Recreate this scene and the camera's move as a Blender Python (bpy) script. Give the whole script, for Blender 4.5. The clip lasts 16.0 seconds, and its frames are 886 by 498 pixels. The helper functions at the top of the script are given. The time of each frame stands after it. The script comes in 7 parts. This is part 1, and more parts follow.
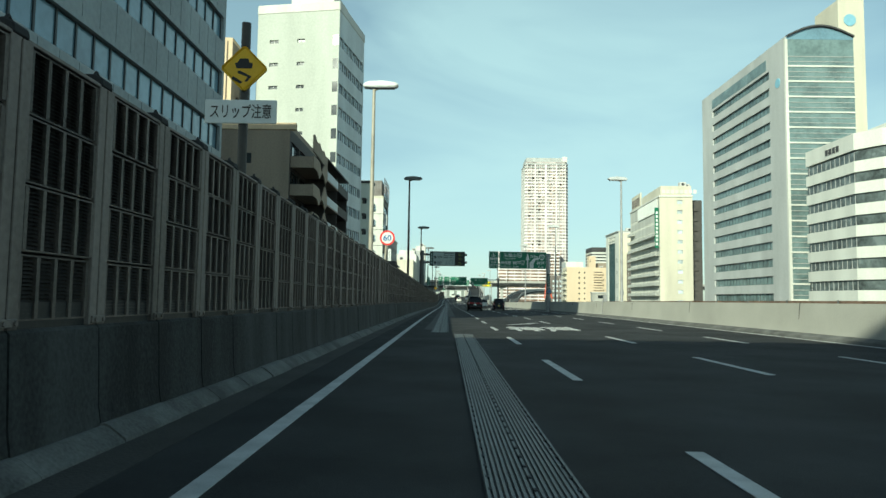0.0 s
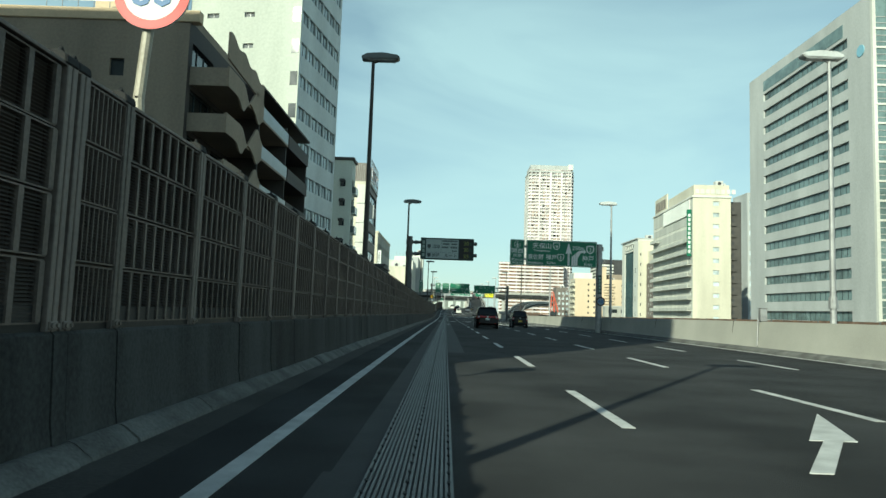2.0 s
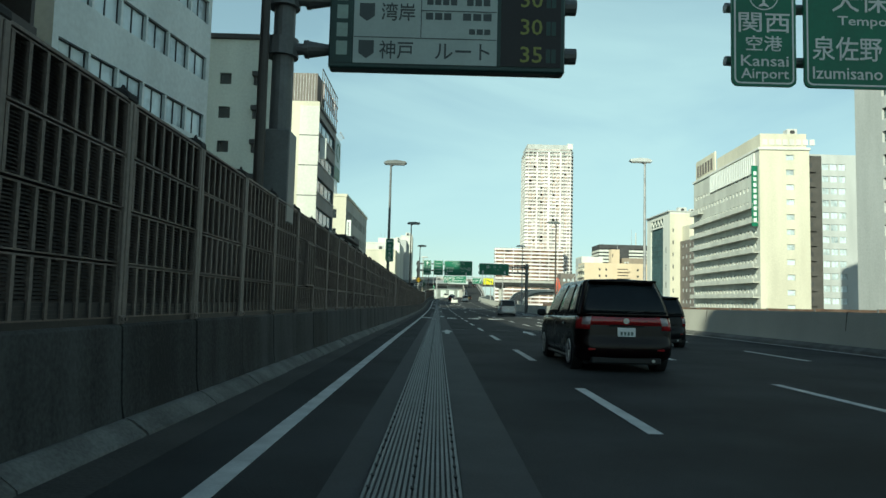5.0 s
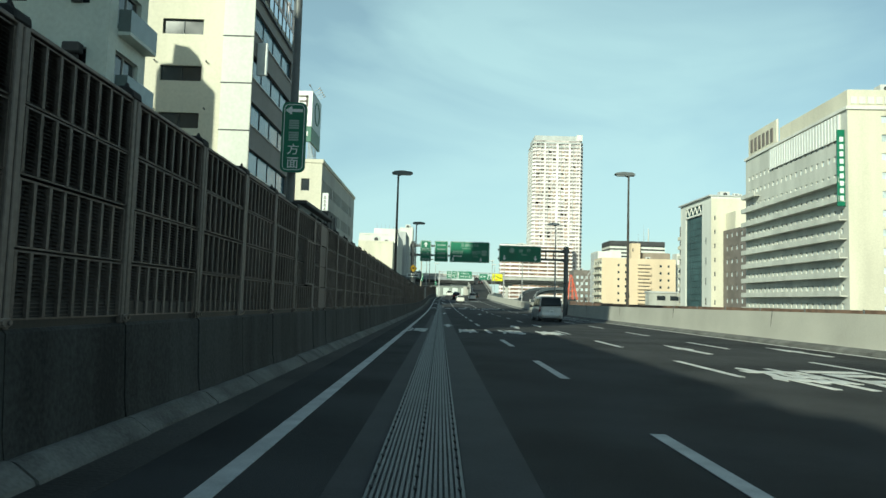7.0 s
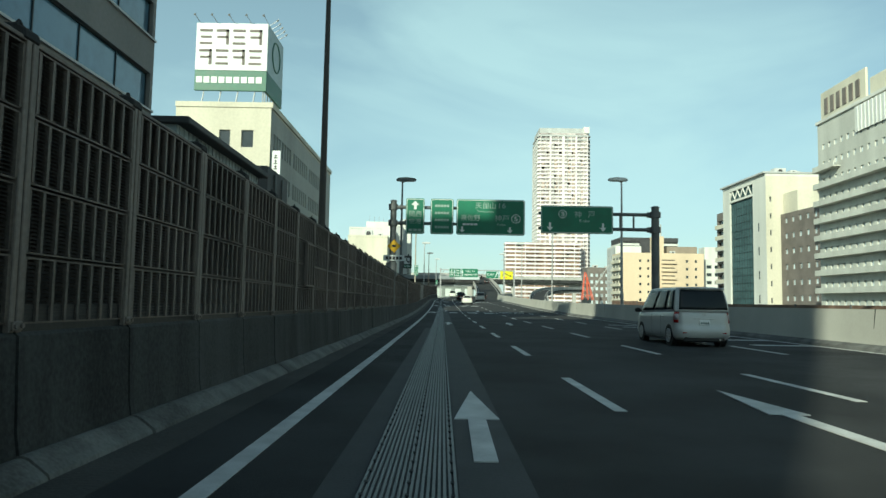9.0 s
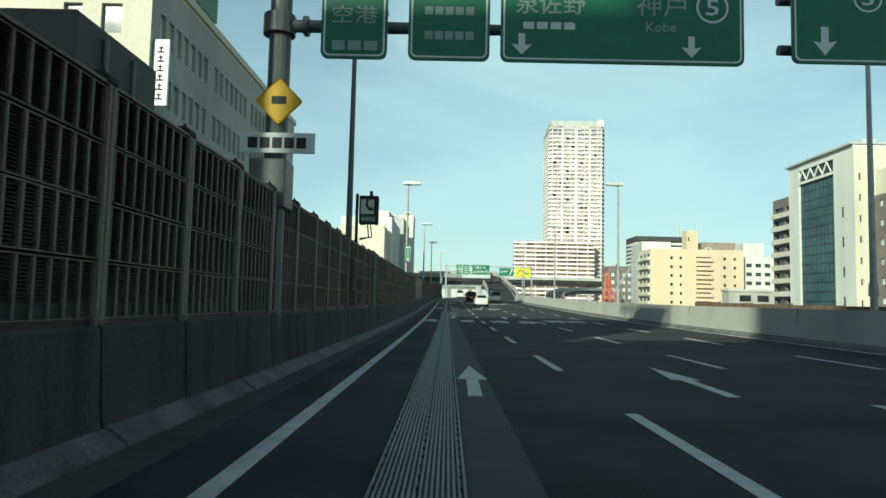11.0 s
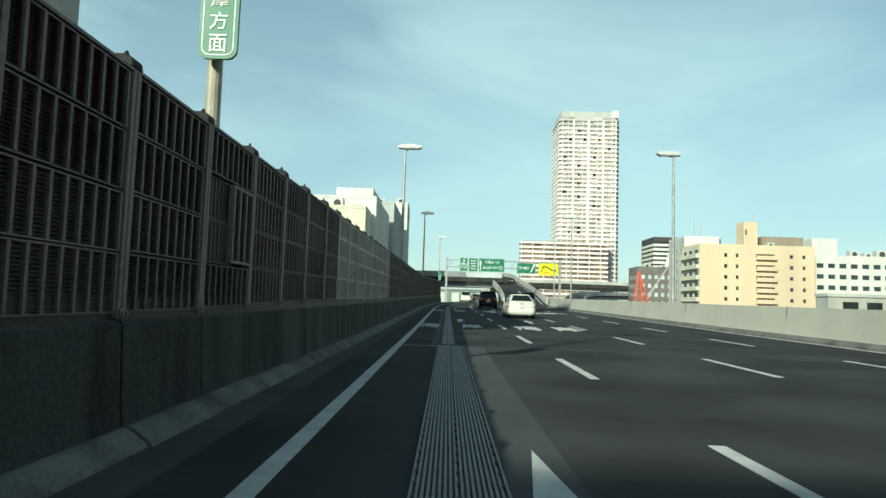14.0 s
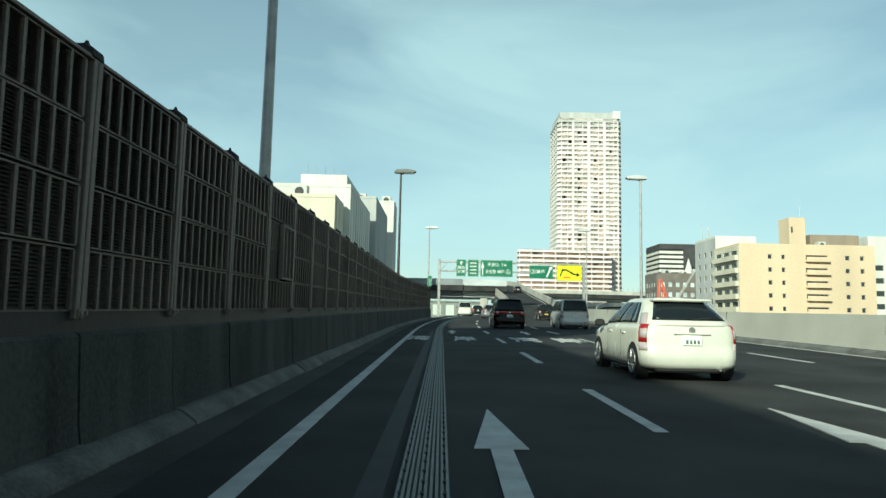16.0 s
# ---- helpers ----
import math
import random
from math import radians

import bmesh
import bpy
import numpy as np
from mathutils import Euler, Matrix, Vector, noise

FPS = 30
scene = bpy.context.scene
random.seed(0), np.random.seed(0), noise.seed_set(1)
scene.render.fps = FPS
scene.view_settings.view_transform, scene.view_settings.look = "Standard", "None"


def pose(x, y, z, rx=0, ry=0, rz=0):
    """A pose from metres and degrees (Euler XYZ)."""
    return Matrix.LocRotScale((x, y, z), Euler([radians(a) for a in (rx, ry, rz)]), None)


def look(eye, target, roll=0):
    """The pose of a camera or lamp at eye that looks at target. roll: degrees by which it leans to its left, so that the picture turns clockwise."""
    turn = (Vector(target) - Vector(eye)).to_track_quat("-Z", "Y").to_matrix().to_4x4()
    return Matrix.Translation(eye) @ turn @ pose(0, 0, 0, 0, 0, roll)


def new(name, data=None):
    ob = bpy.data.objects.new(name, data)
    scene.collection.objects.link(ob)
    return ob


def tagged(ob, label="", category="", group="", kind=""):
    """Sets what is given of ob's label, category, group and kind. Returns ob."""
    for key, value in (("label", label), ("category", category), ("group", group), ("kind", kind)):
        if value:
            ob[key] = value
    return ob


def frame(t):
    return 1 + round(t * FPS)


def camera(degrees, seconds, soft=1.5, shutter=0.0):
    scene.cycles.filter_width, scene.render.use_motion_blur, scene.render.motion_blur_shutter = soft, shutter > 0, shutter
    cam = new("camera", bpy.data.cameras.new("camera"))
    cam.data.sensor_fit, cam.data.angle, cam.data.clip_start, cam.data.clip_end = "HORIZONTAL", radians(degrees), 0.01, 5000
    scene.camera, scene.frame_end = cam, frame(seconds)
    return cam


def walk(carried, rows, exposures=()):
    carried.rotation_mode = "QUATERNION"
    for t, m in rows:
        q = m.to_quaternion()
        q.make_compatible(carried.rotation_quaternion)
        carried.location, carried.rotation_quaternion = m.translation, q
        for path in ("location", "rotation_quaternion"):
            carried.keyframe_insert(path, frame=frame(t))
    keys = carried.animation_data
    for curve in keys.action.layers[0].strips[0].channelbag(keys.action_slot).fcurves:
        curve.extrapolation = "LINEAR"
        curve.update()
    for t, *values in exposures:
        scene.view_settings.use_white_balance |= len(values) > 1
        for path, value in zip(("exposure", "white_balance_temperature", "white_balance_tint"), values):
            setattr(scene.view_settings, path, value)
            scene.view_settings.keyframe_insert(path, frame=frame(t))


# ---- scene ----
EYE = 1.2
# seconds, x, y, dip of the road, yaw, pitch, roll
ROWS = [
    (0.0, -0.001, -0.000, 0.000, 0.368, 4.186, -0.808),
    (0.5, -0.050, 6.896, -0.009, 0.377, 4.371, -1.158),
    (1.0, -0.075, 13.831, -0.019, 0.349, 4.607, -1.634),
    (1.5, -0.068, 20.846, -0.030, 0.228, 4.879, -1.962),
    (2.0, -0.040, 27.931, -0.043, 0.225, 5.120, -1.982),
    (2.5, -0.048, 35.051, -0.057, 0.089, 5.085, -1.174),
    (3.0, -0.075, 42.184, -0.075, -0.039, 4.976, -1.312),
    (3.5, -0.107, 49.314, -0.099, -0.295, 4.781, -1.475),
    (4.0, -0.124, 56.412, -0.130, -0.447, 4.585, -1.413),
    (6.5, -0.133, 91.921, -0.314, -0.298, 4.143, -1.653),
    (7.0, -0.140, 99.096, -0.359, -0.234, 4.161, -1.713),
    (7.5, -0.156, 106.295, -0.414, -0.178, 4.188, -1.619),
    (8.0, -0.139, 113.464, -0.467, -0.082, 4.151, -1.262),
    (8.5, -0.091, 120.612, -0.516, -0.018, 4.233, -1.172),
    (9.0, -0.066, 127.775, -0.555, -0.060, 4.335, -1.025),
    (11.5, -0.124, 163.606, -0.690, 0.525, 4.453, -1.456),
    (12.0, -0.188, 170.842, -0.700, 0.480, 4.437, -1.641),
    (12.5, -0.258, 178.086, -0.695, 0.459, 4.597, -1.672),
    (13.0, -0.291, 185.330, -0.674, 0.417, 4.546, -1.663),
    (13.5, -0.317, 192.654, -0.637, 0.273, 4.713, -1.830),
    (14.0, -0.372, 199.905, -0.580, 0.355, 4.869, -1.824),
    (14.5, -0.408, 207.089, -0.503, 0.474, 5.156, -2.033),
    (15.0, -0.377, 214.271, -0.407, 0.416, 5.454, -1.879),
    (15.5, -0.312, 221.561, -0.296, 0.283, 5.745, -1.515),
    (16.0, -0.222, 228.900, -0.178, -0.133, 5.962, -1.225),
]
cam = camera(66.48, 16.0)
walk(cam, [(t, pose(x, y, z + EYE, 90 + pitch, roll, yaw)) for t, x, y, z, yaw, pitch, roll in ROWS], [(0.0, 0.3, 6400, -12), (16.0, 0.3, 6400, -12)])

# ---- light ----
SUN_DIR = Vector((-0.49, -0.87, 0.467)).normalized()
world = bpy.data.worlds.new("sky")
scene.world = world
world.use_nodes = True
wt = world.node_tree
wt.nodes.clear()


def wnode(kind, **sets):
    n = wt.nodes.new(kind)
    for k, v in sets.items():
        n.inputs[k.replace("_", " ")].default_value = v
    return n


w_out = wt.nodes.new("ShaderNodeOutputWorld")
w_bg = wt.nodes.new("ShaderNodeBackground")
w_sky = wt.nodes.new("ShaderNodeTexSky")
w_sky.sky_type, w_sky.sun_disc = "NISHITA", False
w_sky.sun_elevation = math.asin(SUN_DIR.z)
w_sky.sun_rotation = math.atan2(SUN_DIR.x, SUN_DIR.y)
w_sky.air_density, w_sky.dust_density, w_sky.ozone_density = 1.0, 0.6, 1.5
w_bg.inputs["Strength"].default_value = 0.09
# thin cirrus, stretched along the road
w_tc = wt.nodes.new("ShaderNodeTexCoord")
w_map = wt.nodes.new("ShaderNodeMapping")
w_map.inputs["Scale"].default_value = (1.5, 0.8, 3.2)
w_map.inputs["Rotation"].default_value = (0.15, 0.35, 0.3)
w_noise = wnode("ShaderNodeTexNoise", Scale=1.3, Detail=6.0, Roughness=0.5, Distortion=0.7)
w_ramp = wt.nodes.new("ShaderNodeValToRGB")
w_ramp.color_ramp.elements[0].position = 0.4
w_ramp.color_ramp.elements[1].position = 0.66
w_mix = wt.nodes.new("ShaderNodeMix")
w_mix.data_type = "RGBA"
w_mix.inputs[7].default_value = (5.9, 7.8, 8.6, 1)
w_fac = wt.nodes.new("ShaderNodeMath")
w_fac.operation = "MULTIPLY_ADD"
w_fac.inputs[1].default_value = 0.42
w_fac.inputs[2].default_value = 0.36
w_sep = wt.nodes.new("ShaderNodeSeparateXYZ")
w_up = wt.nodes.new("ShaderNodeMapRange")
w_up.interpolation_type = "SMOOTHSTEP"
for slot, value in zip((1, 2, 3, 4), (0.3, 0.75, 1.0, 0.12)):
    w_up.inputs[slot].default_value = value
w_thin = wt.nodes.new("ShaderNodeMath")
w_thin.operation = "MULTIPLY"
link = wt.links.new
link(w_tc.outputs["Generated"], w_sep.inputs[0])
link(w_sep.outputs[2], w_up.inputs[0])
link(w_up.outputs[0], w_thin.inputs[1])
link(w_fac.outputs[0], w_thin.inputs[0])
link(w_tc.outputs["Generated"], w_map.inputs["Vector"])
link(w_map.outputs["Vector"], w_noise.inputs["Vector"])
link(w_noise.outputs[0], w_ramp.inputs[0])
link(w_ramp.outputs[0], w_fac.inputs[0])
link(w_thin.outputs[0], w_mix.inputs[0])
link(w_sky.outputs[0], w_mix.inputs[6])
link(w_mix.outputs[2], w_bg.inputs["Color"])
link(w_bg.outputs[0], w_out.inputs["Surface"])

sun = new("sun", bpy.data.lights.new("sun", "SUN"))
sun.data.energy, sun.data.angle, sun.data.color = 5.0, radians(0.53), (1.0, 0.945, 0.83)
sun.matrix_world = look(SUN_DIR * 300, (0, 0, 0))

# ---- materials ----
def mat(name, base, rough=0.7, metal=0.0, vary=0.12, scale=1.5, fine=18.0, bump=0.15, spec=0.4, tint=None, each=0.0, streak=False, coat=0.0, span=(0.5, 0.95)):
    """A surface with broad stains, fine grain and relief at real-world size. each: shift from piece to piece."""
    m = bpy.data.materials.new(name)
    m.use_nodes = True
    t = m.node_tree
    b = t.nodes["Principled BSDF"]
    b.inputs["Metallic"].default_value = metal
    b.inputs["Specular IOR Level"].default_value = spec
    b.inputs["Coat Weight"].default_value = coat
    geo = t.nodes.new("ShaderNodeNewGeometry")
    mp = t.nodes.new("ShaderNodeMapping")
    mp.inputs["Scale"].default_value = (1, 1, 0.18) if streak else (1, 1, 1)
    t.links.new(geo.outputs["Position"], mp.inputs["Vector"])
    n1 = t.nodes.new("ShaderNodeTexNoise")
    n1.inputs["Scale"].default_value, n1.inputs["Detail"].default_value = scale, 4.0
    n2 = t.nodes.new("ShaderNodeTexNoise")
    n2.inputs["Scale"].default_value, n2.inputs["Detail"].default_value = fine, 3.0
    t.links.new(mp.outputs[0], n1.inputs["Vector"])
    t.links.new(geo.outputs["Position"], n2.inputs["Vector"])
    add = t.nodes.new("ShaderNodeMath")
    add.operation = "MULTIPLY_ADD"
    add.inputs[1].default_value = 0.45
    t.links.new(n2.outputs[0], add.inputs[0])
    t.links.new(n1.outputs[0], add.inputs[2])
    last = add.outputs[0]
    if each:
        info = t.nodes.new("ShaderNodeObjectInfo")
        a2 = t.nodes.new("ShaderNodeMath")
        a2.operation = "MULTIPLY_ADD"
        a2.inputs[1].default_value = each
        t.links.new(info.outputs["Random"], a2.inputs[0])
        t.links.new(last, a2.inputs[2])
        last = a2.outputs[0]
    ramp = t.nodes.new("ShaderNodeValToRGB")
    lo = [c * (1 - vary * 1.6) for c in base]
    hi = [min(1, c * (1 + vary * 1.2)) for c in (tint or base)]
    ramp.color_ramp.elements[0].position, ramp.color_ramp.elements[0].color = span[0], (*lo, 1)
    ramp.color_ramp.elements[1].position, ramp.color_ramp.elements[1].color = span[1] + each, (*hi, 1)
    t.links.new(last, ramp.inputs[0])
    t.links.new(ramp.outputs[0], b.inputs["Base Color"])
    rr = t.nodes.new("ShaderNodeMapRange")
    rr.inputs[3].default_value, rr.inputs[4].default_value = max(0.02, rough - 0.1), min(1, rough + 0.1)
    t.links.new(n1.outputs[0], rr.inputs[0])
    t.links.new(rr.outputs[0], b.inputs["Roughness"])
    if bump:
        bn = t.nodes.new("ShaderNodeBump")
        bn.inputs["Strength"].default_value, bn.inputs["Distance"].default_value = bump, 0.02
        t.links.new(n2.outputs[0], bn.inputs["Height"])
        t.links.new(bn.outputs[0], b.inputs["Normal"])
    return m


def glow(name, base, strength):
    m = bpy.data.materials.new(name)
    m.use_nodes = True
    b = m.node_tree.nodes["Principled BSDF"]
    b.inputs["Base Color"].default_value = (*base, 1)
    b.inputs["Emission Color"].default_value = (*base, 1)
    b.inputs["Emission Strength"].default_value = strength
    return m


ASPHALT = mat("asphalt", (0.042, 0.043, 0.043), 0.85, vary=0.28, scale=0.45, fine=90, bump=0.5, spec=0.12, span=(0.56, 0.9))
LANE_PAINT = mat("lane_paint", (0.5, 0.5, 0.48), 0.7, vary=0.16, scale=3, fine=70, bump=0.3)
JOINT_STEEL = mat("joint_steel", (0.15, 0.155, 0.15), 0.55, 0.3, vary=0.2, scale=2, fine=40)
JOINT_CONCRETE = mat("joint_concrete", (0.047, 0.048, 0.048), 0.85, vary=0.2, scale=1.5, fine=40)
# stained concrete, its base far darkened so the colour carries the wall's shade
CONCRETE = mat("shaded_parapet_concrete", (0.036, 0.037, 0.036), 0.9, vary=0.5, scale=1.6, fine=25, streak=True, each=0.1, bump=0.3, span=(0.58, 0.9))
KERB_CONCRETE = mat("kerb_concrete", (0.12, 0.12, 0.113), 0.9, vary=0.35, scale=1.8, fine=30, each=0.12, bump=0.3, span=(0.56, 0.9))
CREAM_CONCRETE = mat("pale_parapet", (0.4, 0.39, 0.345), 0.9, vary=0.1, scale=0.35, fine=25, bump=0.25)
GALV = mat("galvanised_steel", (0.344, 0.344, 0.344), 0.5, 0.5, vary=0.15, scale=3, fine=40)
DARK_STEEL = mat("brown_painted_steel", (0.045, 0.04, 0.036), 0.5, 0.2, vary=0.15)
GREY_STEEL = mat("grey_painted_steel", (0.12, 0.125, 0.125), 0.5, 0.2, vary=0.15)
SIGN_GREEN = mat("sign_green", (0.012, 0.14, 0.075), 0.45, vary=0.1, bump=0.0)
SIGN_WHITE = mat("sign_white", (0.640, 0.656, 0.640), 0.5, vary=0.05, bump=0.0)
SIGN_YELLOW = mat("sign_yellow", (0.68, 0.4, 0.02), 0.5, vary=0.08, bump=0.0)
# speed plate standing in shade: its white and red are painted darker
PLATE_SHADED = mat("shaded_plate", (0.2, 0.27, 0.33), 0.6, vary=0.1, bump=0.0)
RING_SHADED = mat("shaded_ring", (0.04, 0.02, 0.02), 0.6, vary=0.1, bump=0.0)
SIGN_LEMON = mat("sign_lemon", (0.62, 0.6, 0.02), 0.5, vary=0.08, bump=0.0)
# lettering white dimmed in its colour to stand for shade on the boards
SIGN_SHADED = mat("shaded_sign_white", (0.26, 0.34, 0.3), 0.5, vary=0.1, bump=0.0)
SIGN_RED = mat("sign_red", (0.6, 0.03, 0.03), 0.5, vary=0.05, bump=0.0)
SIGN_BLUE = mat("sign_blue", (0.03, 0.12, 0.3), 0.5, vary=0.05, bump=0.0)
BLACK = mat("black_paint", (0.012, 0.012, 0.013), 0.55, vary=0.1)
RUBBER = mat("rubber", (0.02, 0.02, 0.02), 0.85, vary=0.1)


# ---- building tools ----
def part(name, bm, material, parent=None, label="", m=None):
    me = bpy.data.meshes.new(name)
    bm.to_mesh(me)
    bm.free()
    return put(name, me, material, parent, label, m)


def put(name, me, material=None, parent=None, label="", m=None):
    if material and not me.materials:
        me.materials.append(material)
    ob = new(name, me)
    if parent:
        ob.parent = parent
    if m is not None:
        ob.matrix_basis = m
    if label:
        ob["label"] = label
    return ob


def thing(name, label, category, m=None, group="", kind=""):
    ob = new(name)
    if m is not None:
        ob.matrix_basis = m
    return tagged(ob, label, category, group, kind)


def box(bm, x0, x1, y0, y1, z0, z1, bevel=0.0, m=None):
    r = bmesh.ops.create_cube(bm, size=1.0)
    vs = r["verts"]
    for v in vs:
        v.co = Vector((x0 + (v.co.x + 0.5) * (x1 - x0), y0 + (v.co.y + 0.5) * (y1 - y0), z0 + (v.co.z + 0.5) * (z1 - z0)))
        if m is not None:
            v.co = m @ v.co
    if bevel:
        es = list({e for v in vs for e in v.link_edges})
        bmesh.ops.bevel(bm, geom=es, offset=bevel, segments=1, affect="EDGES")
    return bm


def bx(*a, **k):
    return box(bmesh.new(), *a, **k)


def tube(bm, p, q, r0, r1=None, n=12, caps=True):
    p, q = Vector(p), Vector(q)
    d = q - p
    m = Matrix.Translation((p + q) / 2) @ d.to_track_quat("Z", "Y").to_matrix().to_4x4()
    bmesh.ops.create_cone(bm, cap_ends=caps, segments=n, radius1=r0, radius2=r0 if r1 is None else r1, depth=d.length, matrix=m)
    return bm


def tb(*a, **k):
    return tube(bmesh.new(), *a, **k)


def poly(bm, pts, z0, z1, axis="z"):
    """A flat outline, drawn out to a slab."""
    def at(p, h):
        return {"z": (p[0], p[1], h), "y": (p[0], h, p[1]), "x": (h, p[0], p[1])}[axis]
    lo = [bm.verts.new(at(p, z0)) for p in pts]
    hi = [bm.verts.new(at(p, z1)) for p in pts]
    n = len(pts)
    bm.faces.new(lo[::-1])
    bm.faces.new(hi)
    for i in range(n):
        bm.faces.new((lo[i], lo[(i + 1) % n], hi[(i + 1) % n], hi[i]))
    bmesh.ops.recalc_face_normals(bm, faces=bm.faces)
    return bm


def pl(*a, **k):
    return poly(bmesh.new(), *a, **k)


def run(profile, path, name, material, parent=None, label=""):
    """A cross-section (x, z) carried along the plan points (x, y, z)."""
    bm = bmesh.new()
    rings = [[bm.verts.new((px + a, py, pz + b)) for a, b in profile] for px, py, pz in path]
    k = len(profile)
    for r, s in zip(rings, rings[1:]):
        for i in range(k):
            bm.faces.new((r[i], r[(i + 1) % k], s[(i + 1) % k], s[i]))
    bm.faces.new(rings[0][::-1])
    bm.faces.new(rings[-1])
    bmesh.ops.recalc_face_normals(bm, faces=bm.faces)
    return part(name, bm, material, parent, label)

# ---- road ----
KNOTS = ((-80, 0.08), (0, 0), (28, -0.043), (49, -0.099), (92, -0.314), (113, -0.467), (128, -0.555), (146, -0.64), (164, -0.69),
         (178, -0.695), (193, -0.637), (207, -0.503), (221.6, -0.296), (229, -0.178), (271, 0.6), (309, 1.4), (350, 2.1), (420, 2.8), (700, 4.0))


def road_z(y):
    """The height of the road along the drive: a shallow dip."""
    return float(np.interp(y, [k[0] for k in KNOTS], [k[1] for k in KNOTS]))


# the right edge of the deck swings out to the exit ramp
EDGE = ((-80, 12.75), (288, 12.75), (335, 21.0), (420, 24.0))


def edge_x(y):
    return float(np.interp(y, [k[0] for k in EDGE], [k[1] for k in EDGE]))


def bend(y):
    """Beyond the straight the left side swings gently to the right."""
    return 0.0 if y < 262 else 0.00135 * (y - 262) ** 2


YS = [-60 + 5 * i for i in range(93)]


def slab(x0, x1, y0, y1, lift, name, material, parent=None, thick=0.006, label="", step=4.0):
    """A flat strip on the road, following its dip."""
    bm = bmesh.new()
    n = max(1, int(abs(y1 - y0) / step))
    rows = []
    for i in range(n + 1):
        y = y0 + (y1 - y0) * i / n
        z = road_z(y) + lift
        f0, f1 = (x0(y), x1(y)) if callable(x0) else (x0 + bend(y), x1 + bend(y))
        rows.append([bm.verts.new(c) for c in ((f0, y, z), (f1, y, z), (f1, y, z - thick), (f0, y, z - thick))])
    for r, s in zip(rows, rows[1:]):
        for k in range(4):
            bm.faces.new((r[k], r[(k + 1) % 4], s[(k + 1) % 4], s[k]))
    bm.faces.new(rows[0])
    bm.faces.new(rows[-1][::-1])
    bmesh.ops.recalc_face_normals(bm, faces=bm.faces)
    return part(name, bm, material, parent, label)


GROUND_Z = -13.0
ground = part("ground", bx(-2600, 2600, -600, 4500, GROUND_Z - 1, GROUND_Z), mat("city_ground", (0.16, 0.16, 0.15), 0.9, vary=0.3, scale=0.02, fine=0.4))
tagged(ground, "grey city ground far below the elevated road", "ground", kind="structure")
road = slab(lambda y: -3.2 + bend(y), lambda y: edge_x(y) + 0.4, -60, 400, 0.0, "road", ASPHALT, thick=1.6)
tagged(road, "dark worn asphalt of an elevated expressway", "road", kind="structure")

LINE = slab(-1.63, -1.47, -60, 330, 0.008, "lane_line", LANE_PAINT)
tagged(LINE, "worn white solid edge line on dark asphalt", "road marking", kind="structure")
for lane_x, phase, first, last in ((2.0, 10.4, -5, 34), (5.5, 11.6, -5, 33), (9.15, 12.4, -5, 31)):
    for i in range(first, last):
        y = phase + 8.348 * i
        d = slab(lane_x - 0.075, lane_x + 0.075, y, y + 3.5, 0.008, "lane_dash", LANE_PAINT)
        tagged(d, "white painted lane dash on dark asphalt", "road marking", "lane dashes", "structure")


def outline(bm, pts, z0, z1):
    return poly(bm, pts, z0, z1)


def arrow(x, y, w=0.5, length=3.9, head=2.0, lean=0.0):
    bm = pl([(-w * 0.2, 0), (w * 0.2, 0), (w * 0.2 + lean * 0.5, length - head), (w * 0.5 + lean * 0.5, length - head), (lean, length),
             (-w * 0.5 + lean * 0.5, length - head), (-w * 0.2 + lean * 0.5, length - head)], 0.002, 0.012)
    ob = part("road_arrow", bm, LANE_PAINT, m=on_road(x, y, length))
    return tagged(ob, "white painted straight arrow on dark asphalt", "road marking", "road arrows", "structure")


def on_road(x, y, length):
    return Matrix.Translation((x, y, road_z(y) + 0.002)) @ Matrix.Rotation(math.atan((road_z(y + length) - road_z(y)) / length), 4, "X")


def letters(body, width, height, depth, spacing=1.0, bold=0.006):
    """A mesh of lettering, its box scaled to width by height, from the lower left corner."""
    cu = bpy.data.curves.new("lettering", "FONT")
    cu.body, cu.extrude, cu.space_character, cu.offset = body, 0.02, spacing, bold
    cu.resolution_u = 2
    ob = bpy.data.objects.new("lettering", cu)
    scene.collection.objects.link(ob)
    me = bpy.data.meshes.new_from_object(ob.evaluated_get(bpy.context.evaluated_depsgraph_get()))
    bpy.data.objects.remove(ob)
    bpy.data.curves.remove(cu)
    co = np.empty(len(me.vertices) * 3)
    me.vertices.foreach_get("co", co)
    co = co.reshape(-1, 3)
    lo, hi = co.min(0), co.max(0)
    co = (co - lo) / np.maximum(hi - lo, 1e-6) * (width, height, depth)
    me.vertices.foreach_set("co", co.ravel())
    me.materials.clear()
    return me


def road_word(body, x0, x1, y0, y1):
    me = letters(body, x1 - x0, y1 - y0, 0.01, 1.0, 0.018)
    ob = put("road_lettering", me, LANE_PAINT, m=on_road(x0, y0, y1 - y0))
    return tagged(ob, "large white characters painted on the asphalt", "road marking", "road lettering", "structure")


# ---- parapet and noise barrier ----
WALL_X = -2.9
FACE = WALL_X
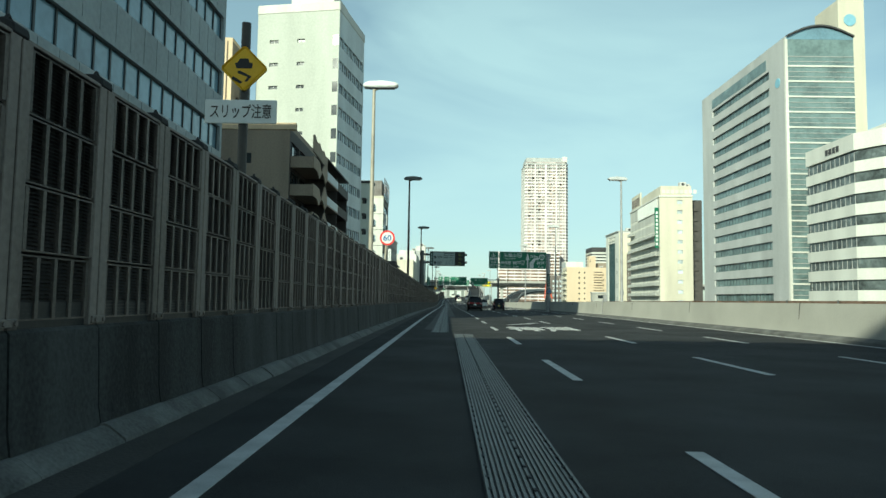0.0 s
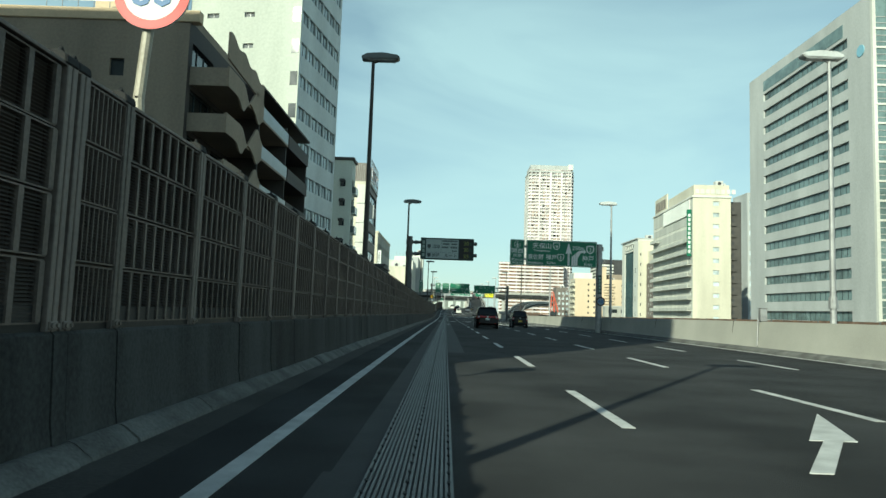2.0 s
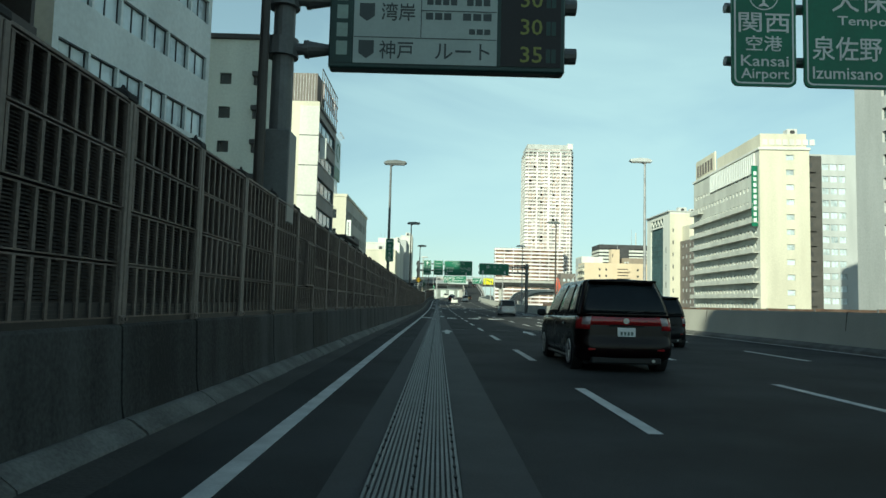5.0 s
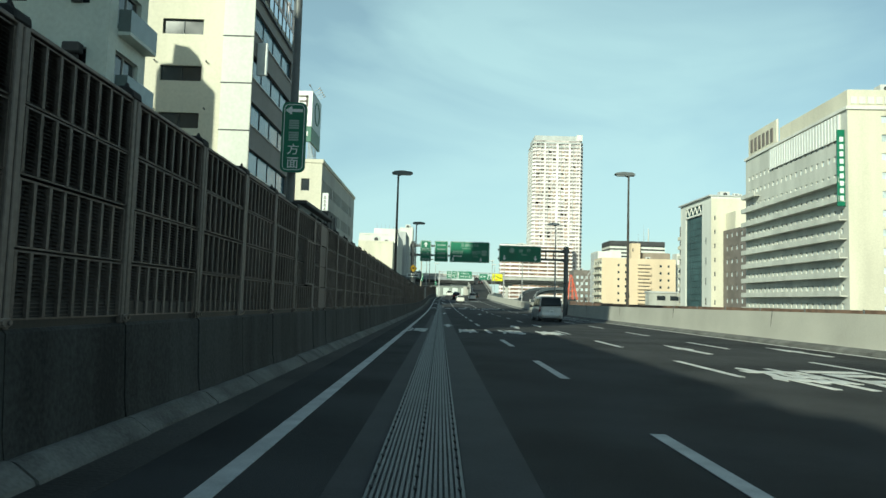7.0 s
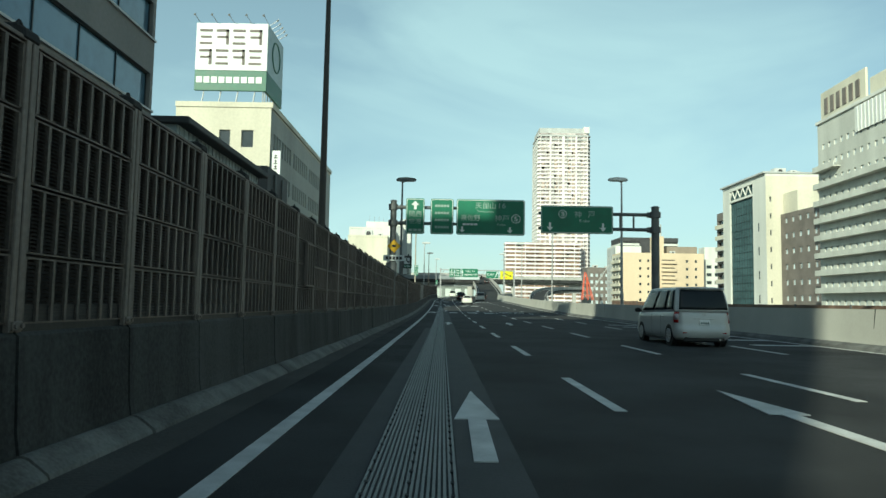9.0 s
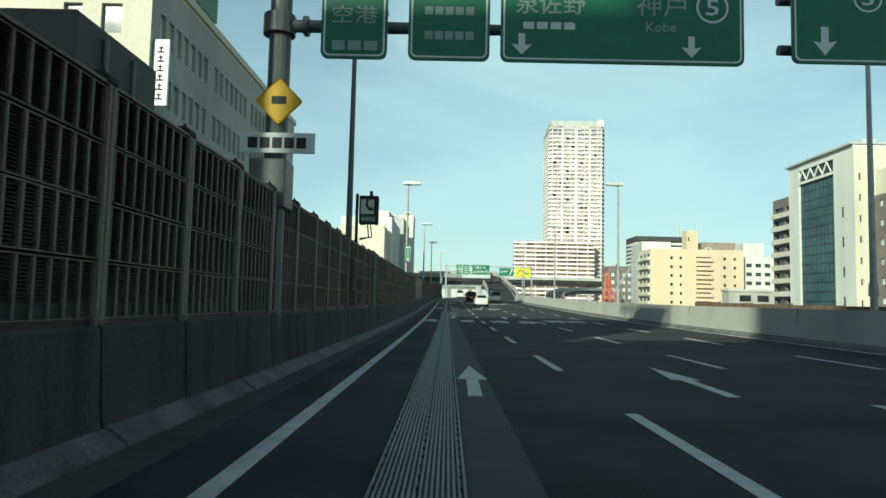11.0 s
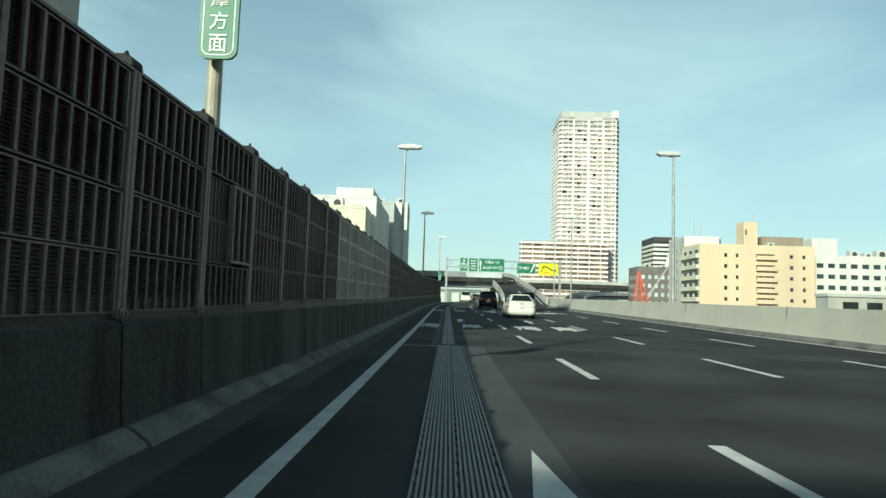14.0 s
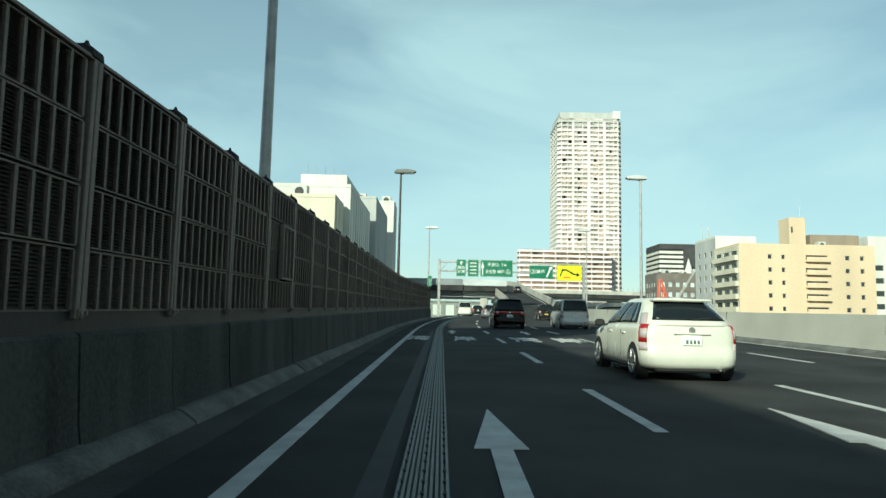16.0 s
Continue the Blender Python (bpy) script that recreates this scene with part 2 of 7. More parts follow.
# posts of the barrier: between these places the bays are even, about 1.15 m at first and 1.77 m from the joint on
MARKS = (-8.2, 5.58, 20.67, 24.0, 27.1, 28.53, 29.16, 31.29, 32.85, 33.03, 33.79, 35.6, 42.33, 49.05, 50.85, 55.58, 57.3, 63.85, 98.27, 100.09, 105.03, 106.81, 111.9, 113.71, 114.49, 115.31,
         120.4, 122.24, 127.24, 129.08, 133.88, 168.84, 170.63, 175.29, 177.04, 178.87, 180.61, 181.71, 182.7, 183.44, 185.17, 190.03, 191.72, 198.38, 200.25, 205.14, 206.83, 211.83,
         213.71, 218.65, 220.35, 225.47, 227.12, 229.03, 233.92, 235.65, 237.43, 296.0)
POSTS = []
for m0, m1 in zip(MARKS, MARKS[1:]):
    count = max(1, round((m1 - m0) / (1.15 if m1 < 33 else 1.77)))
    POSTS += [m0 + (m1 - m0) * k / count for k in range(count)]
POSTS.append(MARKS[-1])
BAYS = list(zip(POSTS, POSTS[1:]))


def bay_tilt(y0, y1):
    return Matrix.Rotation(math.atan((road_z(y1) - road_z(y0)) / (y1 - y0)), 4, "X") @ Matrix.Rotation(-math.atan((bend(y1) - bend(y0)) / (y1 - y0)), 4, "Z")


def make_mesh(name, bm, *mats):
    me = bpy.data.meshes.new(name)
    bm.to_mesh(me)
    bm.free()
    for m in mats:
        me.materials.append(m)
    return me


parapet = thing("parapet", "stained grey concrete parapet wall, darkened for shade, with a sloped kerb", "parapet", kind="structure")
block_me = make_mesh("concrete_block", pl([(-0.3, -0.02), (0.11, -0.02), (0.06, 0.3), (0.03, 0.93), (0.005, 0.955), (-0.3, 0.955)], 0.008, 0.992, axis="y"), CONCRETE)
kerb_me = make_mesh("kerb_stone", pl([(0.04, 0.0), (0.305, 0.0), (0.295, 0.035), (0.16, 0.135), (0.12, 0.15), (0.04, 0.15)], 0.008, 0.992, axis="y"), KERB_CONCRETE)
for y, y1 in BAYS:
    stretch = Matrix.Diagonal((1, y1 - y, 1, 1))
    at = Matrix.Translation((FACE + bend(y), y, road_z(y))) @ bay_tilt(y, y1)
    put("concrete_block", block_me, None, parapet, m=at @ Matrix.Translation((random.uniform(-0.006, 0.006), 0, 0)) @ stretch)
    put("kerb_stone", kerb_me, None, parapet, m=at @ Matrix.Translation((random.uniform(-0.012, 0.012), 0, random.uniform(-0.012, 0.006))) @ stretch)
GUTTER = mat("gutter_concrete", (0.05, 0.048, 0.044), 0.9, vary=0.3, scale=0.8, fine=30, bump=0.4)
tagged(slab(-2.62, -2.2, -8, 290, 0.005, "gutter", GUTTER), "dusty brownish gutter strip along the kerb", "gutter", kind="structure")

# steel noise barrier: posts, four rows of louvred panels, a dark block on each post
Z0, ROW_H = 1.01, 0.4775
PANEL_STEEL = mat("panel_steel", (0.12, 0.098, 0.086), 0.6, 0.2, vary=0.36, scale=0.7, fine=30, each=0.15, span=(0.52, 0.95))
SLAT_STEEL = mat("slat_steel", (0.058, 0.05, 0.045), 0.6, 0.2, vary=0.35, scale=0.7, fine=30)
POST_STEEL = mat("post_steel", (0.155, 0.13, 0.115), 0.6, 0.2, vary=0.3, scale=1.5, fine=20, each=0.12, streak=True)
PANEL_PALE = mat("newer_panel_steel", (0.34, 0.325, 0.3), 0.5, 0.2, vary=0.2, scale=1.5, fine=30, each=0.15)
SLAT_PALE = mat("newer_slat_steel", (0.2, 0.19, 0.18), 0.5, 0.2, vary=0.2, scale=2, fine=30)


def louvre(name, w, h, cells, edge, steel, slat, slats=15, rib=0.038):
    """One louvred panel: frame, ribs, and tilted slats behind them."""
    bm = bmesh.new()
    for z0, z1 in ((0, edge), (h - edge, h)):
        box(bm, -0.07, -0.008, 0.0, w, z0, z1)
    for k in range(cells + 1):
        y = (w - rib) * k / cells
        box(bm, -0.07, -0.004 if 0 < k < cells else 0.002, y, y + rib, edge, h - edge)
    bm.faces.ensure_lookup_table()
    n1 = len(bm.faces)
    for k in range(slats):
        z = edge + 0.01 + (h - 2 * edge - 0.02) * k / slats
        bm.faces.new([bm.verts.new(c) for c in ((-0.018, 0.01, z), (-0.018, w - 0.01, z), (-0.045, w - 0.01, z + 0.02), (-0.045, 0.01, z + 0.02))])
    bm.faces.ensure_lookup_table()
    for f in bm.faces[n1:]:
        f.material_index = 1
    return make_mesh(name, bm, steel, slat)


def plate(name, h, steel):
    return make_mesh(name, bx(-0.06, 0.0, 0.0, 1.0, 0.0, h, bevel=0.006), steel)


PANEL_ROW = ROW_H - 0.018
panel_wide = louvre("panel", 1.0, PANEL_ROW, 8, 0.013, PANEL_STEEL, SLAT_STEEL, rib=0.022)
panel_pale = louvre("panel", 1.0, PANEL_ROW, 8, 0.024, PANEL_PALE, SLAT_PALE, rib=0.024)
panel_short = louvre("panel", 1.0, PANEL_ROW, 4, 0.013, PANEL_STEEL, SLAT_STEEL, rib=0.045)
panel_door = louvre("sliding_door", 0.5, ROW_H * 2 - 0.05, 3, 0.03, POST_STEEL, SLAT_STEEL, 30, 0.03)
panel_plain = plate("plain_panel", PANEL_ROW, PANEL_STEEL)


def barrier_post(wide, steel):
    """A steel column: two flanges with a dark groove between them, and a foot plate with two bolts."""
    w = wide / 2
    bm = bx(-0.12, 0.012, -w, -0.012, 0.955, 2.925, bevel=0.006)
    box(bm, -0.12, 0.012, 0.004, w, 0.955, 2.925, bevel=0.006)
    box(bm, -0.12, -0.01, -0.012, 0.004, 0.955, 2.92)
    box(bm, 0.0, 0.03, -w * 0.8, w * 0.8, 0.97, 1.03, bevel=0.005)
    for k in (-0.5, 0.5):
        tube(bm, (0.03, w * k, 1.0), (0.045, w * k, 1.0), 0.018, None, 6)
    return make_mesh("post", bm, steel)


post_narrow, post_wide, post_pale = barrier_post(0.135, POST_STEEL), barrier_post(0.24, POST_STEEL), barrier_post(0.12, PANEL_PALE)
bm = pl([(-0.22, 0.0), (0.02, 0.0), (0.01, 0.07), (-0.05, 0.105), (-0.19, 0.105)], -0.11, 0.07, axis="y")
bmesh.ops.bevel(bm, geom=list(bm.edges), offset=0.012, segments=1, affect="EDGES")
tube(bm, (-0.08, -0.06, 0.1), (-0.08, -0.03, 0.145), 0.016, 0.012, 6)
tube(bm, (-0.08, -0.03, 0.145), (-0.08, 0.02, 0.1), 0.012, 0.012, 6)
me_cap = make_mesh("cap", bm, RUBBER)
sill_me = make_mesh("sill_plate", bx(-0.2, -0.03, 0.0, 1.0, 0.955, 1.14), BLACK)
# perforated sheet behind the louvres: a little daylight soaks through it
PERFORATED = mat("perforated_sheet", (0.03, 0.03, 0.03), 0.8, vary=0.2, scale=2, fine=30)
pt = PERFORATED.node_tree
p_soft = pt.nodes.new("ShaderNodeBsdfTranslucent")
p_soft.inputs["Color"].default_value = (0.9, 0.85, 0.78, 1)
p_mix = pt.nodes.new("ShaderNodeMixShader")
p_mix.inputs[0].default_value = 0.06
pt.links.new(pt.nodes["Principled BSDF"].outputs[0], p_mix.inputs[1])
pt.links.new(p_soft.outputs[0], p_mix.inputs[2])
pt.links.new(p_mix.outputs[0], pt.nodes["Material Output"].inputs["Surface"])
back_me = make_mesh("backing_sheet", bx(-0.11, -0.1, 0.0, 1.0, 0.96, 2.935), PERFORATED)
# opaque dark sheet: the shade inside the open bays, put into its colour
RECESS_SHADE = mat("recess_shade_black", (0.012, 0.012, 0.012), 0.95, vary=0.3, scale=3, spec=0.05)
back_dark = make_mesh("backing_sheet", bx(-0.11, -0.09, 0.0, 1.0, 0.96, 2.935), RECESS_SHADE)
rail_me = make_mesh("top_rail", bx(-0.13, 0.006, 0.0, 1.0, 2.912, 2.942, bevel=0.004), POST_STEEL)
PIER_STONE = mat("pier_concrete", (0.12, 0.115, 0.105), 0.9, vary=0.3, scale=1.5, fine=25, streak=True)
OPEN_AT = (27.5, 51.5, 62.0, 84.0, 112.8, 124.5, 141.0, 155.0, 176.0, 207.5, 240.2)
PLAIN_AT = (28.8, 114.9)


def holds(y0, y1, spots):
    return any(y0 < q < y1 for q in spots)


SECTION = 14
for first in range(0, len(BAYS), SECTION):
    y0 = BAYS[first][0]
    sec = thing("noise_barrier", "weathered steel noise barrier with louvred panels on a parapet", "noise barrier", Matrix.Translation((WALL_X + bend(y0), y0, road_z(y0))), "noise barrier sections", "structure")
    for ya, yb in BAYS[first:first + SECTION]:
        lift = 0.1 * min(1, max(0, (ya - 204) / 10))
        pale, short = 215.0 < ya < 228.5, yb < 33
        tilt = bay_tilt(ya, yb)
        base = Matrix.Translation((bend(ya) - bend(y0), ya - y0, road_z(ya) - road_z(y0)))
        stretch = Matrix.Diagonal((1, yb - ya, 1, 1))
        put("sill_plate", sill_me, None, sec, m=base @ tilt @ stretch)
        base = base @ Matrix.Translation((0, 0, lift))
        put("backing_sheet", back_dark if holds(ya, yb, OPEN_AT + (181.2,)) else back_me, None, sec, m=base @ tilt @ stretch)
        if 181.7 < ya < 182.6:
            part("concrete_pier", bx(-0.28, 0.02, 0.0, yb - ya, 0.95, 2.97, bevel=0.02), PIER_STONE, sec, "pale concrete pier between two panel runs", m=base)
            put("cap", me_cap, None, sec, "dark block on top of a post", m=base @ Matrix.Translation((0.0, 0.4, 2.97)))
            continue
        pw = 0.24 if short else 0.12 if pale else 0.135
        put("post", post_wide if short else post_pale if pale else post_narrow, None, sec, m=base)
        put("cap", me_cap, None, sec, "dark block on top of a post", m=base @ Matrix.Translation((0.0, 0, 2.925)))
        put("top_rail", rail_me, None, sec, m=base @ tilt @ stretch)
        w = yb - ya - pw - 0.01
        for k in range(4):
            jig = Matrix.Translation((random.uniform(-0.012, 0.006), pw / 2 + 0.005, Z0 + ROW_H * k + random.uniform(-0.003, 0.003)))
            if w < 0.1 or (180.6 < ya < 181.5 and k != 3):
                continue
            if holds(ya, yb, OPEN_AT) and k in (1, 2):
                if k == 1:
                    put("sliding_door", panel_door, None, sec, "louvred access door slid half open", m=base @ tilt @ Matrix.Translation((0.035, pw / 2 + w * 0.5, Z0 + ROW_H + 0.02)) @ Matrix.Diagonal((1, w, 1, 1)))
                put("panel", panel_wide if not short else panel_short, None, sec, m=base @ tilt @ Matrix.Translation((-0.035, 0, 0)) @ jig @ Matrix.Diagonal((0.4, w * 0.62, 1, 1)))
                continue
            me = panel_plain if holds(ya, yb, PLAIN_AT) else panel_short if short else panel_pale if pale else panel_wide
            put("panel", me, None, sec, m=base @ tilt @ jig @ Matrix.Diagonal((1, w, 1, 1)))
RUST_ORANGE = mat("faded_orange_board", (0.16, 0.045, 0.025), 0.7, vary=0.3, scale=3, fine=30)
for yy, hh in ((180.95, 1.05), (181.3, 0.85)):
    o = part("marker_board", bx(-0.06, -0.03, 0, 0.16, 1.03, 1.03 + hh, bevel=0.008), RUST_ORANGE, m=Matrix.Translation((WALL_X, yy, road_z(yy))))
    tagged(o, "faded orange marker board leaning in a barrier gap", "marker board", "marker boards")
SEALANT = mat("joint_sealant", (0.03, 0.03, 0.03), 0.9, vary=0.2)
for y in (6.2, 33.5, 60.2, 63.0, 88, 106.2, 109, 131, 152.5, 180.8, 184, 201, 214.5, 236.5, 252):
    bm = bx(0.0, 0.062, 0, 0.06, 0.25, 0.92)
    box(bm, 0.0, 0.05, 0.06, 0.3, 0.86, 0.91)
    for v in bm.verts:
        v.co.x += (0.92 - v.co.z) * 0.06 - 0.045
    o = part("cable_conduit", bm, SEALANT, m=Matrix.Translation((WALL_X, y, road_z(y))))
    tagged(o, "dark cable conduit running down the concrete parapet", "conduit", "parapet conduits")

# ---- right parapet ----
def right_parapet():
    base = [(edge_x(y), y, road_z(y)) for y in YS]
    t = thing("parapet", "pale sunlit concrete parapet along the outer lane", "parapet", kind="structure")
    run([(0.0, 0.3), (-0.06, 0.0), (0.45, 0.0), (0.45, -1.4), (0.75, -1.4), (0.35, 1.25), (0.12, 1.25)], base, "concrete_wall", CREAM_CONCRETE, t)
    run([(-0.28, 0.0), (-0.25, 0.1), (0.02, 0.22), (0.02, 0.0)], base, "kerb", KERB_CONCRETE, t, "paler sloped concrete kerb")
    return t


right_parapet()
for i in range(0, 30):
    y = -20 + i * 11.2
    bm = bx(-0.012, 0.03, 0, 0.025, 0.28, 1.26)
    for v in bm.verts:
        v.co.x += v.co.z * 0.095 - 0.005
    o = part("expansion_seam", bm, SEALANT, m=Matrix.Translation((edge_x(y), y, road_z(y))))
    tagged(o, "dark seam between two parapet castings", "seam", "parapet seams", "structure")


def parapet_box(y):
    t = thing("junction_box", "small pale steel box on a bracket on the parapet", "junction box", Matrix.Translation((edge_x(y) + 0.2, y, road_z(y) + 1.25)))
    part("box", bx(-0.14, 0.14, -0.12, 0.12, 0.02, 0.52, bevel=0.02), GALV, t)
    part("lid", bx(-0.16, 0.16, -0.14, 0.14, 0.525, 0.56, bevel=0.01), GALV, t)
    part("foot", bx(-0.1, 0.1, -0.08, 0.08, -0.01, 0.015), GREY_STEEL, t)
    part("conduit", tb((-0.24, 0.0, -1.0), (-0.2, 0.0, 0.1), 0.03, None, 8), GALV, t)


parapet_box(55.8)

# ---- street lamps ----
def street_lamp(x, y, side, tone, lift):
    """side: +1 when the head reaches to the right."""
    z = road_z(y) + lift
    t = thing("street_lamp", "tall tapered steel street lamp with a flat head" if tone in (GALV, POLE_TAN) else "tall dark-painted street lamp with a flat head", "street lamp", Matrix.Translation((x, y, z)), "street lamps")
    part("pole", tb((0, 0, -1.4), (0, 0, 9.55), 0.115, 0.062, 14), tone, t)
    part("collar", tb((0, 0, 0.9), (0, 0, 1.3), 0.15, 0.13, 12), tone, t)
    bm = bmesh.new()
    tube(bm, (0, 0, 9.5), (side * 0.25, 0, 9.62), 0.05, 0.045, 10)
    part("bracket", bm, tone, t)
    bm = bmesh.new()
    prof = [(-0.42, 9.60), (-0.45, 9.72), (-0.25, 9.84), (0.35, 9.88), (0.95, 9.80), (1.02, 9.70), (0.9, 9.62)]
    poly(bm, [(side * a, b) for a, b in prof], -0.2, 0.2, axis="y")
    bmesh.ops.bevel(bm, geom=list(bm.edges), offset=0.03, segments=2, affect="EDGES")
    part("head", bm, LAMP_HEAD if tone in (GALV, POLE_TAN) else HEAD_DARK, t, "flat luminaire housing")
    part("lens", bx(*sorted((side * -0.2, side * 0.85)), -0.15, 0.15, 9.58, 9.615, bevel=0.01), LENS, t)
    return t


POLE_TAN = mat("tan_painted_pole", (0.34, 0.31, 0.25), 0.55, 0.1, vary=0.2, scale=2, fine=30)
LAMP_HEAD = mat("lamp_head", (0.55, 0.56, 0.55), 0.45, 0.2, vary=0.1)
HEAD_DARK = mat("dark_lamp_head", (0.13, 0.14, 0.14), 0.45, 0.2, vary=0.1)
LENS = mat("lamp_lens", (0.35, 0.36, 0.36), 0.15, vary=0.05, bump=0.0)
for x, y, tone in ((-3.17, 27.6, POLE_TAN), (-3.12, 53.0, DARK_STEEL), (-3.3, 82.2, DARK_STEEL), (-3.32, 113.03, GREY_STEEL), (-3.3, 145.6, DARK_STEEL), (-3.12, 176.6, GREY_STEEL),
                   (-3.34, 208.05, POLE_TAN), (-3.17, 239.8, GALV), (-3.2, 272.9, DARK_STEEL), (-3.3, 305.0, GALV)):
    street_lamp(x + bend(y) * 0.6, y, 1, tone, 1.05 if y == 53.0 else 0.35)
for y, tone, lift in ((18.0, GALV, 0.7), (51.0, GALV, 0.85), (82.2, GALV, 0.7), (113.9, GALV, 1.1), (147.0, DARK_STEEL, 1.0), (177.5, GALV, 0.8), (209.1, GALV, 0.8), (240.5, GALV, 0.55), (274.1, GALV, 0.5), (306, GALV, 0.5)):
    street_lamp(edge_x(y) + 0.35, y, -1, tone, lift)


# ---- signs ----
def rounded(w, h, r=0.12, n=4):
    pts = []
    for cx, cz, a0 in ((w - r, r, -90), (w - r, h - r, 0), (r, h - r, 90), (r, r, 180)):
        for k in range(n + 1):
            a = radians(a0 + 90 * k / n)
            pts.append((cx + r * math.cos(a), cz + r * math.sin(a)))
    return pts


def board(parent, x0, x1, z0, z1, y, face=None, border=SIGN_WHITE, name="board"):
    """A rounded sign board that faces the traffic, with a thin border line and stiffening rails behind."""
    m = Matrix.Translation((x0, y, z0))
    w, h = x1 - x0, z1 - z0
    b = part(name, pl(rounded(w, h), 0.0, 0.05, axis="y"), face or SIGN_GREEN, parent, m=m)
    bm = bmesh.new()
    e = 0.07 if w > 0.8 else 0.055
    outer, inner = rounded(w - 0.08, h - 0.08, 0.1), rounded(w - 2 * e, h - 2 * e, 0.08)
    va = [bm.verts.new((a + 0.04, -0.004, c + 0.04)) for a, c in outer]
    vb = [bm.verts.new((a + e, -0.004, c + e)) for a, c in inner]
    n = len(va)
    for i in range(n):
        bm.faces.new((va[i], va[(i + 1) % n], vb[(i + 1) % n], vb[i]))
    part("border", bm, border, b)
    for zz in (0.25, 0.75):
        part("rail", bx(0.1, w - 0.1, 0.052, 0.12, h * zz - 0.05, h * zz + 0.05), GREY_STEEL, b)
    return b


def words(b, body, x, z, w, h, material=None):
    return put("lettering", letters(body, w, h, 0.006), material or SIGN_WHITE, b, m=Matrix.Translation((x, -0.003, z)) @ Matrix.Rotation(radians(90), 4, "X"))


def bars(b, x, z, w, h, n=4, material=None, upright=False, name="writing"):
    """Writing too small to read: a row of plain bars."""
    bm = bmesh.new()
    for k in range(n):
        if upright:
            q = h / n
            box(bm, x, x + w, -0.006, -0.002, z + h - q * (k + 0.88), z + h - q * (k + 0.12))
        else:
            q = w / n
            box(bm, x + q * (k + 0.1), x + q * (k + 0.9), -0.006, -0.002, z, z + h)
    return part(name, bm, material or SIGN_WHITE, b)


def flat(b, pts, material, name="symbol", y=-0.004):
    return part(name, pl(pts, y - 0.003, y, axis="y"), material, b)


def ring_badge(b, x, z, r, digit, name="route_badge"):
    bm = bmesh.new()
    n = 20
    va = [bm.verts.new((x + r * math.cos(2 * math.pi * k / n), -0.005, z + r * math.sin(2 * math.pi * k / n))) for k in range(n)]
    vb = [bm.verts.new((x + r * 0.86 * math.cos(2 * math.pi * k / n), -0.005, z + r * 0.86 * math.sin(2 * math.pi * k / n))) for k in range(n)]
    for k in range(n):
        bm.faces.new((va[k], va[(k + 1) % n], vb[(k + 1) % n], vb[k]))
    o = part(name, bm, SIGN_WHITE, b)
    words(b, digit, x - r * 0.4 * len(digit) ** 0.7, z - r * 0.5, r * 0.8 * len(digit) ** 0.7, r)
    return o


def shield(b, x, z, r, digit, line=0.82):
    """A route badge: a shield outline with its figure."""
    shape = ((-0.9, 0.95), (0.0, 1.05), (0.9, 0.95), (1.0, 0.2), (0.85, -0.45), (0.45, -0.85), (0.0, -1.05), (-0.45, -0.85), (-0.85, -0.45), (-1.0, 0.2))
    bm = bmesh.new()
    va = [bm.verts.new((x + r * a, -0.005, z + r * c)) for a, c in shape]
    vb = [bm.verts.new((x + r * line * a, -0.005, z + r * line * c)) for a, c in shape]
    for k in range(len(shape)):
        bm.faces.new((va[k], va[(k + 1) % len(shape)], vb[(k + 1) % len(shape)], vb[k]))
    part("route_badge", bm, SIGN_WHITE, b)
    w = r * (0.5 if len(digit) == 1 else 0.95)
    words(b, digit, x - w / 2, z - r * 0.45, w, r * 0.9)


def plane_badge(b, x, z, r):
    """A small aeroplane in a thin ring."""
    n = 24
    bm = bmesh.new()
    va = [bm.verts.new((x + r * math.cos(2 * math.pi * k / n), -0.005, z + r * math.sin(2 * math.pi * k / n))) for k in range(n)]
    vb = [bm.verts.new((x + r * 0.92 * math.cos(2 * math.pi * k / n), -0.005, z + r * 0.92 * math.sin(2 * math.pi * k / n))) for k in range(n)]
    for k in range(n):
        bm.faces.new((va[k], va[(k + 1) % n], vb[(k + 1) % n], vb[k]))
    part("ring", bm, SIGN_WHITE, b)
    half = [(0.0, 0.85), (0.1, 0.6), (0.1, 0.25), (0.75, -0.15), (0.75, -0.3), (0.1, -0.12), (0.08, -0.5), (0.32, -0.68), (0.32, -0.78), (0.0, -0.7)]
    flat(b, [(x + r * a, z + r * c) for a, c in half] + [(x - r * a, z + r * c) for a, c in half[-2:0:-1]], SIGN_WHITE, "aeroplane")


def up_arrow(b, x, z, h, w, material=None, down=False):
    s = -1 if down else 1
    z0 = z + h if down else z
    flat(b, [(x - w * 0.16, z0), (x + w * 0.16, z0), (x + w * 0.16, z0 + s * h * 0.55), (x + w * 0.5, z0 + s * h * 0.5), (x, z0 + s * h), (x - w * 0.5, z0 + s * h * 0.5), (x - w * 0.16, z0 + s * h * 0.55)],
         material or SIGN_WHITE, "arrow")


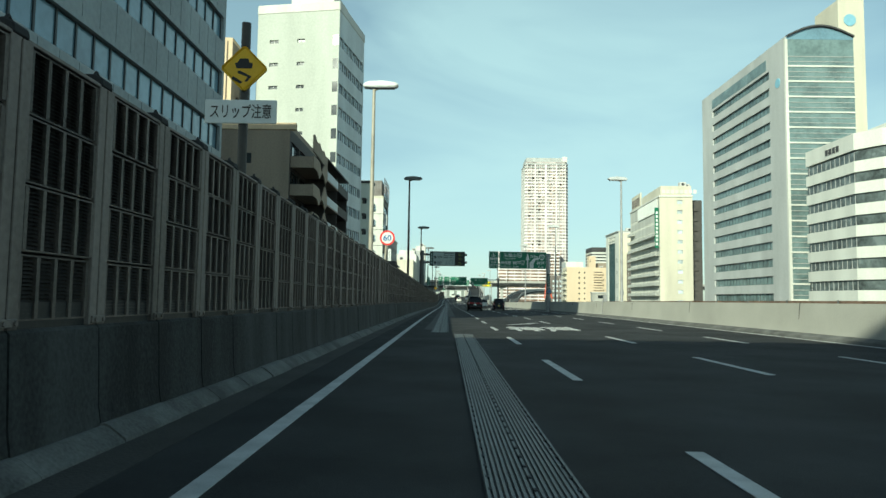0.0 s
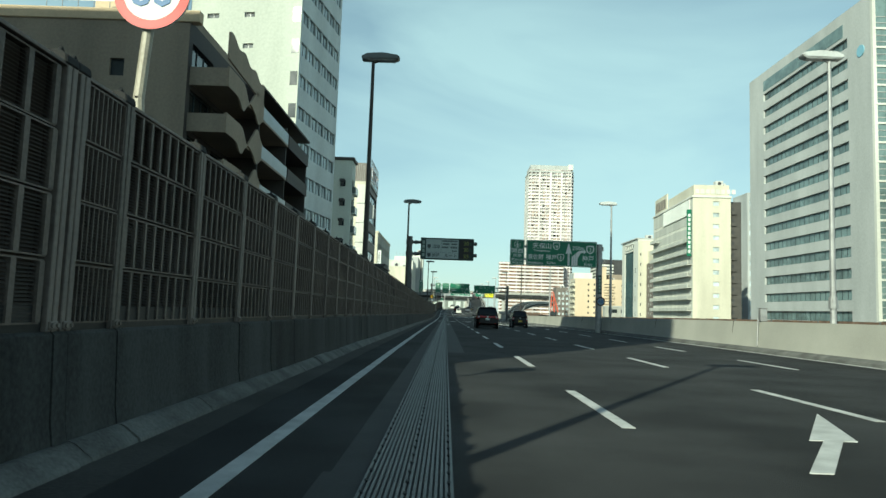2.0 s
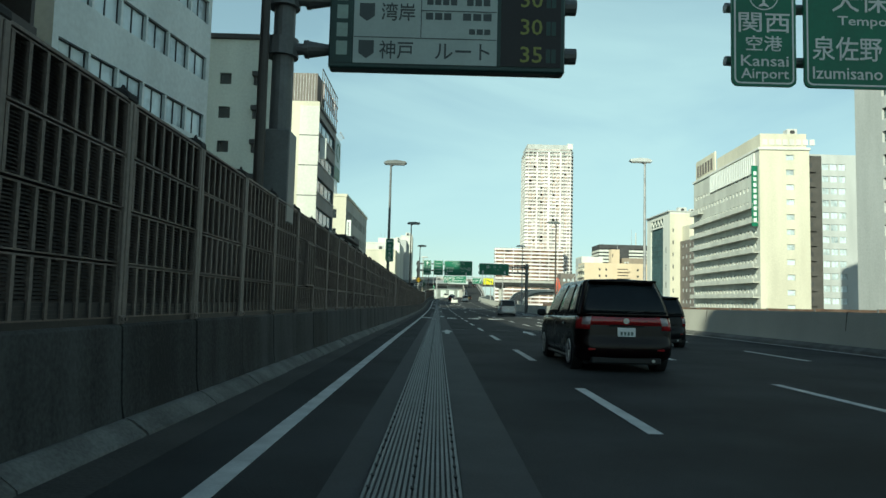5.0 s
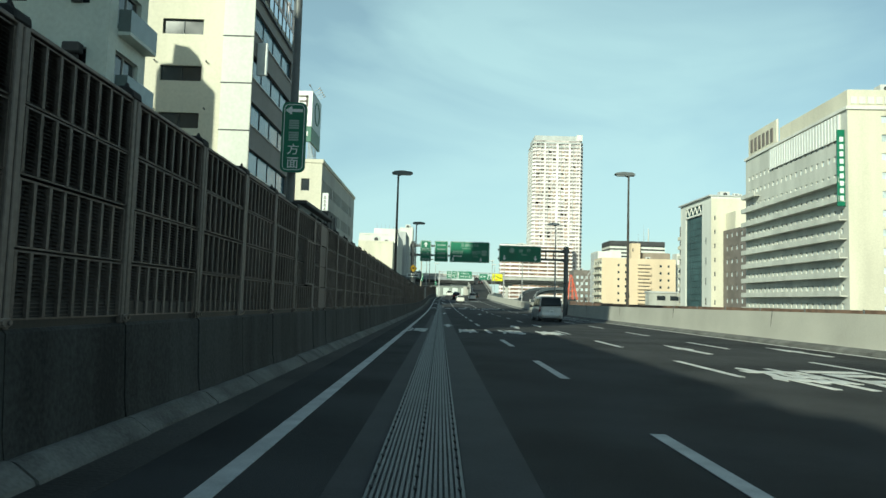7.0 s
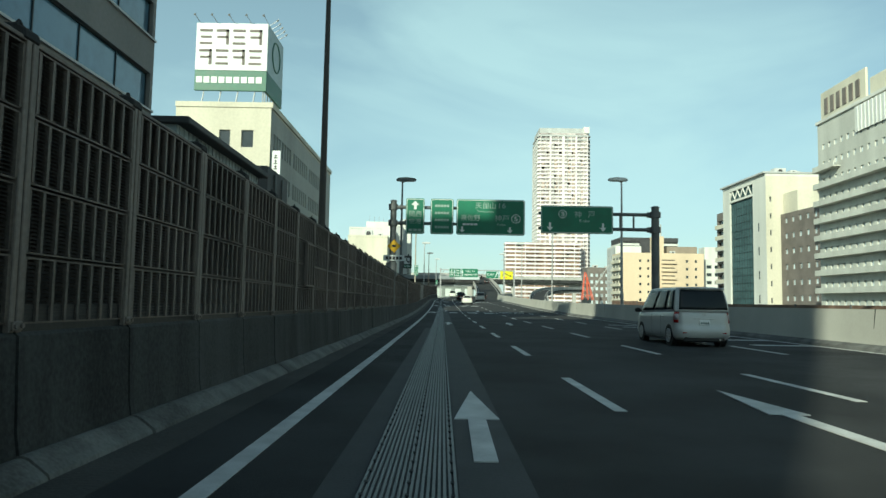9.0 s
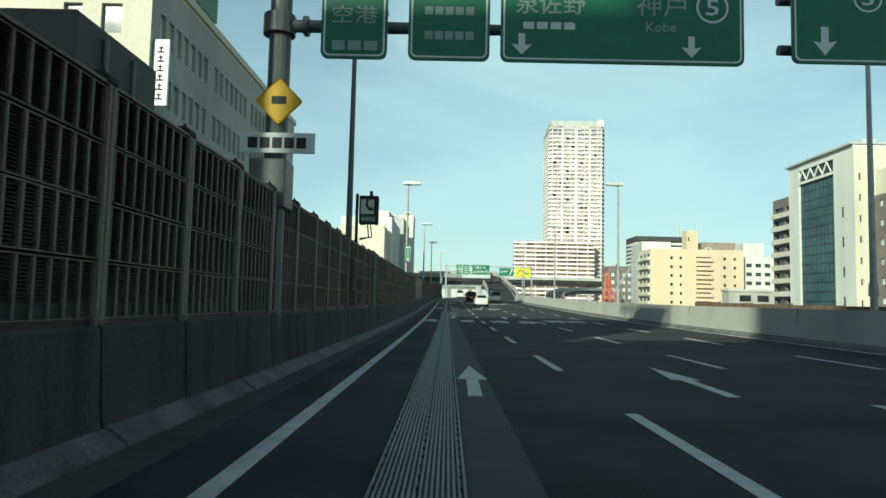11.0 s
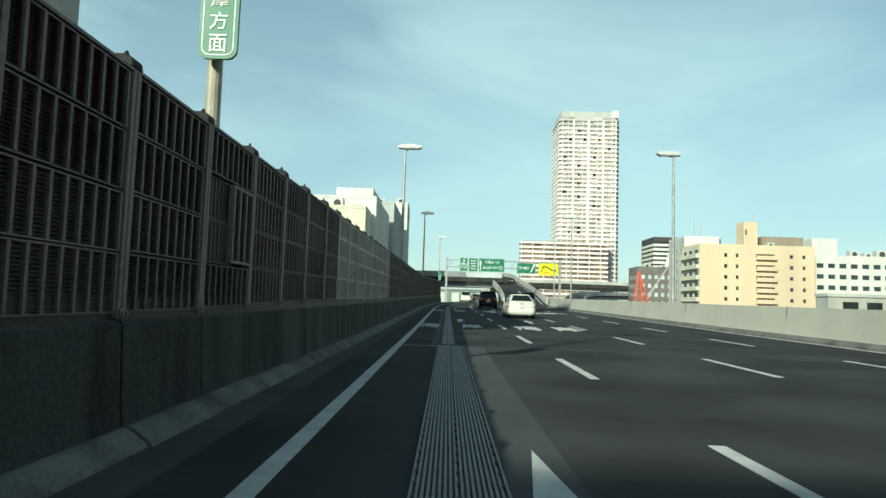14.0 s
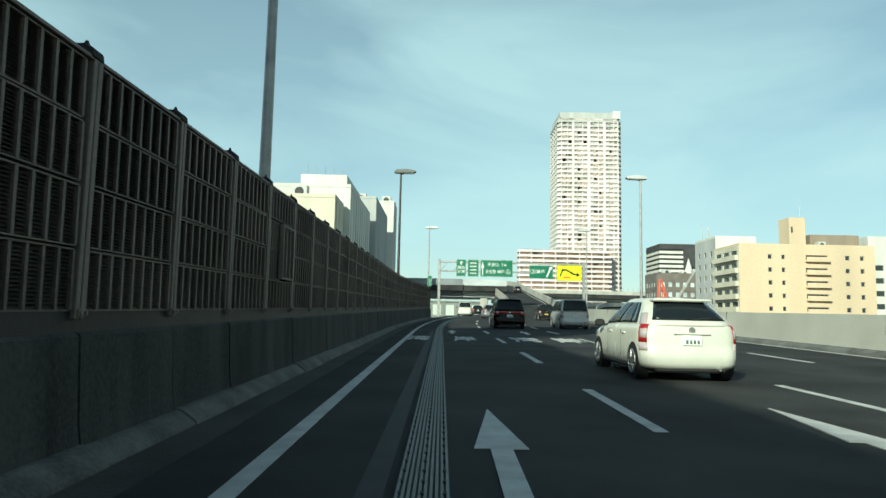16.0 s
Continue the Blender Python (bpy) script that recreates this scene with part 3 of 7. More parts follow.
def post(parent, x, y, top, r=0.2, arms=(), tone=None):
    """A gantry post with a cap, two flanged collars and arms that reach to x values."""
    tone = tone or GREY_STEEL
    part("post", tb((x, y, -0.8), (x, y, top), r, r * 0.9, 16), tone, parent)
    part("cap", tb((x, y, top), (x, y, top + 0.07), r * 1.1, r * 0.7, 16), tone, parent)
    for z, xe in arms:
        part("collar", tb((x - 0.02, y, z - 0.17), (x - 0.02, y, z + 0.17), r * 1.35, None, 14), tone, parent)
        part("arm", tb((x, y, z), (xe, y, z), 0.11, 0.09, 12), tone, parent)
        for f in (0.12, 0.16):
            c = x + (xe - x) / max(abs(xe - x), 0.1) * (0.3 + f)
            part("flange", tb((c - 0.02, y, z), (c + 0.02, y, z), 0.17, None, 14), tone, parent)


def vms_gantry():
    y = 83.0
    g = thing("message_sign", "overhead message sign with route times on a steel post", "road sign", Matrix.Translation((0, y, road_z(y))))
    post(g, -3.15, 0.0, 7.25, 0.22, ((6.85, 2.1), (5.9, 2.1)))
    for z in (6.85, 5.9):
        part("arm_end", tb((2.0, 0, z), (2.34, 0, z), 0.15, None, 12), GREY_STEEL, g)
        part("arm_cone", tb((-2.75, 0, z), (-2.35, 0, z), 0.17, 0.11, 12), GREY_STEEL, g)
    part("box", bx(-2.25, 2.08, -0.35, -0.05, 5.45, 7.22, bevel=0.03), SIGN_CASE, g, "dark green sign cabinet")
    b = part("route_panel", bx(0, 2.63, 0, 0.01, 0, 1.56), ROUTE_FACE, g, m=Matrix.Translation((-1.8, -0.365, 5.55)))
    for z in (0.78, 0.08):
        flat(b, [(0.1, z + 0.1), (0.24, z), (0.38, z + 0.1), (0.38, z + 0.34), (0.1, z + 0.34)], LETTER_GREY, "route_badge")
    words(b, "湾岸", 0.5, 0.8, 0.62, 0.34, LETTER_GREY)
    words(b, "神戸", 0.48, 0.08, 0.62, 0.34, LETTER_GREY)
    words(b, "ルート", 1.5, 0.1, 1.0, 0.3, LETTER_GREY)
    bars(b, 1.3, 1.36, 1.25, 0.13, 9, LETTER_GREY)
    bars(b, 1.32, 1.12, 0.58, 0.13, 4, LETTER_GREY)
    bars(b, 2.05, 1.12, 0.46, 0.13, 3, LETTER_GREY)
    bars(b, 1.3, 0.84, 0.5, 0.13, 3, LETTER_GREY)
    bars(b, 1.98, 0.84, 0.56, 0.13, 3, LETTER_GREY)
    bars(b, 2.1, 0.58, 0.42, 0.1, 3, LETTER_GREY)
    for x0, x1, z0, z1 in ((0.01, 2.62, 0.475, 0.49), (1.225, 1.24, 0.49, 1.55), (1.24, 2.62, 1.0, 1.015)):
        flat(b, [(x0, z0), (x1, z0), (x1, z1), (x0, z1)], LETTER_GREY, "rule")
    side = part("time_panel", bx(0, 1.1, 0, 0.01, 0, 1.56), BLACK, g, m=Matrix.Translation((0.9, -0.365, 5.55)))
    for txt, z in (("30", 1.12), ("30", 0.6), ("35", 0.08)):
        words(side, txt, 0.36, z, 0.4, 0.3, LED)
        bars(side, 0.82, z, 0.2, 0.26, 2, SIGN_CASE)
    strip = part("name_strip", bx(0, 0.34, 0, 0.01, 0, 1.56), SIGN_CASE, g, m=Matrix.Translation((-2.18, -0.36, 5.55)))
    bars(strip, 0.07, 0.1, 0.2, 1.36, 4, SIGN_SHADED, True)
    part("lamp_box", bx(-3.35, -2.9, -0.3, 0.3, 2.6, 4.3, bevel=0.02), GREY_STEEL, g)


SIGN_CASE = mat("sign_case_green", (0.02, 0.05, 0.045), 0.5, vary=0.15, bump=0.0)
ROUTE_FACE = mat("route_panel_face", (0.36, 0.42, 0.4), 0.5, vary=0.06, bump=0.0)
LETTER_GREY = mat("dark_grey_lettering", (0.05, 0.065, 0.065), 0.5, vary=0.05, bump=0.0)
LED = glow("led_green", (0.12, 0.14, 0.03), 0.12)


def exit_sign():
    y = 82.6
    g = thing("direction_sign", "green overhead direction sign on a steel post beside the parapet", "road sign", Matrix.Translation((0, y, road_z(y))))
    post(g, 12.25, 0.0, 7.05, 0.27, ((6.75, 5.0), (5.75, 5.0)), GALV)
    a = board(g, 5.0, 6.15, 5.2, 7.28, -0.3)
    plane_badge(a, 0.575, 1.66, 0.27)
    words(a, "関西", 0.12, 0.98, 0.92, 0.36)
    words(a, "空港", 0.25, 0.64, 0.65, 0.28)
    words(a, "Kansai", 0.16, 0.36, 0.85, 0.2)
    words(a, "Airport", 0.16, 0.08, 0.85, 0.24)
    b = board(g, 6.3, 12.0, 5.2, 7.28, -0.3)
    words(b, "天保山", 0.5, 1.4, 1.5, 0.46)
    words(b, "Tempozan", 0.6, 1.1, 1.3, 0.22)
    shield(b, 2.42, 1.63, 0.29, "16")
    words(b, "泉佐野", 0.14, 0.5, 1.25, 0.44)
    words(b, "神戸", 1.6, 0.5, 0.85, 0.44)
    shield(b, 2.78, 0.72, 0.28, "5")
    words(b, "Izumisano", 0.14, 0.16, 1.25, 0.22)
    words(b, "Kobe", 1.7, 0.18, 0.65, 0.2)
    words(b, "250m", 3.72, 1.36, 0.95, 0.32)
    words(b, "神戸", 4.5, 0.48, 0.95, 0.46)
    words(b, "Kobe", 4.7, 0.14, 0.65, 0.22)
    shield(b, 5.15, 1.42, 0.33, "3", 0.7)
    up_arrow(b, 3.42, 0.1, 1.85, 0.5)
    flat(b, [(3.66, 0.1), (4.14, 0.1), (4.14, 0.7), (4.4, 1.12), (4.62, 1.18), (4.62, 1.05), (4.86, 1.27), (4.62, 1.48), (4.62, 1.36), (4.2, 1.28), (3.66, 0.8)], SIGN_WHITE, "arrow")
    for k in range(5):
        for xx in (3.42, 3.82, 3.98):
            flat(b, [(xx - 0.012, 0.2 + k * 0.18), (xx + 0.012, 0.2 + k * 0.18), (xx + 0.012, 0.3 + k * 0.18), (xx - 0.012, 0.3 + k * 0.18)], SIGN_GREEN, "lane_mark", y=-0.009)
    part("plate_bracket", bx(12.1, 12.5, -0.36, -0.2, 2.35, 2.7, bevel=0.03), GREY_STEEL, g)
    strip = part("name_strip", bx(-0.16, 0.16, -0.02, 0.0, 0, 1.5), SIGN_CASE, g, m=Matrix.Translation((12.25, -0.29, 3.1)))
    bars(strip, -0.08, 0.1, 0.16, 1.3, 5, SIGN_SHADED, True).location = (0, -0.02, 0)
    disc(g, 12.32, -0.4, 2.5, 0.36, "60", PLATE_SHADED, RING_SHADED)


def disc(parent, x, y, z, r, digits, face=None, edge=None):
    """A round speed limit plate: white, red ring, figures."""
    d = part("plate", tb((x, y - 0.01, z), (x, y + 0.01, z), r, None, 40), face or SIGN_WHITE, parent)
    bm = bmesh.new()
    n = 40
    va = [bm.verts.new((x + r * math.cos(2 * math.pi * k / n), y - 0.016, z + r * math.sin(2 * math.pi * k / n))) for k in range(n)]
    vb = [bm.verts.new((x + r * 0.76 * math.cos(2 * math.pi * k / n), y - 0.016, z + r * 0.76 * math.sin(2 * math.pi * k / n))) for k in range(n)]
    for k in range(n):
        bm.faces.new((va[k], va[(k + 1) % n], vb[(k + 1) % n], vb[k]))
    part("ring", bm, edge or SIGN_RED, d)
    put("figures", letters(digits, r * 1.1, r * 0.8, 0.004, 1.0, 0.02), SIGN_BLUE, d, m=Matrix.Translation((x - r * 0.55, y - 0.014, z - r * 0.4)) @ Matrix.Rotation(radians(90), 4, "X"))


def second_gantry():
    y = 167.6
    z = road_z(y)
    g = thing("direction_sign", "green overhead lane signs hung from a steel post", "road sign", Matrix.Translation((0, y, z)))
    post(g, -3.05, 0.0, 7.15, 0.2, ((6.8, 0.9), (5.85, 0.9)))
    a = board(g, -2.3, -1.2, 5.2, 7.3, -0.3)
    up_arrow(a, 0.55, 1.45, 0.5, 0.5)
    words(a, "関西", 0.18, 1.0, 0.75, 0.36, SIGN_SHADED)
    words(a, "空港", 0.18, 0.6, 0.75, 0.3, SIGN_SHADED)
    bars(a, 0.16, 0.14, 0.8, 0.16, 3, SIGN_SHADED)
    c = board(g, -0.85, 0.5, 5.2, 7.3, -0.3)
    for k in range(4):
        bars(c, 0.25, 0.35 + 0.42 * k, 0.85, 0.14, 5, SIGN_SHADED)
    b = board(g, 0.68, 4.7, 5.2, 7.3, -0.3)
    words(b, "天保山", 1.1, 1.55, 1.2, 0.38, SIGN_SHADED)
    words(b, "16", 2.5, 1.6, 0.4, 0.3, SIGN_SHADED)
    words(b, "Tempozan", 1.2, 1.3, 1.0, 0.16, SIGN_SHADED)
    words(b, "泉佐野", 0.25, 0.82, 1.15, 0.38, SIGN_SHADED)
    words(b, "神戸", 2.25, 0.82, 0.85, 0.38, SIGN_SHADED)
    words(b, "Kobe", 2.4, 0.55, 0.5, 0.16, SIGN_SHADED)
    ring_badge(b, 3.5, 0.98, 0.27, "5")
    bars(b, 0.35, 0.56, 0.9, 0.12, 4)
    up_arrow(b, 0.35, 0.12, 0.36, 0.34, down=True)
    up_arrow(b, 3.15, 0.12, 0.36, 0.34, down=True)
    warn = part("warning_plate", bx(-0.28, 0.28, -0.01, 0.01, -0.28, 0.28, bevel=0.03, m=Matrix.Rotation(radians(45), 4, "Y")), SIGN_YELLOW, g, m=Matrix.Translation((-2.95, -0.3, 4.45)))
    flat(warn, [(-0.12, -0.05), (0.12, -0.05), (0.12, 0.08), (-0.12, 0.08)], BLACK, y=-0.014)
    nm = part("name_plate", bx(-0.62, 0.62, -0.02, 0.02, -0.17, 0.17, bevel=0.01), SIGN_WHITE, g, m=Matrix.Translation((-2.95, -0.3, 3.75)))
    bars(nm, -0.5, -0.09, 1.0, 0.18, 5, BLACK).location = (0, -0.02, 0)
    part("cabinet", bx(-3.4, -2.8, -0.3, 0.3, 2.7, 3.5, bevel=0.02), GREY_STEEL, g)
    g2 = thing("direction_sign", "green overhead exit lane sign on a steel cantilever post", "road sign", Matrix.Translation((0, 168.0, z)))
    post(g2, 12.6, 0.0, 7.1, 0.25, ((6.65, 5.6), (5.75, 5.6)))
    for xx in (10.5, 11.3):
        part("strut", tb((xx, 0, 5.75), (xx, 0, 6.65), 0.06, None, 8), GREY_STEEL, g2)
    d = board(g2, 5.7, 10.0, 5.42, 7.08, -0.3)
    ring_badge(d, 1.3, 1.16, 0.25, "3")
    words(d, "神", 2.0, 0.95, 0.42, 0.4, SIGN_SHADED)
    words(d, "戸", 2.8, 0.95, 0.42, 0.4, SIGN_SHADED)
    words(d, "Kobe", 2.3, 0.68, 0.6, 0.18, SIGN_SHADED)
    up_arrow(d, 0.55, 0.14, 0.5, 0.4, down=True)
    up_arrow(d, 3.7, 0.14, 0.5, 0.4, down=True)


def third_gantry():
    y = 333.0
    z = road_z(y)
    g = thing("sign_gantry", "galvanised portal frame carrying green and yellow signs over the split", "road sign", Matrix.Translation((0, y, z)))
    for x in (-0.7, 21.6):
        part("post", bx(x - 0.2, x + 0.2, -0.2, 0.2, -1.5, 8.5, bevel=0.03), GALV, g)
    for zz in (8.1, 6.7):
        part("beam", bx(-0.7, 21.6, -0.12, 0.12, zz - 0.12, zz + 0.12, bevel=0.02), GALV, g)
    for k in range(11):
        part("brace", tb((-0.5 + 2.05 * k, 0, 6.8), (0.5 + 2.05 * k, 0, 8.0), 0.05, None, 6), GALV, g)
    a = board(g, 1.9, 3.4, 5.9, 8.5, -0.35)
    up_arrow(a, 0.75, 1.75, 0.6, 0.6)
    words(a, "関西", 0.2, 1.1, 1.1, 0.5)
    words(a, "空港", 0.2, 0.5, 1.1, 0.5)
    c = board(g, 3.65, 5.35, 5.9, 8.5, -0.35)
    for k in range(4):
        bars(c, 0.35, 0.4 + 0.52 * k, 1.0, 0.2, 4)
    b = board(g, 5.6, 10.6, 5.9, 8.5, -0.35)
    up_arrow(b, 0.35, 0.25, 2.1, 0.5)
    words(b, "天保山", 1.1, 1.6, 1.8, 0.6)
    words(b, "16", 3.3, 1.65, 0.7, 0.5)
    words(b, "泉佐野", 0.8, 0.5, 1.6, 0.6)
    words(b, "神戸", 2.6, 0.5, 1.1, 0.6)
    ring_badge(b, 4.3, 0.8, 0.4, "5")
    d = board(g, 13.1, 16.8, 5.75, 7.85, -0.35)
    ring_badge(d, 0.6, 1.1, 0.4, "3")
    words(d, "神戸", 1.1, 0.75, 1.3, 0.7)
    flat(d, [(2.6, 0.3), (2.85, 0.3), (3.35, 1.5), (3.5, 1.42), (3.55, 2.0), (3.0, 1.75), (3.15, 1.62)], SIGN_WHITE, "arrow")
    e = board(g, 17.35, 21.2, 5.5, 7.95, -0.35, SIGN_LEMON, BLACK)
    flat(e, [(0.45, 0.75), (0.62, 0.68), (0.95, 1.55), (1.4, 1.62), (2.0, 1.3), (2.6, 0.95), (3.05, 0.9), (2.98, 0.68), (3.55, 0.92), (3.15, 1.35), (3.1, 1.12), (2.7, 1.15), (2.1, 1.5), (1.45, 1.85), (0.82, 1.78)], BLACK, "arrow")
    bars(e, 1.0, 0.45, 1.1, 0.22, 3, SIGN_RED)


vms_gantry()
exit_sign()
second_gantry()
third_gantry()


def slip_sign():
    y = 10.6
    g = thing("warning_sign", "yellow diamond slippery road sign with a name plate on a post", "road sign", Matrix.Translation((-3.3, y, road_z(y))))
    part("post", tb((0, 0, -0.5), (0, 0, 5.6), 0.075, None, 12), DARK_STEEL, g)
    p = part("diamond", bx(-0.27, 0.27, -0.012, 0.012, -0.27, 0.27, bevel=0.04, m=Matrix.Rotation(radians(45), 4, "Y")), SIGN_YELLOW, g, m=Matrix.Translation((0.02, -0.1, 4.82)))
    flat(p, [(-0.12, 0.0), (0.12, 0.0), (0.14, 0.08), (0.08, 0.1), (0.06, 0.16), (-0.07, 0.16), (-0.1, 0.1), (-0.15, 0.08)], BLACK, y=-0.014)
    flat(p, [(-0.1, -0.04), (-0.06, -0.04), (0.12, -0.13), (0.05, -0.22), (0.01, -0.21), (0.06, -0.14), (-0.1, -0.08)], BLACK, y=-0.014)
    flat(p, [(-0.2, -0.17), (-0.05, -0.25), (-0.02, -0.22), (-0.17, -0.13)], BLACK, y=-0.014)
    n = part("name_plate", bx(0, 1.14, 0, 0.03, 0, 0.38, bevel=0.01), SIGN_WHITE, g, m=Matrix.Translation((-0.58, -0.12, 3.93)))
    words(n, "スリップ注意", 0.09, 0.08, 0.97, 0.23, DARK_STEEL)


def speed_sign():
    y = 34.6
    g = thing("speed_sign", "round white and red speed limit sign on a bent pipe", "road sign", Matrix.Translation((-3.12, y, road_z(y))))
    part("pipe", tb((-0.02, 0, 2.2), (-0.1, 0, 3.25), 0.055, None, 10), POLE_TAN, g)
    part("pole", tb((-0.1, 0, 3.23), (-0.02, 0, 4.5), 0.055, None, 10), POLE_TAN, g)
    disc(g, 0, -0.08, 4.32, 0.39, "60")


def green_plate(x, y, z0, z1, w, tone, arrow_left, body=""):
    g = thing("direction_plate", "tall narrow green direction plate strapped to a lamp post", "road sign", Matrix.Translation((x, y, road_z(y))), "green plates")
    b = board(g, -w / 2, w / 2, z0, z1, 0.0)
    h = z1 - z0
    if arrow_left:
        flat(b, [(0.06, h - 0.17), (0.2, h - 0.08), (0.2, h - 0.14), (w - 0.08, h - 0.14), (w - 0.08, h - 0.2), (0.2, h - 0.2), (0.2, h - 0.26)], SIGN_WHITE, "arrow")
    zz, hh = (0.62, h - 0.95) if h > 1.2 else (0.12, h - 0.45)
    for q, sign in enumerate(body):
        words(b, sign, w * 0.27, zz + hh * 0.5 * (1 - q) + 0.02, w * 0.46, min(0.22, hh * 0.5 - 0.05))
    for q in range(0 if body else 2):
        bars(b, w * 0.3, zz + hh * 0.5 * q + 0.02, w * 0.4, hh * 0.5 - 0.05, 4, SIGN_SHADED, True)
    if h > 1.2:
        words(b, "方", w * 0.27, 0.36, w * 0.46, 0.22)
        words(b, "面", w * 0.27, 0.08, w * 0.46, 0.22)
    for zz in (z0 + 0.2, z1 - 0.2):
        part("strap", bx(-0.14, 0.05, 0.05, 0.46, zz - 0.03, zz + 0.03), tone, g)


def phone_sign():
    y = 178.1
    g = thing("phone_sign", "dark cabinet sign with a white emergency telephone symbol", "road sign", Matrix.Translation((-3.1, y, road_z(y) - 0.06)))
    part("post", tb((0, 0, 2.3), (0, 0, 4.7), 0.05, None, 10), DARK_STEEL, g)
    part("cabinet", bx(0.08, 0.7, -0.12, 0.12, 3.72, 4.64, bevel=0.03), BLACK, g)
    part("roof_light", bx(0.4, 0.5, -0.04, 0.04, 4.62, 4.8, bevel=0.01), BLACK, g)
    f = part("white_face", bx(0, 0.5, 0, 0.01, 0, 0.55), SIGN_WHITE, g, m=Matrix.Translation((0.14, -0.135, 4.04)) @ Matrix.Scale(0.85, 4))
    flat(f, [(0.2, 0.52), (0.26, 0.58), (0.3, 0.5), (0.25, 0.44), (0.28, 0.3), (0.38, 0.22), (0.44, 0.26), (0.49, 0.17), (0.4, 0.1), (0.28, 0.16), (0.18, 0.3)], BLACK, "handset")
    d = part("green_face", bx(0, 0.58, 0, 0.01, 0, 0.26), SIGN_GREEN, g, m=Matrix.Translation((0.14, -0.135, 3.77)) @ Matrix.Scale(0.85, 4))
    words(d, "非常電話", 0.04, 0.05, 0.5, 0.15)
    for k in range(2):
        part("cable", tb((0.1, 0.02, 3.2 + 0.06 * k), (0.4 + 0.1 * k, 0.02, 3.3), 0.02, None, 8), BLACK, g)
        part("cable", tb((0.4 + 0.1 * k, 0.02, 3.3), (0.35 + 0.1 * k, 0.02, 3.74), 0.02, None, 8), BLACK, g)


slip_sign()
speed_sign()
green_plate(-3.22, 112.65, 3.76, 5.2, 0.5, GREY_STEEL, True)
green_plate(-3.22, 207.75, 3.98, 5.25, 0.47, GALV, True, "湾岸")
green_plate(-3.0 + bend(303) * 0.6, 304.7, 3.4, 4.6, 0.5, GALV, False)
phone_sign()

# ---- longitudinal joint and road lettering ----
def joint(x0, x1, y0, y1, ribs):
    t = thing("expansion_joint", "ribbed steel expansion joint set lengthwise in the lane", "expansion joint", kind="structure", group="expansion joints")
    slab(x0, x1, y0, y1, 0.006, "bed", JOINT_CONCRETE, t)
    w = (x1 - x0) / ribs
    for k in range(ribs):
        slab(x0 + w * (k + 0.22), x0 + w * (k + 0.78), y0, y1, 0.02 if k not in (0, ribs - 1) else 0.026, "rib", JOINT_STEEL, t, thick=0.02)
    step = 0.3
    bm = bmesh.new()
    for k in range(int((y1 - y0) / step)):
        y = y0 + k * step
        for xx in (x0 + 0.02, x1 - 0.05, (x0 + x1) / 2 - 0.015):
            box(bm, xx, xx + 0.025, y, y + 0.05, road_z(y) + 0.01, road_z(y) + 0.028)
    tagged(part("bolts", bm, JOINT_CONCRETE, t), kind="stuff")


joint(0.25, 0.88, -20, 23.5, 17)
joint(-0.58, 0.06, 24.6, 217, 18)
joint(-0.5, -0.14, 217.4, 300, 10)
for x0, x1, y0, y1 in ((-0.84, -0.585, 27, 160), (0.065, 0.56, 48, 217), (-0.9, -0.2, 27.5, 33), (-0.75, -0.57, 217.4, 262)):
    tagged(slab(x0, x1, y0, y1, 0.004, "joint_margin", JOINT_CONCRETE), "paler mortar strip beside the joint", "road patch", kind="structure")
for y, x0, x1 in ((103.0, 0.5, 12.4), (201.05, 0.9, 12.4), (216.75, -1.45, -0.55)):
    tagged(slab(x0, x1, y, y + 0.2, 0.007, "cross_joint", JOINT_STEEL), "steel joint plate across the lanes", "expansion joint", kind="structure")
    bm = bmesh.new()
    for k in range(int((x1 - x0) / 0.12)):
        poly(bm, [(x0 + 0.12 * k, y + 0.06), (x0 + 0.12 * k + 0.06, y + 0.06), (x0 + 0.12 * k + 0.09, y + 0.1), (x0 + 0.12 * k + 0.03, y + 0.1)], road_z(y) + 0.008, road_z(y) + 0.012)
    tagged(part("joint_fingers", bm, SEALANT), "dark fingers of the cross joint", "expansion joint", kind="stuff")

road_word("神戸", 2.6, 5.6, 26.9, 31.2)
for y, left in ((126.95, 0.65), (195.05, 0.65), (226.9, 0.25), (253.4, 0.25)):
    for k, (body, x) in enumerate((("湾", -1.5), ("岸", left), ("湾", 2.48), ("岸", 4.15))):
        road_word(body, x, x + (0.86 if k < 2 else 1.1), y + 0.06 * k, y + 3.5 + 0.08 * k)
for y in (133.0, 232.9, 98.0, 201.3, 165.3, 260.0):
    arrow(0.29, y, 0.47, 4.15, 2.25, 0.05)
    arrow(3.85, y + 0.5, 0.47, 4.25, 2.2, 0.1)
arrow(3.02, 33.5, 0.5, 3.65, 2.1, 1.95)
arrow(7.4, 106.5)
arrow(7.4, 118.0)
arrow(11.0, 118.4)
road_word("神戸", 6.0, 8.7, 110.0, 113.8)
road_word("神戸", 9.6, 12.2, 110.2, 114.0)
road_word("神戸", 6.0, 8.7, 197.6, 201.2)
road_word("神戸", 6.0, 8.7, 253.8, 257.4)
for k in range(7):
    tagged(slab(10.2, 12.2, 150 + k * 3.2, 150.5 + k * 3.2, 0.009, "hatch_bar", LANE_PAINT), "white hatched marking by the outer edge", "road marking", "hatch bars", "structure")
tagged(slab(12.25, 12.4, -60, 288, 0.008, "lane_line", LANE_PAINT), "worn white solid outer edge line", "road marking", kind="structure")

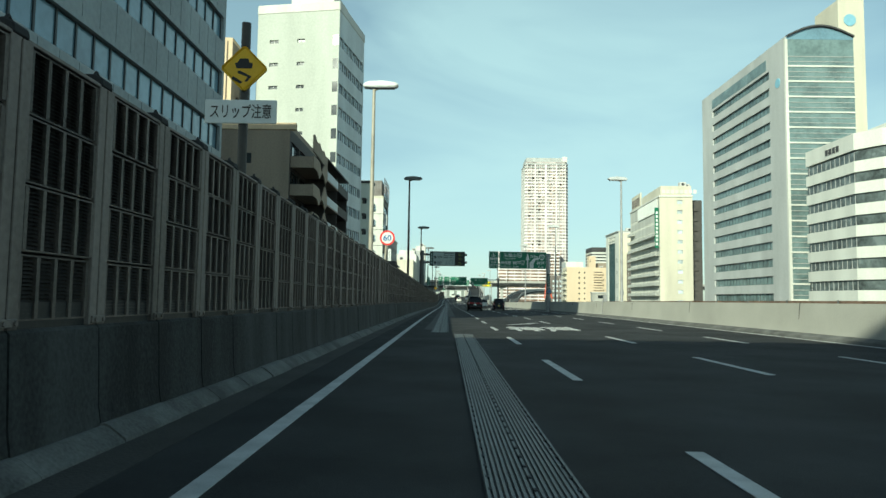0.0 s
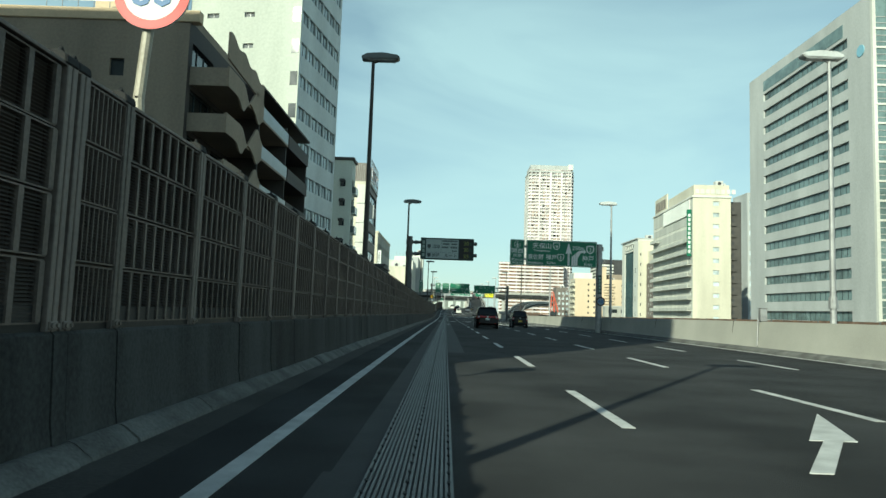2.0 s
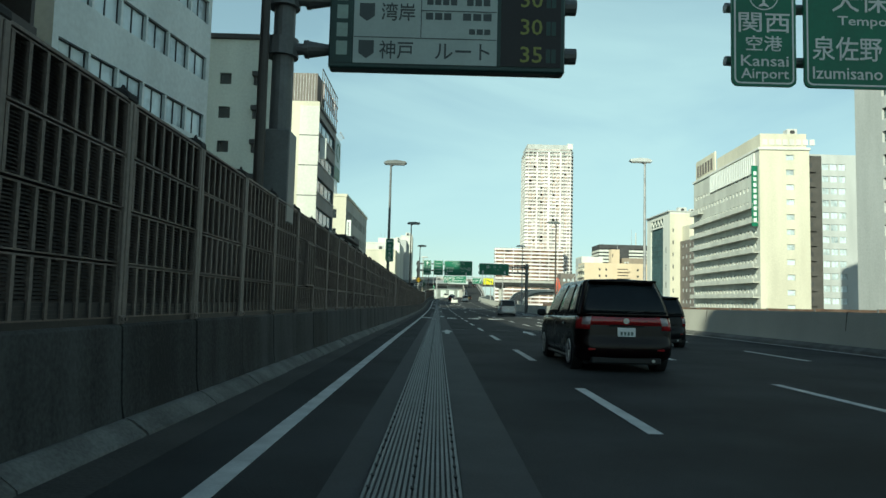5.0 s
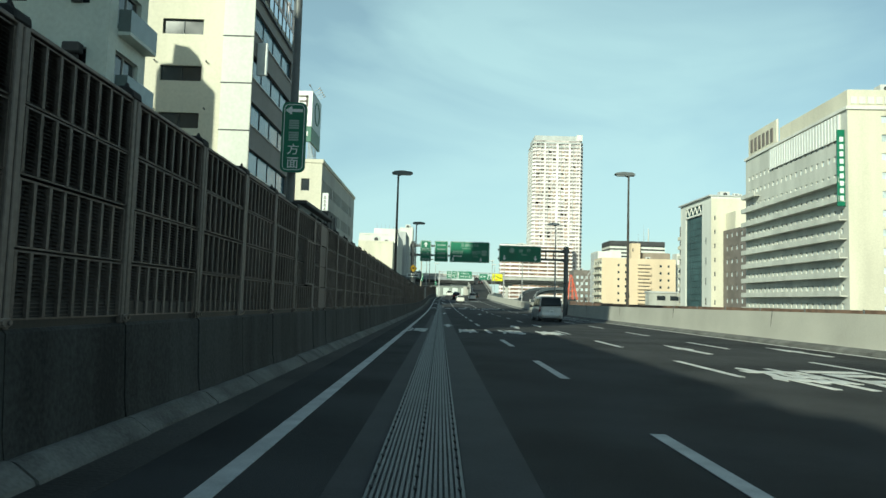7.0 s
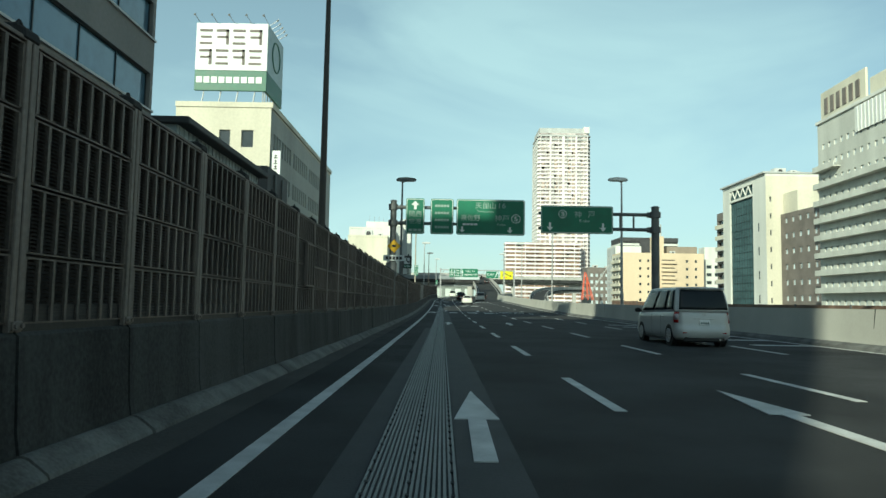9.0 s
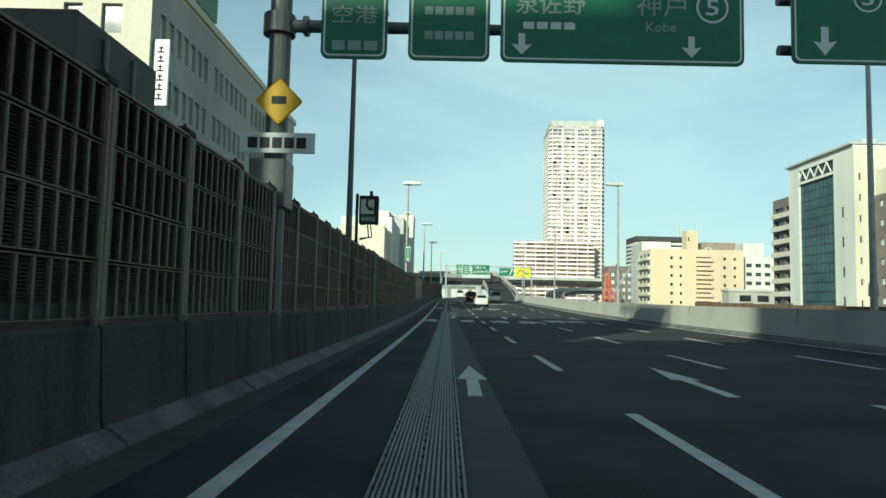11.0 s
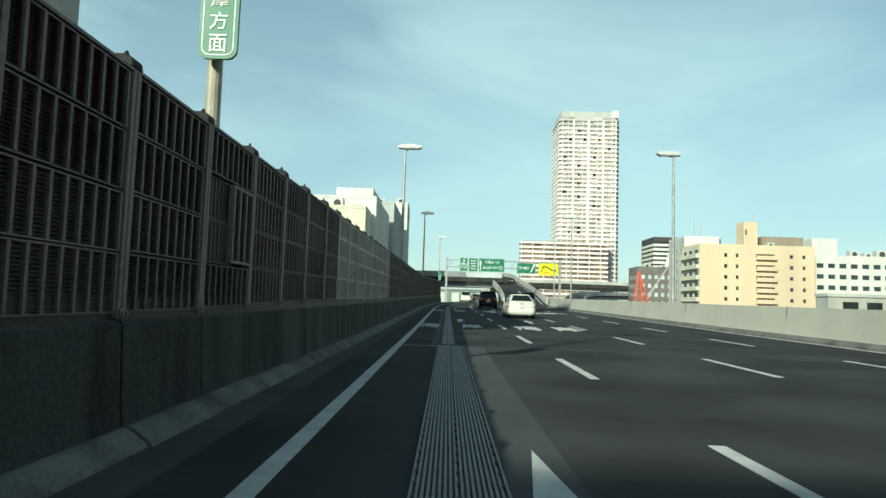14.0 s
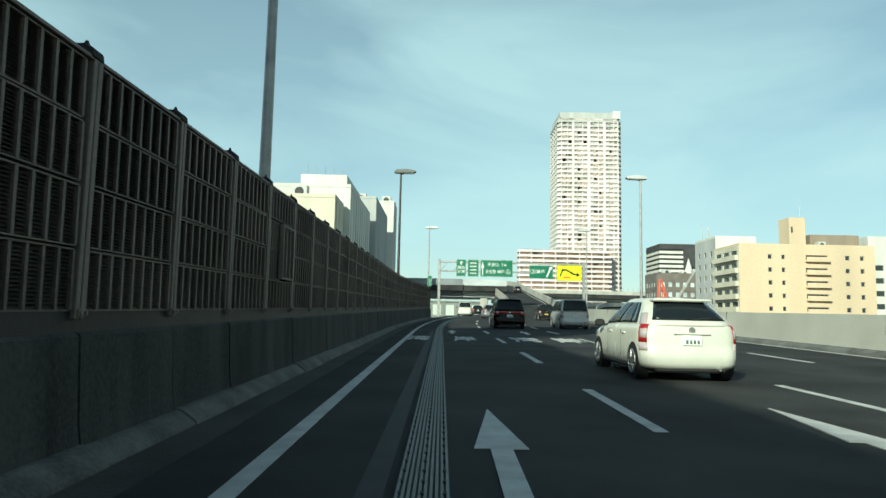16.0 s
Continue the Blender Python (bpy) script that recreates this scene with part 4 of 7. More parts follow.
# ---- buildings ----
GLASS_BLUE = mat("glass_blue", (0.12, 0.2, 0.25), 0.12, vary=0.25, scale=0.3, fine=2, bump=0.0, spec=0.9, each=0.25)
GLASS_DARK = mat("glass_dark", (0.022, 0.028, 0.032), 0.12, vary=0.3, scale=0.3, fine=2, bump=0.0, spec=0.8, each=0.25)
GLASS_PALE = mat("glass_pale", (0.42, 0.48, 0.5), 0.15, vary=0.35, scale=0.4, fine=2, bump=0.0, spec=0.8, each=0.4)
GLASS_TEAL = mat("glass_teal", (0.055, 0.095, 0.1), 0.55, vary=0.25, scale=0.2, fine=1, bump=0.0, spec=0.03, each=0.2)
FRAME_DARK = mat("window_frame_dark", (0.03, 0.04, 0.045), 0.5, 0.3, vary=0.1)
FRAME_PALE = mat("window_frame_pale", (0.410, 0.410, 0.394), 0.5, 0.2, vary=0.1)
W_WHITE = mat("wall_white", (0.590, 0.590, 0.541), 0.85, vary=0.1, scale=0.25, fine=4, streak=True)
W_CREAM = mat("wall_cream", (0.558, 0.525, 0.426), 0.85, vary=0.1, scale=0.25, fine=4, streak=True)
W_PEACH = mat("wall_peach", (0.590, 0.459, 0.312), 0.85, vary=0.1, scale=0.25, fine=4, streak=True)
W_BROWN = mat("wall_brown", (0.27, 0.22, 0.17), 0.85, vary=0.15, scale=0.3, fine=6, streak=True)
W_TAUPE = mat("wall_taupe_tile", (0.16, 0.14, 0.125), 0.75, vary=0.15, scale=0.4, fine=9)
W_GREY = mat("wall_grey", (0.42, 0.43, 0.42), 0.8, vary=0.12, scale=0.2, fine=4, streak=True)
W_BLUEGREY = mat("wall_bluegrey", (0.3, 0.335, 0.345), 0.7, vary=0.15, scale=0.25, fine=4, streak=True)
W_SAGE = mat("wall_sage", (0.52, 0.56, 0.52), 0.85, vary=0.12, scale=0.3, fine=5, streak=True)
W_TOWERFRONT = mat("wall_mint_white", (0.46, 0.48, 0.43), 0.85, vary=0.12, scale=0.2, fine=4, streak=True)
W_FLANK = mat("wall_pale_bluegrey", (0.6, 0.64, 0.64), 0.75, vary=0.12, scale=0.25, fine=4, streak=True)
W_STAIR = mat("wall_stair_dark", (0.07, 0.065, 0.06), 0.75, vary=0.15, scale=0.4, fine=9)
GLASS_RIBBON = mat("ribbon_glass", (0.07, 0.13, 0.18), 0.1, vary=0.3, scale=0.3, fine=2, bump=0.0, spec=0.9, each=0.2)
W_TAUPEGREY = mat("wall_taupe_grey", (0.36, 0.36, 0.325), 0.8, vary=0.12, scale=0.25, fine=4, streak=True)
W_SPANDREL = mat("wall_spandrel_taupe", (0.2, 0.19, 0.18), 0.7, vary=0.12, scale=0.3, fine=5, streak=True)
GLASS_OFFICE = mat("office_glass", (0.11, 0.155, 0.155), 0.25, vary=0.4, scale=0.25, fine=1.5, bump=0.0, spec=0.5, each=0.3)
W_DARK = mat("wall_dark", (0.05, 0.05, 0.052), 0.7, vary=0.15, scale=0.3, fine=5)
ROOFING = mat("roofing", (0.3, 0.3, 0.29), 0.9, vary=0.2, scale=0.4, fine=5)
AIRCON = mat("aircon_grey", (0.5, 0.5, 0.48), 0.6, vary=0.1)
G = -GROUND_Z
SIDE_L, SIDE_R = Matrix.Rotation(radians(90), 4, "Z"), Matrix.Rotation(radians(-90), 4, "Z")
window_meshes = {}


def window_mesh(w, h, glass, casing, cols, rows=1, proud=0.05, bar=0.06):
    """The shared meshes of one window size: its frame and its pane."""
    key = (round(w, 3), round(h, 3), glass.name, casing.name, cols, rows, proud, bar)
    if key not in window_meshes:
        bm = bx(0, w, 0.06 - proud, 0.11, 0, bar)
        box(bm, 0, w, 0.06 - proud, 0.11, h - bar, h)
        for k in range(cols + 1):
            x = (w - bar) * k / cols
            box(bm, x, x + bar, 0.06 - proud, 0.11, bar, h - bar)
        for k in range(1, rows):
            z = (h - bar) * k / rows
            box(bm, bar, w - bar, 0.06 - proud * 0.8, 0.105, z, z + bar)
        window_meshes[key] = (make_mesh("window", bm, casing), make_mesh("pane", bx(bar * 0.5, w - bar * 0.5, 0.062, 0.1, bar * 0.5, h - bar * 0.5), glass))
    return window_meshes[key]


def facade(parent, m, width, z0, z1, rows, cols, wall, glass, casing, panes=1, depth=0.28, prows=1, name="wall", skip=(), proud=0.05, bar=0.06):
    """A wall skin with real openings: bands and piers stand proud of the recessed windows."""
    bm = bmesh.new()
    zs = [z0] + [v for r in rows for v in r] + [z1]
    for a, b in zip(zs[0::2], zs[1::2]):
        if b - a > 0.01:
            box(bm, 0.004, width - 0.004, 0, depth, a, b)
    xs = [0.004] + [v for c in cols for v in c] + [width - 0.004]
    for r in rows:
        for a, b in zip(xs[0::2], xs[1::2]):
            if b - a > 0.01:
                box(bm, a, b, 0, depth, r[0], r[1])
    part(name, bm, wall, parent, m=m)
    for i, r in enumerate(rows):
        for j, c in enumerate(cols):
            if (i, j) in skip:
                continue
            fr, pane = window_mesh(c[1] - c[0], r[1] - r[0], glass, casing, panes, prows, proud, bar)
            w = put("window", fr, None, parent, m=m @ Matrix.Translation((c[0], depth - 0.115, r[0])))
            put("pane", pane, None, w)


def even(a, b, n, w):
    """n openings of width w spread between a and b."""
    s = (b - a) / n
    return [(a + s * (k + 0.5) - w / 2, a + s * (k + 0.5) + w / 2) for k in range(n)]


def floors(first, pitch, n, h):
    return [(first + G + pitch * k, first + G + pitch * k + h) for k in range(n)]


def core(parent, x0, x1, y0, y1, top, wall, d=0.28, faces="fs", left=True):
    """The body behind the skins, set back where a skin stands, with a roof and a parapet."""
    a, b = (x0, x1 - (d if "s" in faces else 0)) if left else (x0 + (d if "s" in faces else 0), x1)
    c = y0 + (d if "f" in faces else 0)
    part("body", bx(a, b, c, y1, 0, top + G - 0.05), wall, parent)
    bm = bmesh.new()
    for q in ((x0, x1, y0 + 0.002, y0 + 0.25), (x0, x1, y1 - 0.25, y1), (x0, x0 + 0.25, y0 + 0.25, y1 - 0.25), (x1 - 0.25, x1 - 0.002, y0 + 0.25, y1 - 0.25)):
        box(bm, *q, top + G, top + G + 0.55)
    part("roof_parapet", bm, wall, parent)
    part("roof", bx(x0 + 0.25, x1 - 0.25, y0 + 0.25, y1 - 0.25, top + G - 0.05, top + G + 0.05), ROOFING, parent)


def house(name, label, x, y, yaw=0.0, category="building"):
    return thing(name, label, category, Matrix.Translation((x, y, GROUND_Z)) @ Matrix.Rotation(radians(yaw), 4, "Z"))


def units(parent, spots, z):
    """Air-conditioning units on a roof."""
    for x, y, w, d, h in spots:
        u = part("rooftop_unit", bx(x, x + w, y, y + d, z + G + 0.05, z + G + 0.05 + h, bevel=0.04), AIRCON, parent)
        part("grille", tb((x + w / 2, y - 0.01, z + G + h * 0.55), (x + w / 2, y + 0.02, z + G + h * 0.55), h * 0.33, None, 14), W_DARK, u)


# -- left side --
def glass_office():
    t = house("office_building", "blue-grey office building with ribbon windows and pale spandrels", -14.2, 18.4)
    core(t, -8, 0, 0, 23.0, 33.2, W_BLUEGREY)
    facade(t, SIDE_L, 23.0, 0, 33.2 + G, floors(6.6, 3.45, 8, 1.55), [(0.2 + 1.32 * k, 0.2 + 1.32 * (k + 1)) for k in range(17)], W_BLUEGREY, GLASS_BLUE, FRAME_DARK, 1)
    facade(t, Matrix.Translation((-8, 0, 0)), 8, 0, 33.2 + G, floors(6.6, 3.45, 8, 1.55), [(0.4 + 1.4 * k, 0.4 + 1.4 * (k + 1)) for k in range(5)], W_BLUEGREY, GLASS_BLUE, FRAME_DARK, 1)
    for k in range(17):
        for z in floors(4.95, 3.45, 8, 1.6):
            part("cladding_rib", bx(-0.02, 0.02, 0.18 + 1.32 * k, 0.22 + 1.32 * k, z[0], z[1]), W_BLUEGREY, t)
    # added block hidden behind the front; it only casts shade on the road
    part("hidden_shade_block", bx(-40, -8, 0, 23.0, 0, 33 + G), W_BLUEGREY, t)
    part("end_pipe", tb((-0.15, 23.15, 0), (-0.15, 23.15, 33.2 + G), 0.06, None, 8), GALV, t)


def behind_camera():
    t = house("office_building", "plain grey office block beside the road behind the start", -14.2, -83.0)
    core(t, -30, 0, 0, 53, 27, W_GREY)
    facade(t, SIDE_L, 53, 0, 27 + G, floors(2.5, 3.6, 6, 1.6), even(1, 52, 20, 1.8), W_GREY, GLASS_DARK, FRAME_DARK, 1)
    facade(t, Matrix.Translation((-30, 0, 0)), 30, 0, 27 + G, [], [], W_GREY, GLASS_DARK, FRAME_DARK)


def balcony(parent, m, x0, x1, z, deep=1.2, rail=None, wall=None, h=1.05):
    """A balcony on a facade: slab and upstand, open above. x along the facade, outward is -y."""
    b = part("balcony", bx(x0, x1, -deep, 0.28, z + G - 0.16, z + G), wall or W_GREY, parent, m=m)
    part("upstand", bx(x0, x1, -deep, -deep + 0.1, z + G, z + G + h), rail or W_GREY, b)
    for xx in (x0, x1 - 0.1):
        part("side", bx(xx, xx + 0.1, -deep + 0.1, 0.0, z + G, z + G + h), rail or W_GREY, b)
    return b


# dark brown of walls and rails, deepened to hold the shade of the recesses
W_RECESS = mat("wall_recess_shade_brown", (0.05, 0.043, 0.04), 0.7, vary=0.2, scale=0.4, fine=8)
W_TAN = mat("wall_tan", (0.3, 0.24, 0.18), 0.85, vary=0.15, scale=0.4, fine=6, streak=True)


def brown_flats():
    t = house("apartment_building", "brown apartment block with deep balconies and a peach roof edge", -16.3, 68.0)
    top, w, d = 18.3, 12.0, 25.5
    core(t, -w, 0, 0, d, top, W_BROWN)
    facade(t, Matrix.Translation((-w, 0, 0)), w, 0, top + G, floors(6.0, 2.9, 4, 1.1), [(1.2, 2.3), (7.2, 8.1)], W_BROWN, GLASS_DARK, FRAME_DARK, 1, skip={(0, 0), (1, 0), (2, 0), (0, 1), (1, 1), (2, 1)})
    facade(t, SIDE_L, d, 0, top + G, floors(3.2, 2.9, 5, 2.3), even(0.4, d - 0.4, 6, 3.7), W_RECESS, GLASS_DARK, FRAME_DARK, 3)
    for k in range(5):
        for j, (a, b) in enumerate(even(0.3, d - 0.3, 3, 8.0)):
            if j:
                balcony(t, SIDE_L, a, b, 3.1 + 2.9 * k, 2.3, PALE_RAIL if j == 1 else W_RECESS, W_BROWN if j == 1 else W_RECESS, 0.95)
                continue
            z = 3.1 + 2.9 * k + G
            bal = part("balcony", bx(a, b, -2.3, 0.28, z - 0.16, z), W_BROWN, t, m=SIDE_L)
            def lobe(q, mid, wide):
                return math.exp(-(((q / 32) - mid) / wide) ** 2)
            wave = [(a + (b - a) * q / 32, z + 0.95 - 0.95 * lobe(q, 0.56, 0.1) + 0.75 * lobe(q, 0.84, 0.09)) for q in range(33)]
            hem = [(a + (b - a) * q / 32, z - 0.3 - 0.6 * lobe(q, 0.4, 0.09) + 0.3 * lobe(q, 0.6, 0.1) - 0.5 * lobe(q, 0.86, 0.08)) for q in range(32, -1, -1)]
            part("front_upstand", bx(a - 0.02, a + 0.1, -2.3, 0.0, z - 0.3, z + 0.85), W_BROWN, bal)
            part("wavy_upstand", pl(hem + wave, -2.42, -2.3, axis="y"), W_TAN, bal, "tan upstand with a wavy top edge")
    for j in range(1, 4):
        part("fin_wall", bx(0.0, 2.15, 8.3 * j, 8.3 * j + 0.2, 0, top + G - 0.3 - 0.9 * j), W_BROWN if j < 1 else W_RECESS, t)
    part("roof_band", bx(-w - 0.05, 0.6, -0.12, 0.5, top + G - 0.1, top + G + 0.62, bevel=0.03), W_PEACH, t)
    part("balcony_roof", bx(-0.2, 2.3, 8.4, d, top + G - 1.3, top + G - 1.1, bevel=0.03), W_RECESS, t)
    crest = [(0.3 + 8.0 * q / 32, top + G - 0.5 - 0.9 * q / 32 + 0.16 * math.sin(q * 0.62)) for q in range(33)]
    part("wavy_crest", pl([(8.3, top + G - 2.6), (0.3, top + G - 2.2)] + crest, -2.42, -2.3, axis="y"), W_TAN, t, "tan parapet with a wavy top", m=SIDE_L)
    part("roof_rail", bx(-9.5, -4.5, 0.8, 0.84, top + G + 1.45, top + G + 1.5), GALV, t)
    for k in range(6):
        part("rail_post", tb((-9.5 + k, 0.82, top + G + 0.5), (-9.5 + k, 0.82, top + G + 1.5), 0.025, None, 6), GALV, t)
    hut = part("stair_hut", bx(-5.6, -3.5, 2.2, 4.4, top + G, top + G + 1.9, bevel=0.04), W_BROWN, t)
    for k in range(3):
        part("vent", bx(-5.3 + 0.6 * k, -5.0 + 0.6 * k, 2.17, 2.2, top + G + 0.6, top + G + 1.4), W_DARK, hut)
    units(t, ((-2.9, 1.5, 1.6, 0.7, 0.9), (-1.1, 1.6, 0.7, 0.6, 0.8)), top + 0.1)


PALE_RAIL = mat("pale_balcony_panel", (0.3, 0.34, 0.36), 0.4, vary=0.12, scale=0.6, fine=8)


def peach_tower():
    t = house("apartment_building", "peach rendered tower with a dark side wall behind the flats", -31.9, 96.2)
    top = 38.3
    core(t, -6.0, 0, 0, 9.2, top, W_PEACH)
    facade(t, Matrix.Translation((-6.0, 0, 0)), 6.0, 0, top + G, [], [], W_PEACH, GLASS_DARK, FRAME_DARK)
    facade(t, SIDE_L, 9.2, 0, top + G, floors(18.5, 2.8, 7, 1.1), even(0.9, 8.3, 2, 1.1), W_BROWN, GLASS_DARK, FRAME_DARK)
    part("downpipe", tb((-0.74, -0.08, 10), (-0.74, -0.08, top + G), 0.08, None, 8), W_BROWN, t)
    bm = bmesh.new()
    for k in range(6):
        box(bm, -4.2, -3.6, -0.06, -0.003, 25.9 + G + k * 1.0, 26.6 + G + k * 1.0)
    part("wall_lettering", bm, W_BROWN, t, "column of raised characters")
    side = house("annex", "white rooftop annex beside the peach tower", -40.5, 98.1)
    part("body", bx(-2.95, 0, 0, 5.5, 0, 23.6 + G, bevel=0.23), W_WHITE, side)
    part("window", bx(-1.1, -0.28, -0.04, 0.0, 20.4 + G, 22.7 + G), GLASS_PALE, side)


def white_tower():
    t = house("office_building", "tall off-white office tower with paired windows on its grey flank", -16.7, 98.5, -9.0)
    top, w, d = 44.5, 13.0, 13.2
    core(t, -w, 0, 0, d, top, W_WHITE)
    rows = floors(3.3, 3.55, 11, 1.45)
    facade(t, Matrix.Translation((-w, 0, 0)), w, 0, top + G, [(r[0] + 0.7, r[0] + 1.25) for r in rows[5:]], [(2.0, 3.4), (6.4, 7.6)], W_TOWERFRONT, GLASS_DARK, FRAME_PALE, 2)
    for r in rows[4:]:
        part("corner_window", bx(-0.95, -0.12, -0.03, 0.05, r[0], r[1] + 0.1), GLASS_DARK, t)
    facade(t, SIDE_L, d, 0, top + G, rows, even(0.3, d - 0.3, 6, 1.95), W_FLANK, GLASS_PALE, FRAME_DARK, 2)
    part("crown", bx(-w - 0.1, 0.1, -0.1, d + 0.1, top + G - 0.4, top + G + 1.1, bevel=0.15), W_WHITE, t)
    part("penthouse", bx(-9, -2, 3, 10, top + G, top + G + 4.2, bevel=0.1), W_WHITE, t)
    for k in range(5):
        part("antenna", tb((-8 + 1.7 * k, 3.4, top + G), (-8 + 1.7 * k, 3.4, top + G + 4 + (k * 7 % 3)), 0.05, 0.02, 6), GALV, t)


def sage_flats():
    t = house("apartment_building", "sage green flats with rounded balcony ends and wall air vents", -14.7, 127.4)
    top, w, d = 22.6, 6.2, 3.6
    core(t, -w, 0, 0, d, top, W_SAGE)
    rows = floors(4.2, 2.95, 6, 1.0)
    facade(t, Matrix.Translation((-w, 0, 0)), w, 0, top + G, rows, [(1.6, 2.6), (4.5, 5.3)], W_SAGE, GLASS_DARK, FRAME_DARK, 1)
    facade(t, SIDE_L, d, 0, top + G, floors(3.4, 2.95, 6, 2.0), even(0.5, d - 0.5, 1, 2.2), W_SAGE, GLASS_DARK, FRAME_PALE, 2)
    for k in range(6):
        z = 3.3 + 2.95 * k
        balcony(t, SIDE_L, 0.8, 3.5, z, 0.55, GLASS_RAIL, W_SAGE, 1.0)
        v = part("vent_hood", bx(-1.75, -1.0, -0.45, 0.0, z + G + 1.55, z + G + 2.0, bevel=0.06), W_DARK, t)
        part("duct", bx(-1.6, -1.2, -0.2, 0.0, z + G + 0.9, z + G + 1.55), W_DARK, v)
    part("roof_edge", bx(-w - 0.1, 0.3, -0.25, d, top + G + 0.3, top + G + 0.75, bevel=0.05), W_DARK, t)


def service_tower():
    t = house("service_tower", "narrow sage service tower with a chamfered top", -31.3, 129.0)
    part("body", pl([(0.2, 0), (3.9, 0), (3.9, 25.2 + G), (2.9, 26.2 + G), (2.9, 27.1 + G), (2.5, 27.9 + G), (1.4, 28.1 + G), (1.3, 26.7 + G), (0.5, 26.6 + G), (0.2, 26.0 + G)], 0, 1.2, axis="y"), W_SAGE, t)
    part("door", bx(1.4, 2.4, -0.05, 0.0, 17.0 + G, 19.1 + G), W_DARK, t)


GLASS_RAIL = mat("smoked_balcony_glass", (0.1, 0.13, 0.13), 0.15, vary=0.1, bump=0.0, spec=0.8)


def white_shop():
    t = house("office_building", "white office with dark ribbon windows and a roof sign frame", -14.4, 147.5)
    top, w, d = 23.0, 14.0, 12.6
    core(t, -w, 0, 0, d, top, W_CREAM)
    rows = floors(5.6, 3.5, 5, 1.15)
    facade(t, Matrix.Translation((-w, 0, 0)), w, 0, top + G, rows, [(7.3, 10.3)], W_CREAM, GLASS_DARK, FRAME_DARK, 2)
    part("stone_pier", bx(-2.2, 0.06, -0.08, -0.003, 0, top + G, bevel=0.02), W_WHITE, t)
    for k in range(6):
        part("pier_joint", bx(-2.22, 0.07, -0.09, -0.081, 2 + 3.5 * k + G, 2.1 + 3.5 * k + G), W_DARK, t)
    side_rows = floors(2.6, 3.5, 6, 1.75)
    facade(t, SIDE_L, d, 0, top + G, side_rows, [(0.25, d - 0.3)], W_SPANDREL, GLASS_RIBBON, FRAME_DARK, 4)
    for r in side_rows:
        part("ledge", bx(0.0, 0.1, 0.1, d, r[0] - 0.12, r[0] - 0.02), FRAME_PALE, t)
    part("hanging_sign", bx(0.02, 0.8, 1.0, 1.25, 17.0 + G, 19.5 + G, bevel=0.06), SIGN_WHITE, t)
    for r in rows[1:4]:
        for x in (-7.1, -3.3):
            part("wall_light", tb((x, -0.02, r[1] + 0.25), (x, -0.22, r[1] + 0.3), 0.04, 0.07, 8), W_DARK, t)
    ph = part("plant_screen", bx(-9.0, -0.4, 0.4, 5.5, top + G + 0.6, top + G + 4.0), W_TAUPE, t)
    bm = bmesh.new()
    for k in range(26):
        box(bm, -9.0 + 0.33 * k, -8.95 + 0.33 * k, 0.36, 0.4, top + G + 0.6, top + G + 4.0)
    part("louvre_face", bm, GALV, ph)
    f = part("sign_frame", bx(0.1, 0.2, 0.3, d - 0.4, top + G - 0.2, top + G + 0.0), DARK_STEEL, t)
    bm = bmesh.new()
    for k in range(9):
        y = 0.4 + k * 1.4
        box(bm, 0.12, 0.2, y, y + 0.1, top + G, top + G + 4.6)
    for z in (1.5, 3.0, 4.5):
        box(bm, 0.12, 0.2, 0.4, d - 0.6, top + G + z, top + G + z + 0.1)
    part("lattice", bm, DARK_STEEL, f)
    for k in range(7):
        bm = bmesh.new()
        y = 0.9 + k * 1.6
        box(bm, 0.24, 0.32, y, y + 1.1, top + G + 1.2, top + G + 1.5)
        box(bm, 0.24, 0.32, y, y + 0.25, top + G + 1.5, top + G + 3.2)
        box(bm, 0.24, 0.32, y + 0.25, y + 1.1, top + G + 2.9, top + G + 3.2)
        part("sign_shape", bm, SIGN_PINK, f, "pale channel shape of a roof sign")


SIGN_PINK = mat("faded_sign_pink", (0.72, 0.62, 0.6), 0.6, vary=0.2)


def low_shed():
    t = house("warehouse", "low grey shed with a dark overhanging roof edge", -13.2, 160.3)
    part("body", bx(-12, 0, 0, 14.5, 0, 9.0 + G), W_BLUEGREY, t)
    part("eave", bx(-12.5, 0.7, -0.3, 14.9, 9.0 + G, 9.35 + G, bevel=0.05), W_DARK, t)
    bm = bmesh.new()
    for k in range(24):
        box(bm, 0.0, 0.05, 0.3 + k * 0.6, 0.34 + k * 0.6, 0, 9.0 + G)
    part("rib_face", bm, W_BLUEGREY, t)
    a = house("annex", "narrow dark service block beside the low shed", -14.0, 180.5)
    part("body", bx(-3.0, 0, 0, 6.8, 0, 11.0 + G, bevel=0.05), W_DARK, a)
    part("pipe", tb((0.1, 2.0, 0), (0.1, 2.0, 10.6 + G), 0.12, None, 8), GREY_STEEL, a)
    part("pipe", tb((0.1, 4.4, 0), (0.1, 4.4, 10.6 + G), 0.08, None, 8), GREY_STEEL, a)
    part("roof_tank", bx(-8, -5, 3, 6, 9.35 + G, 10.6 + G, bevel=0.1), W_WHITE, t)


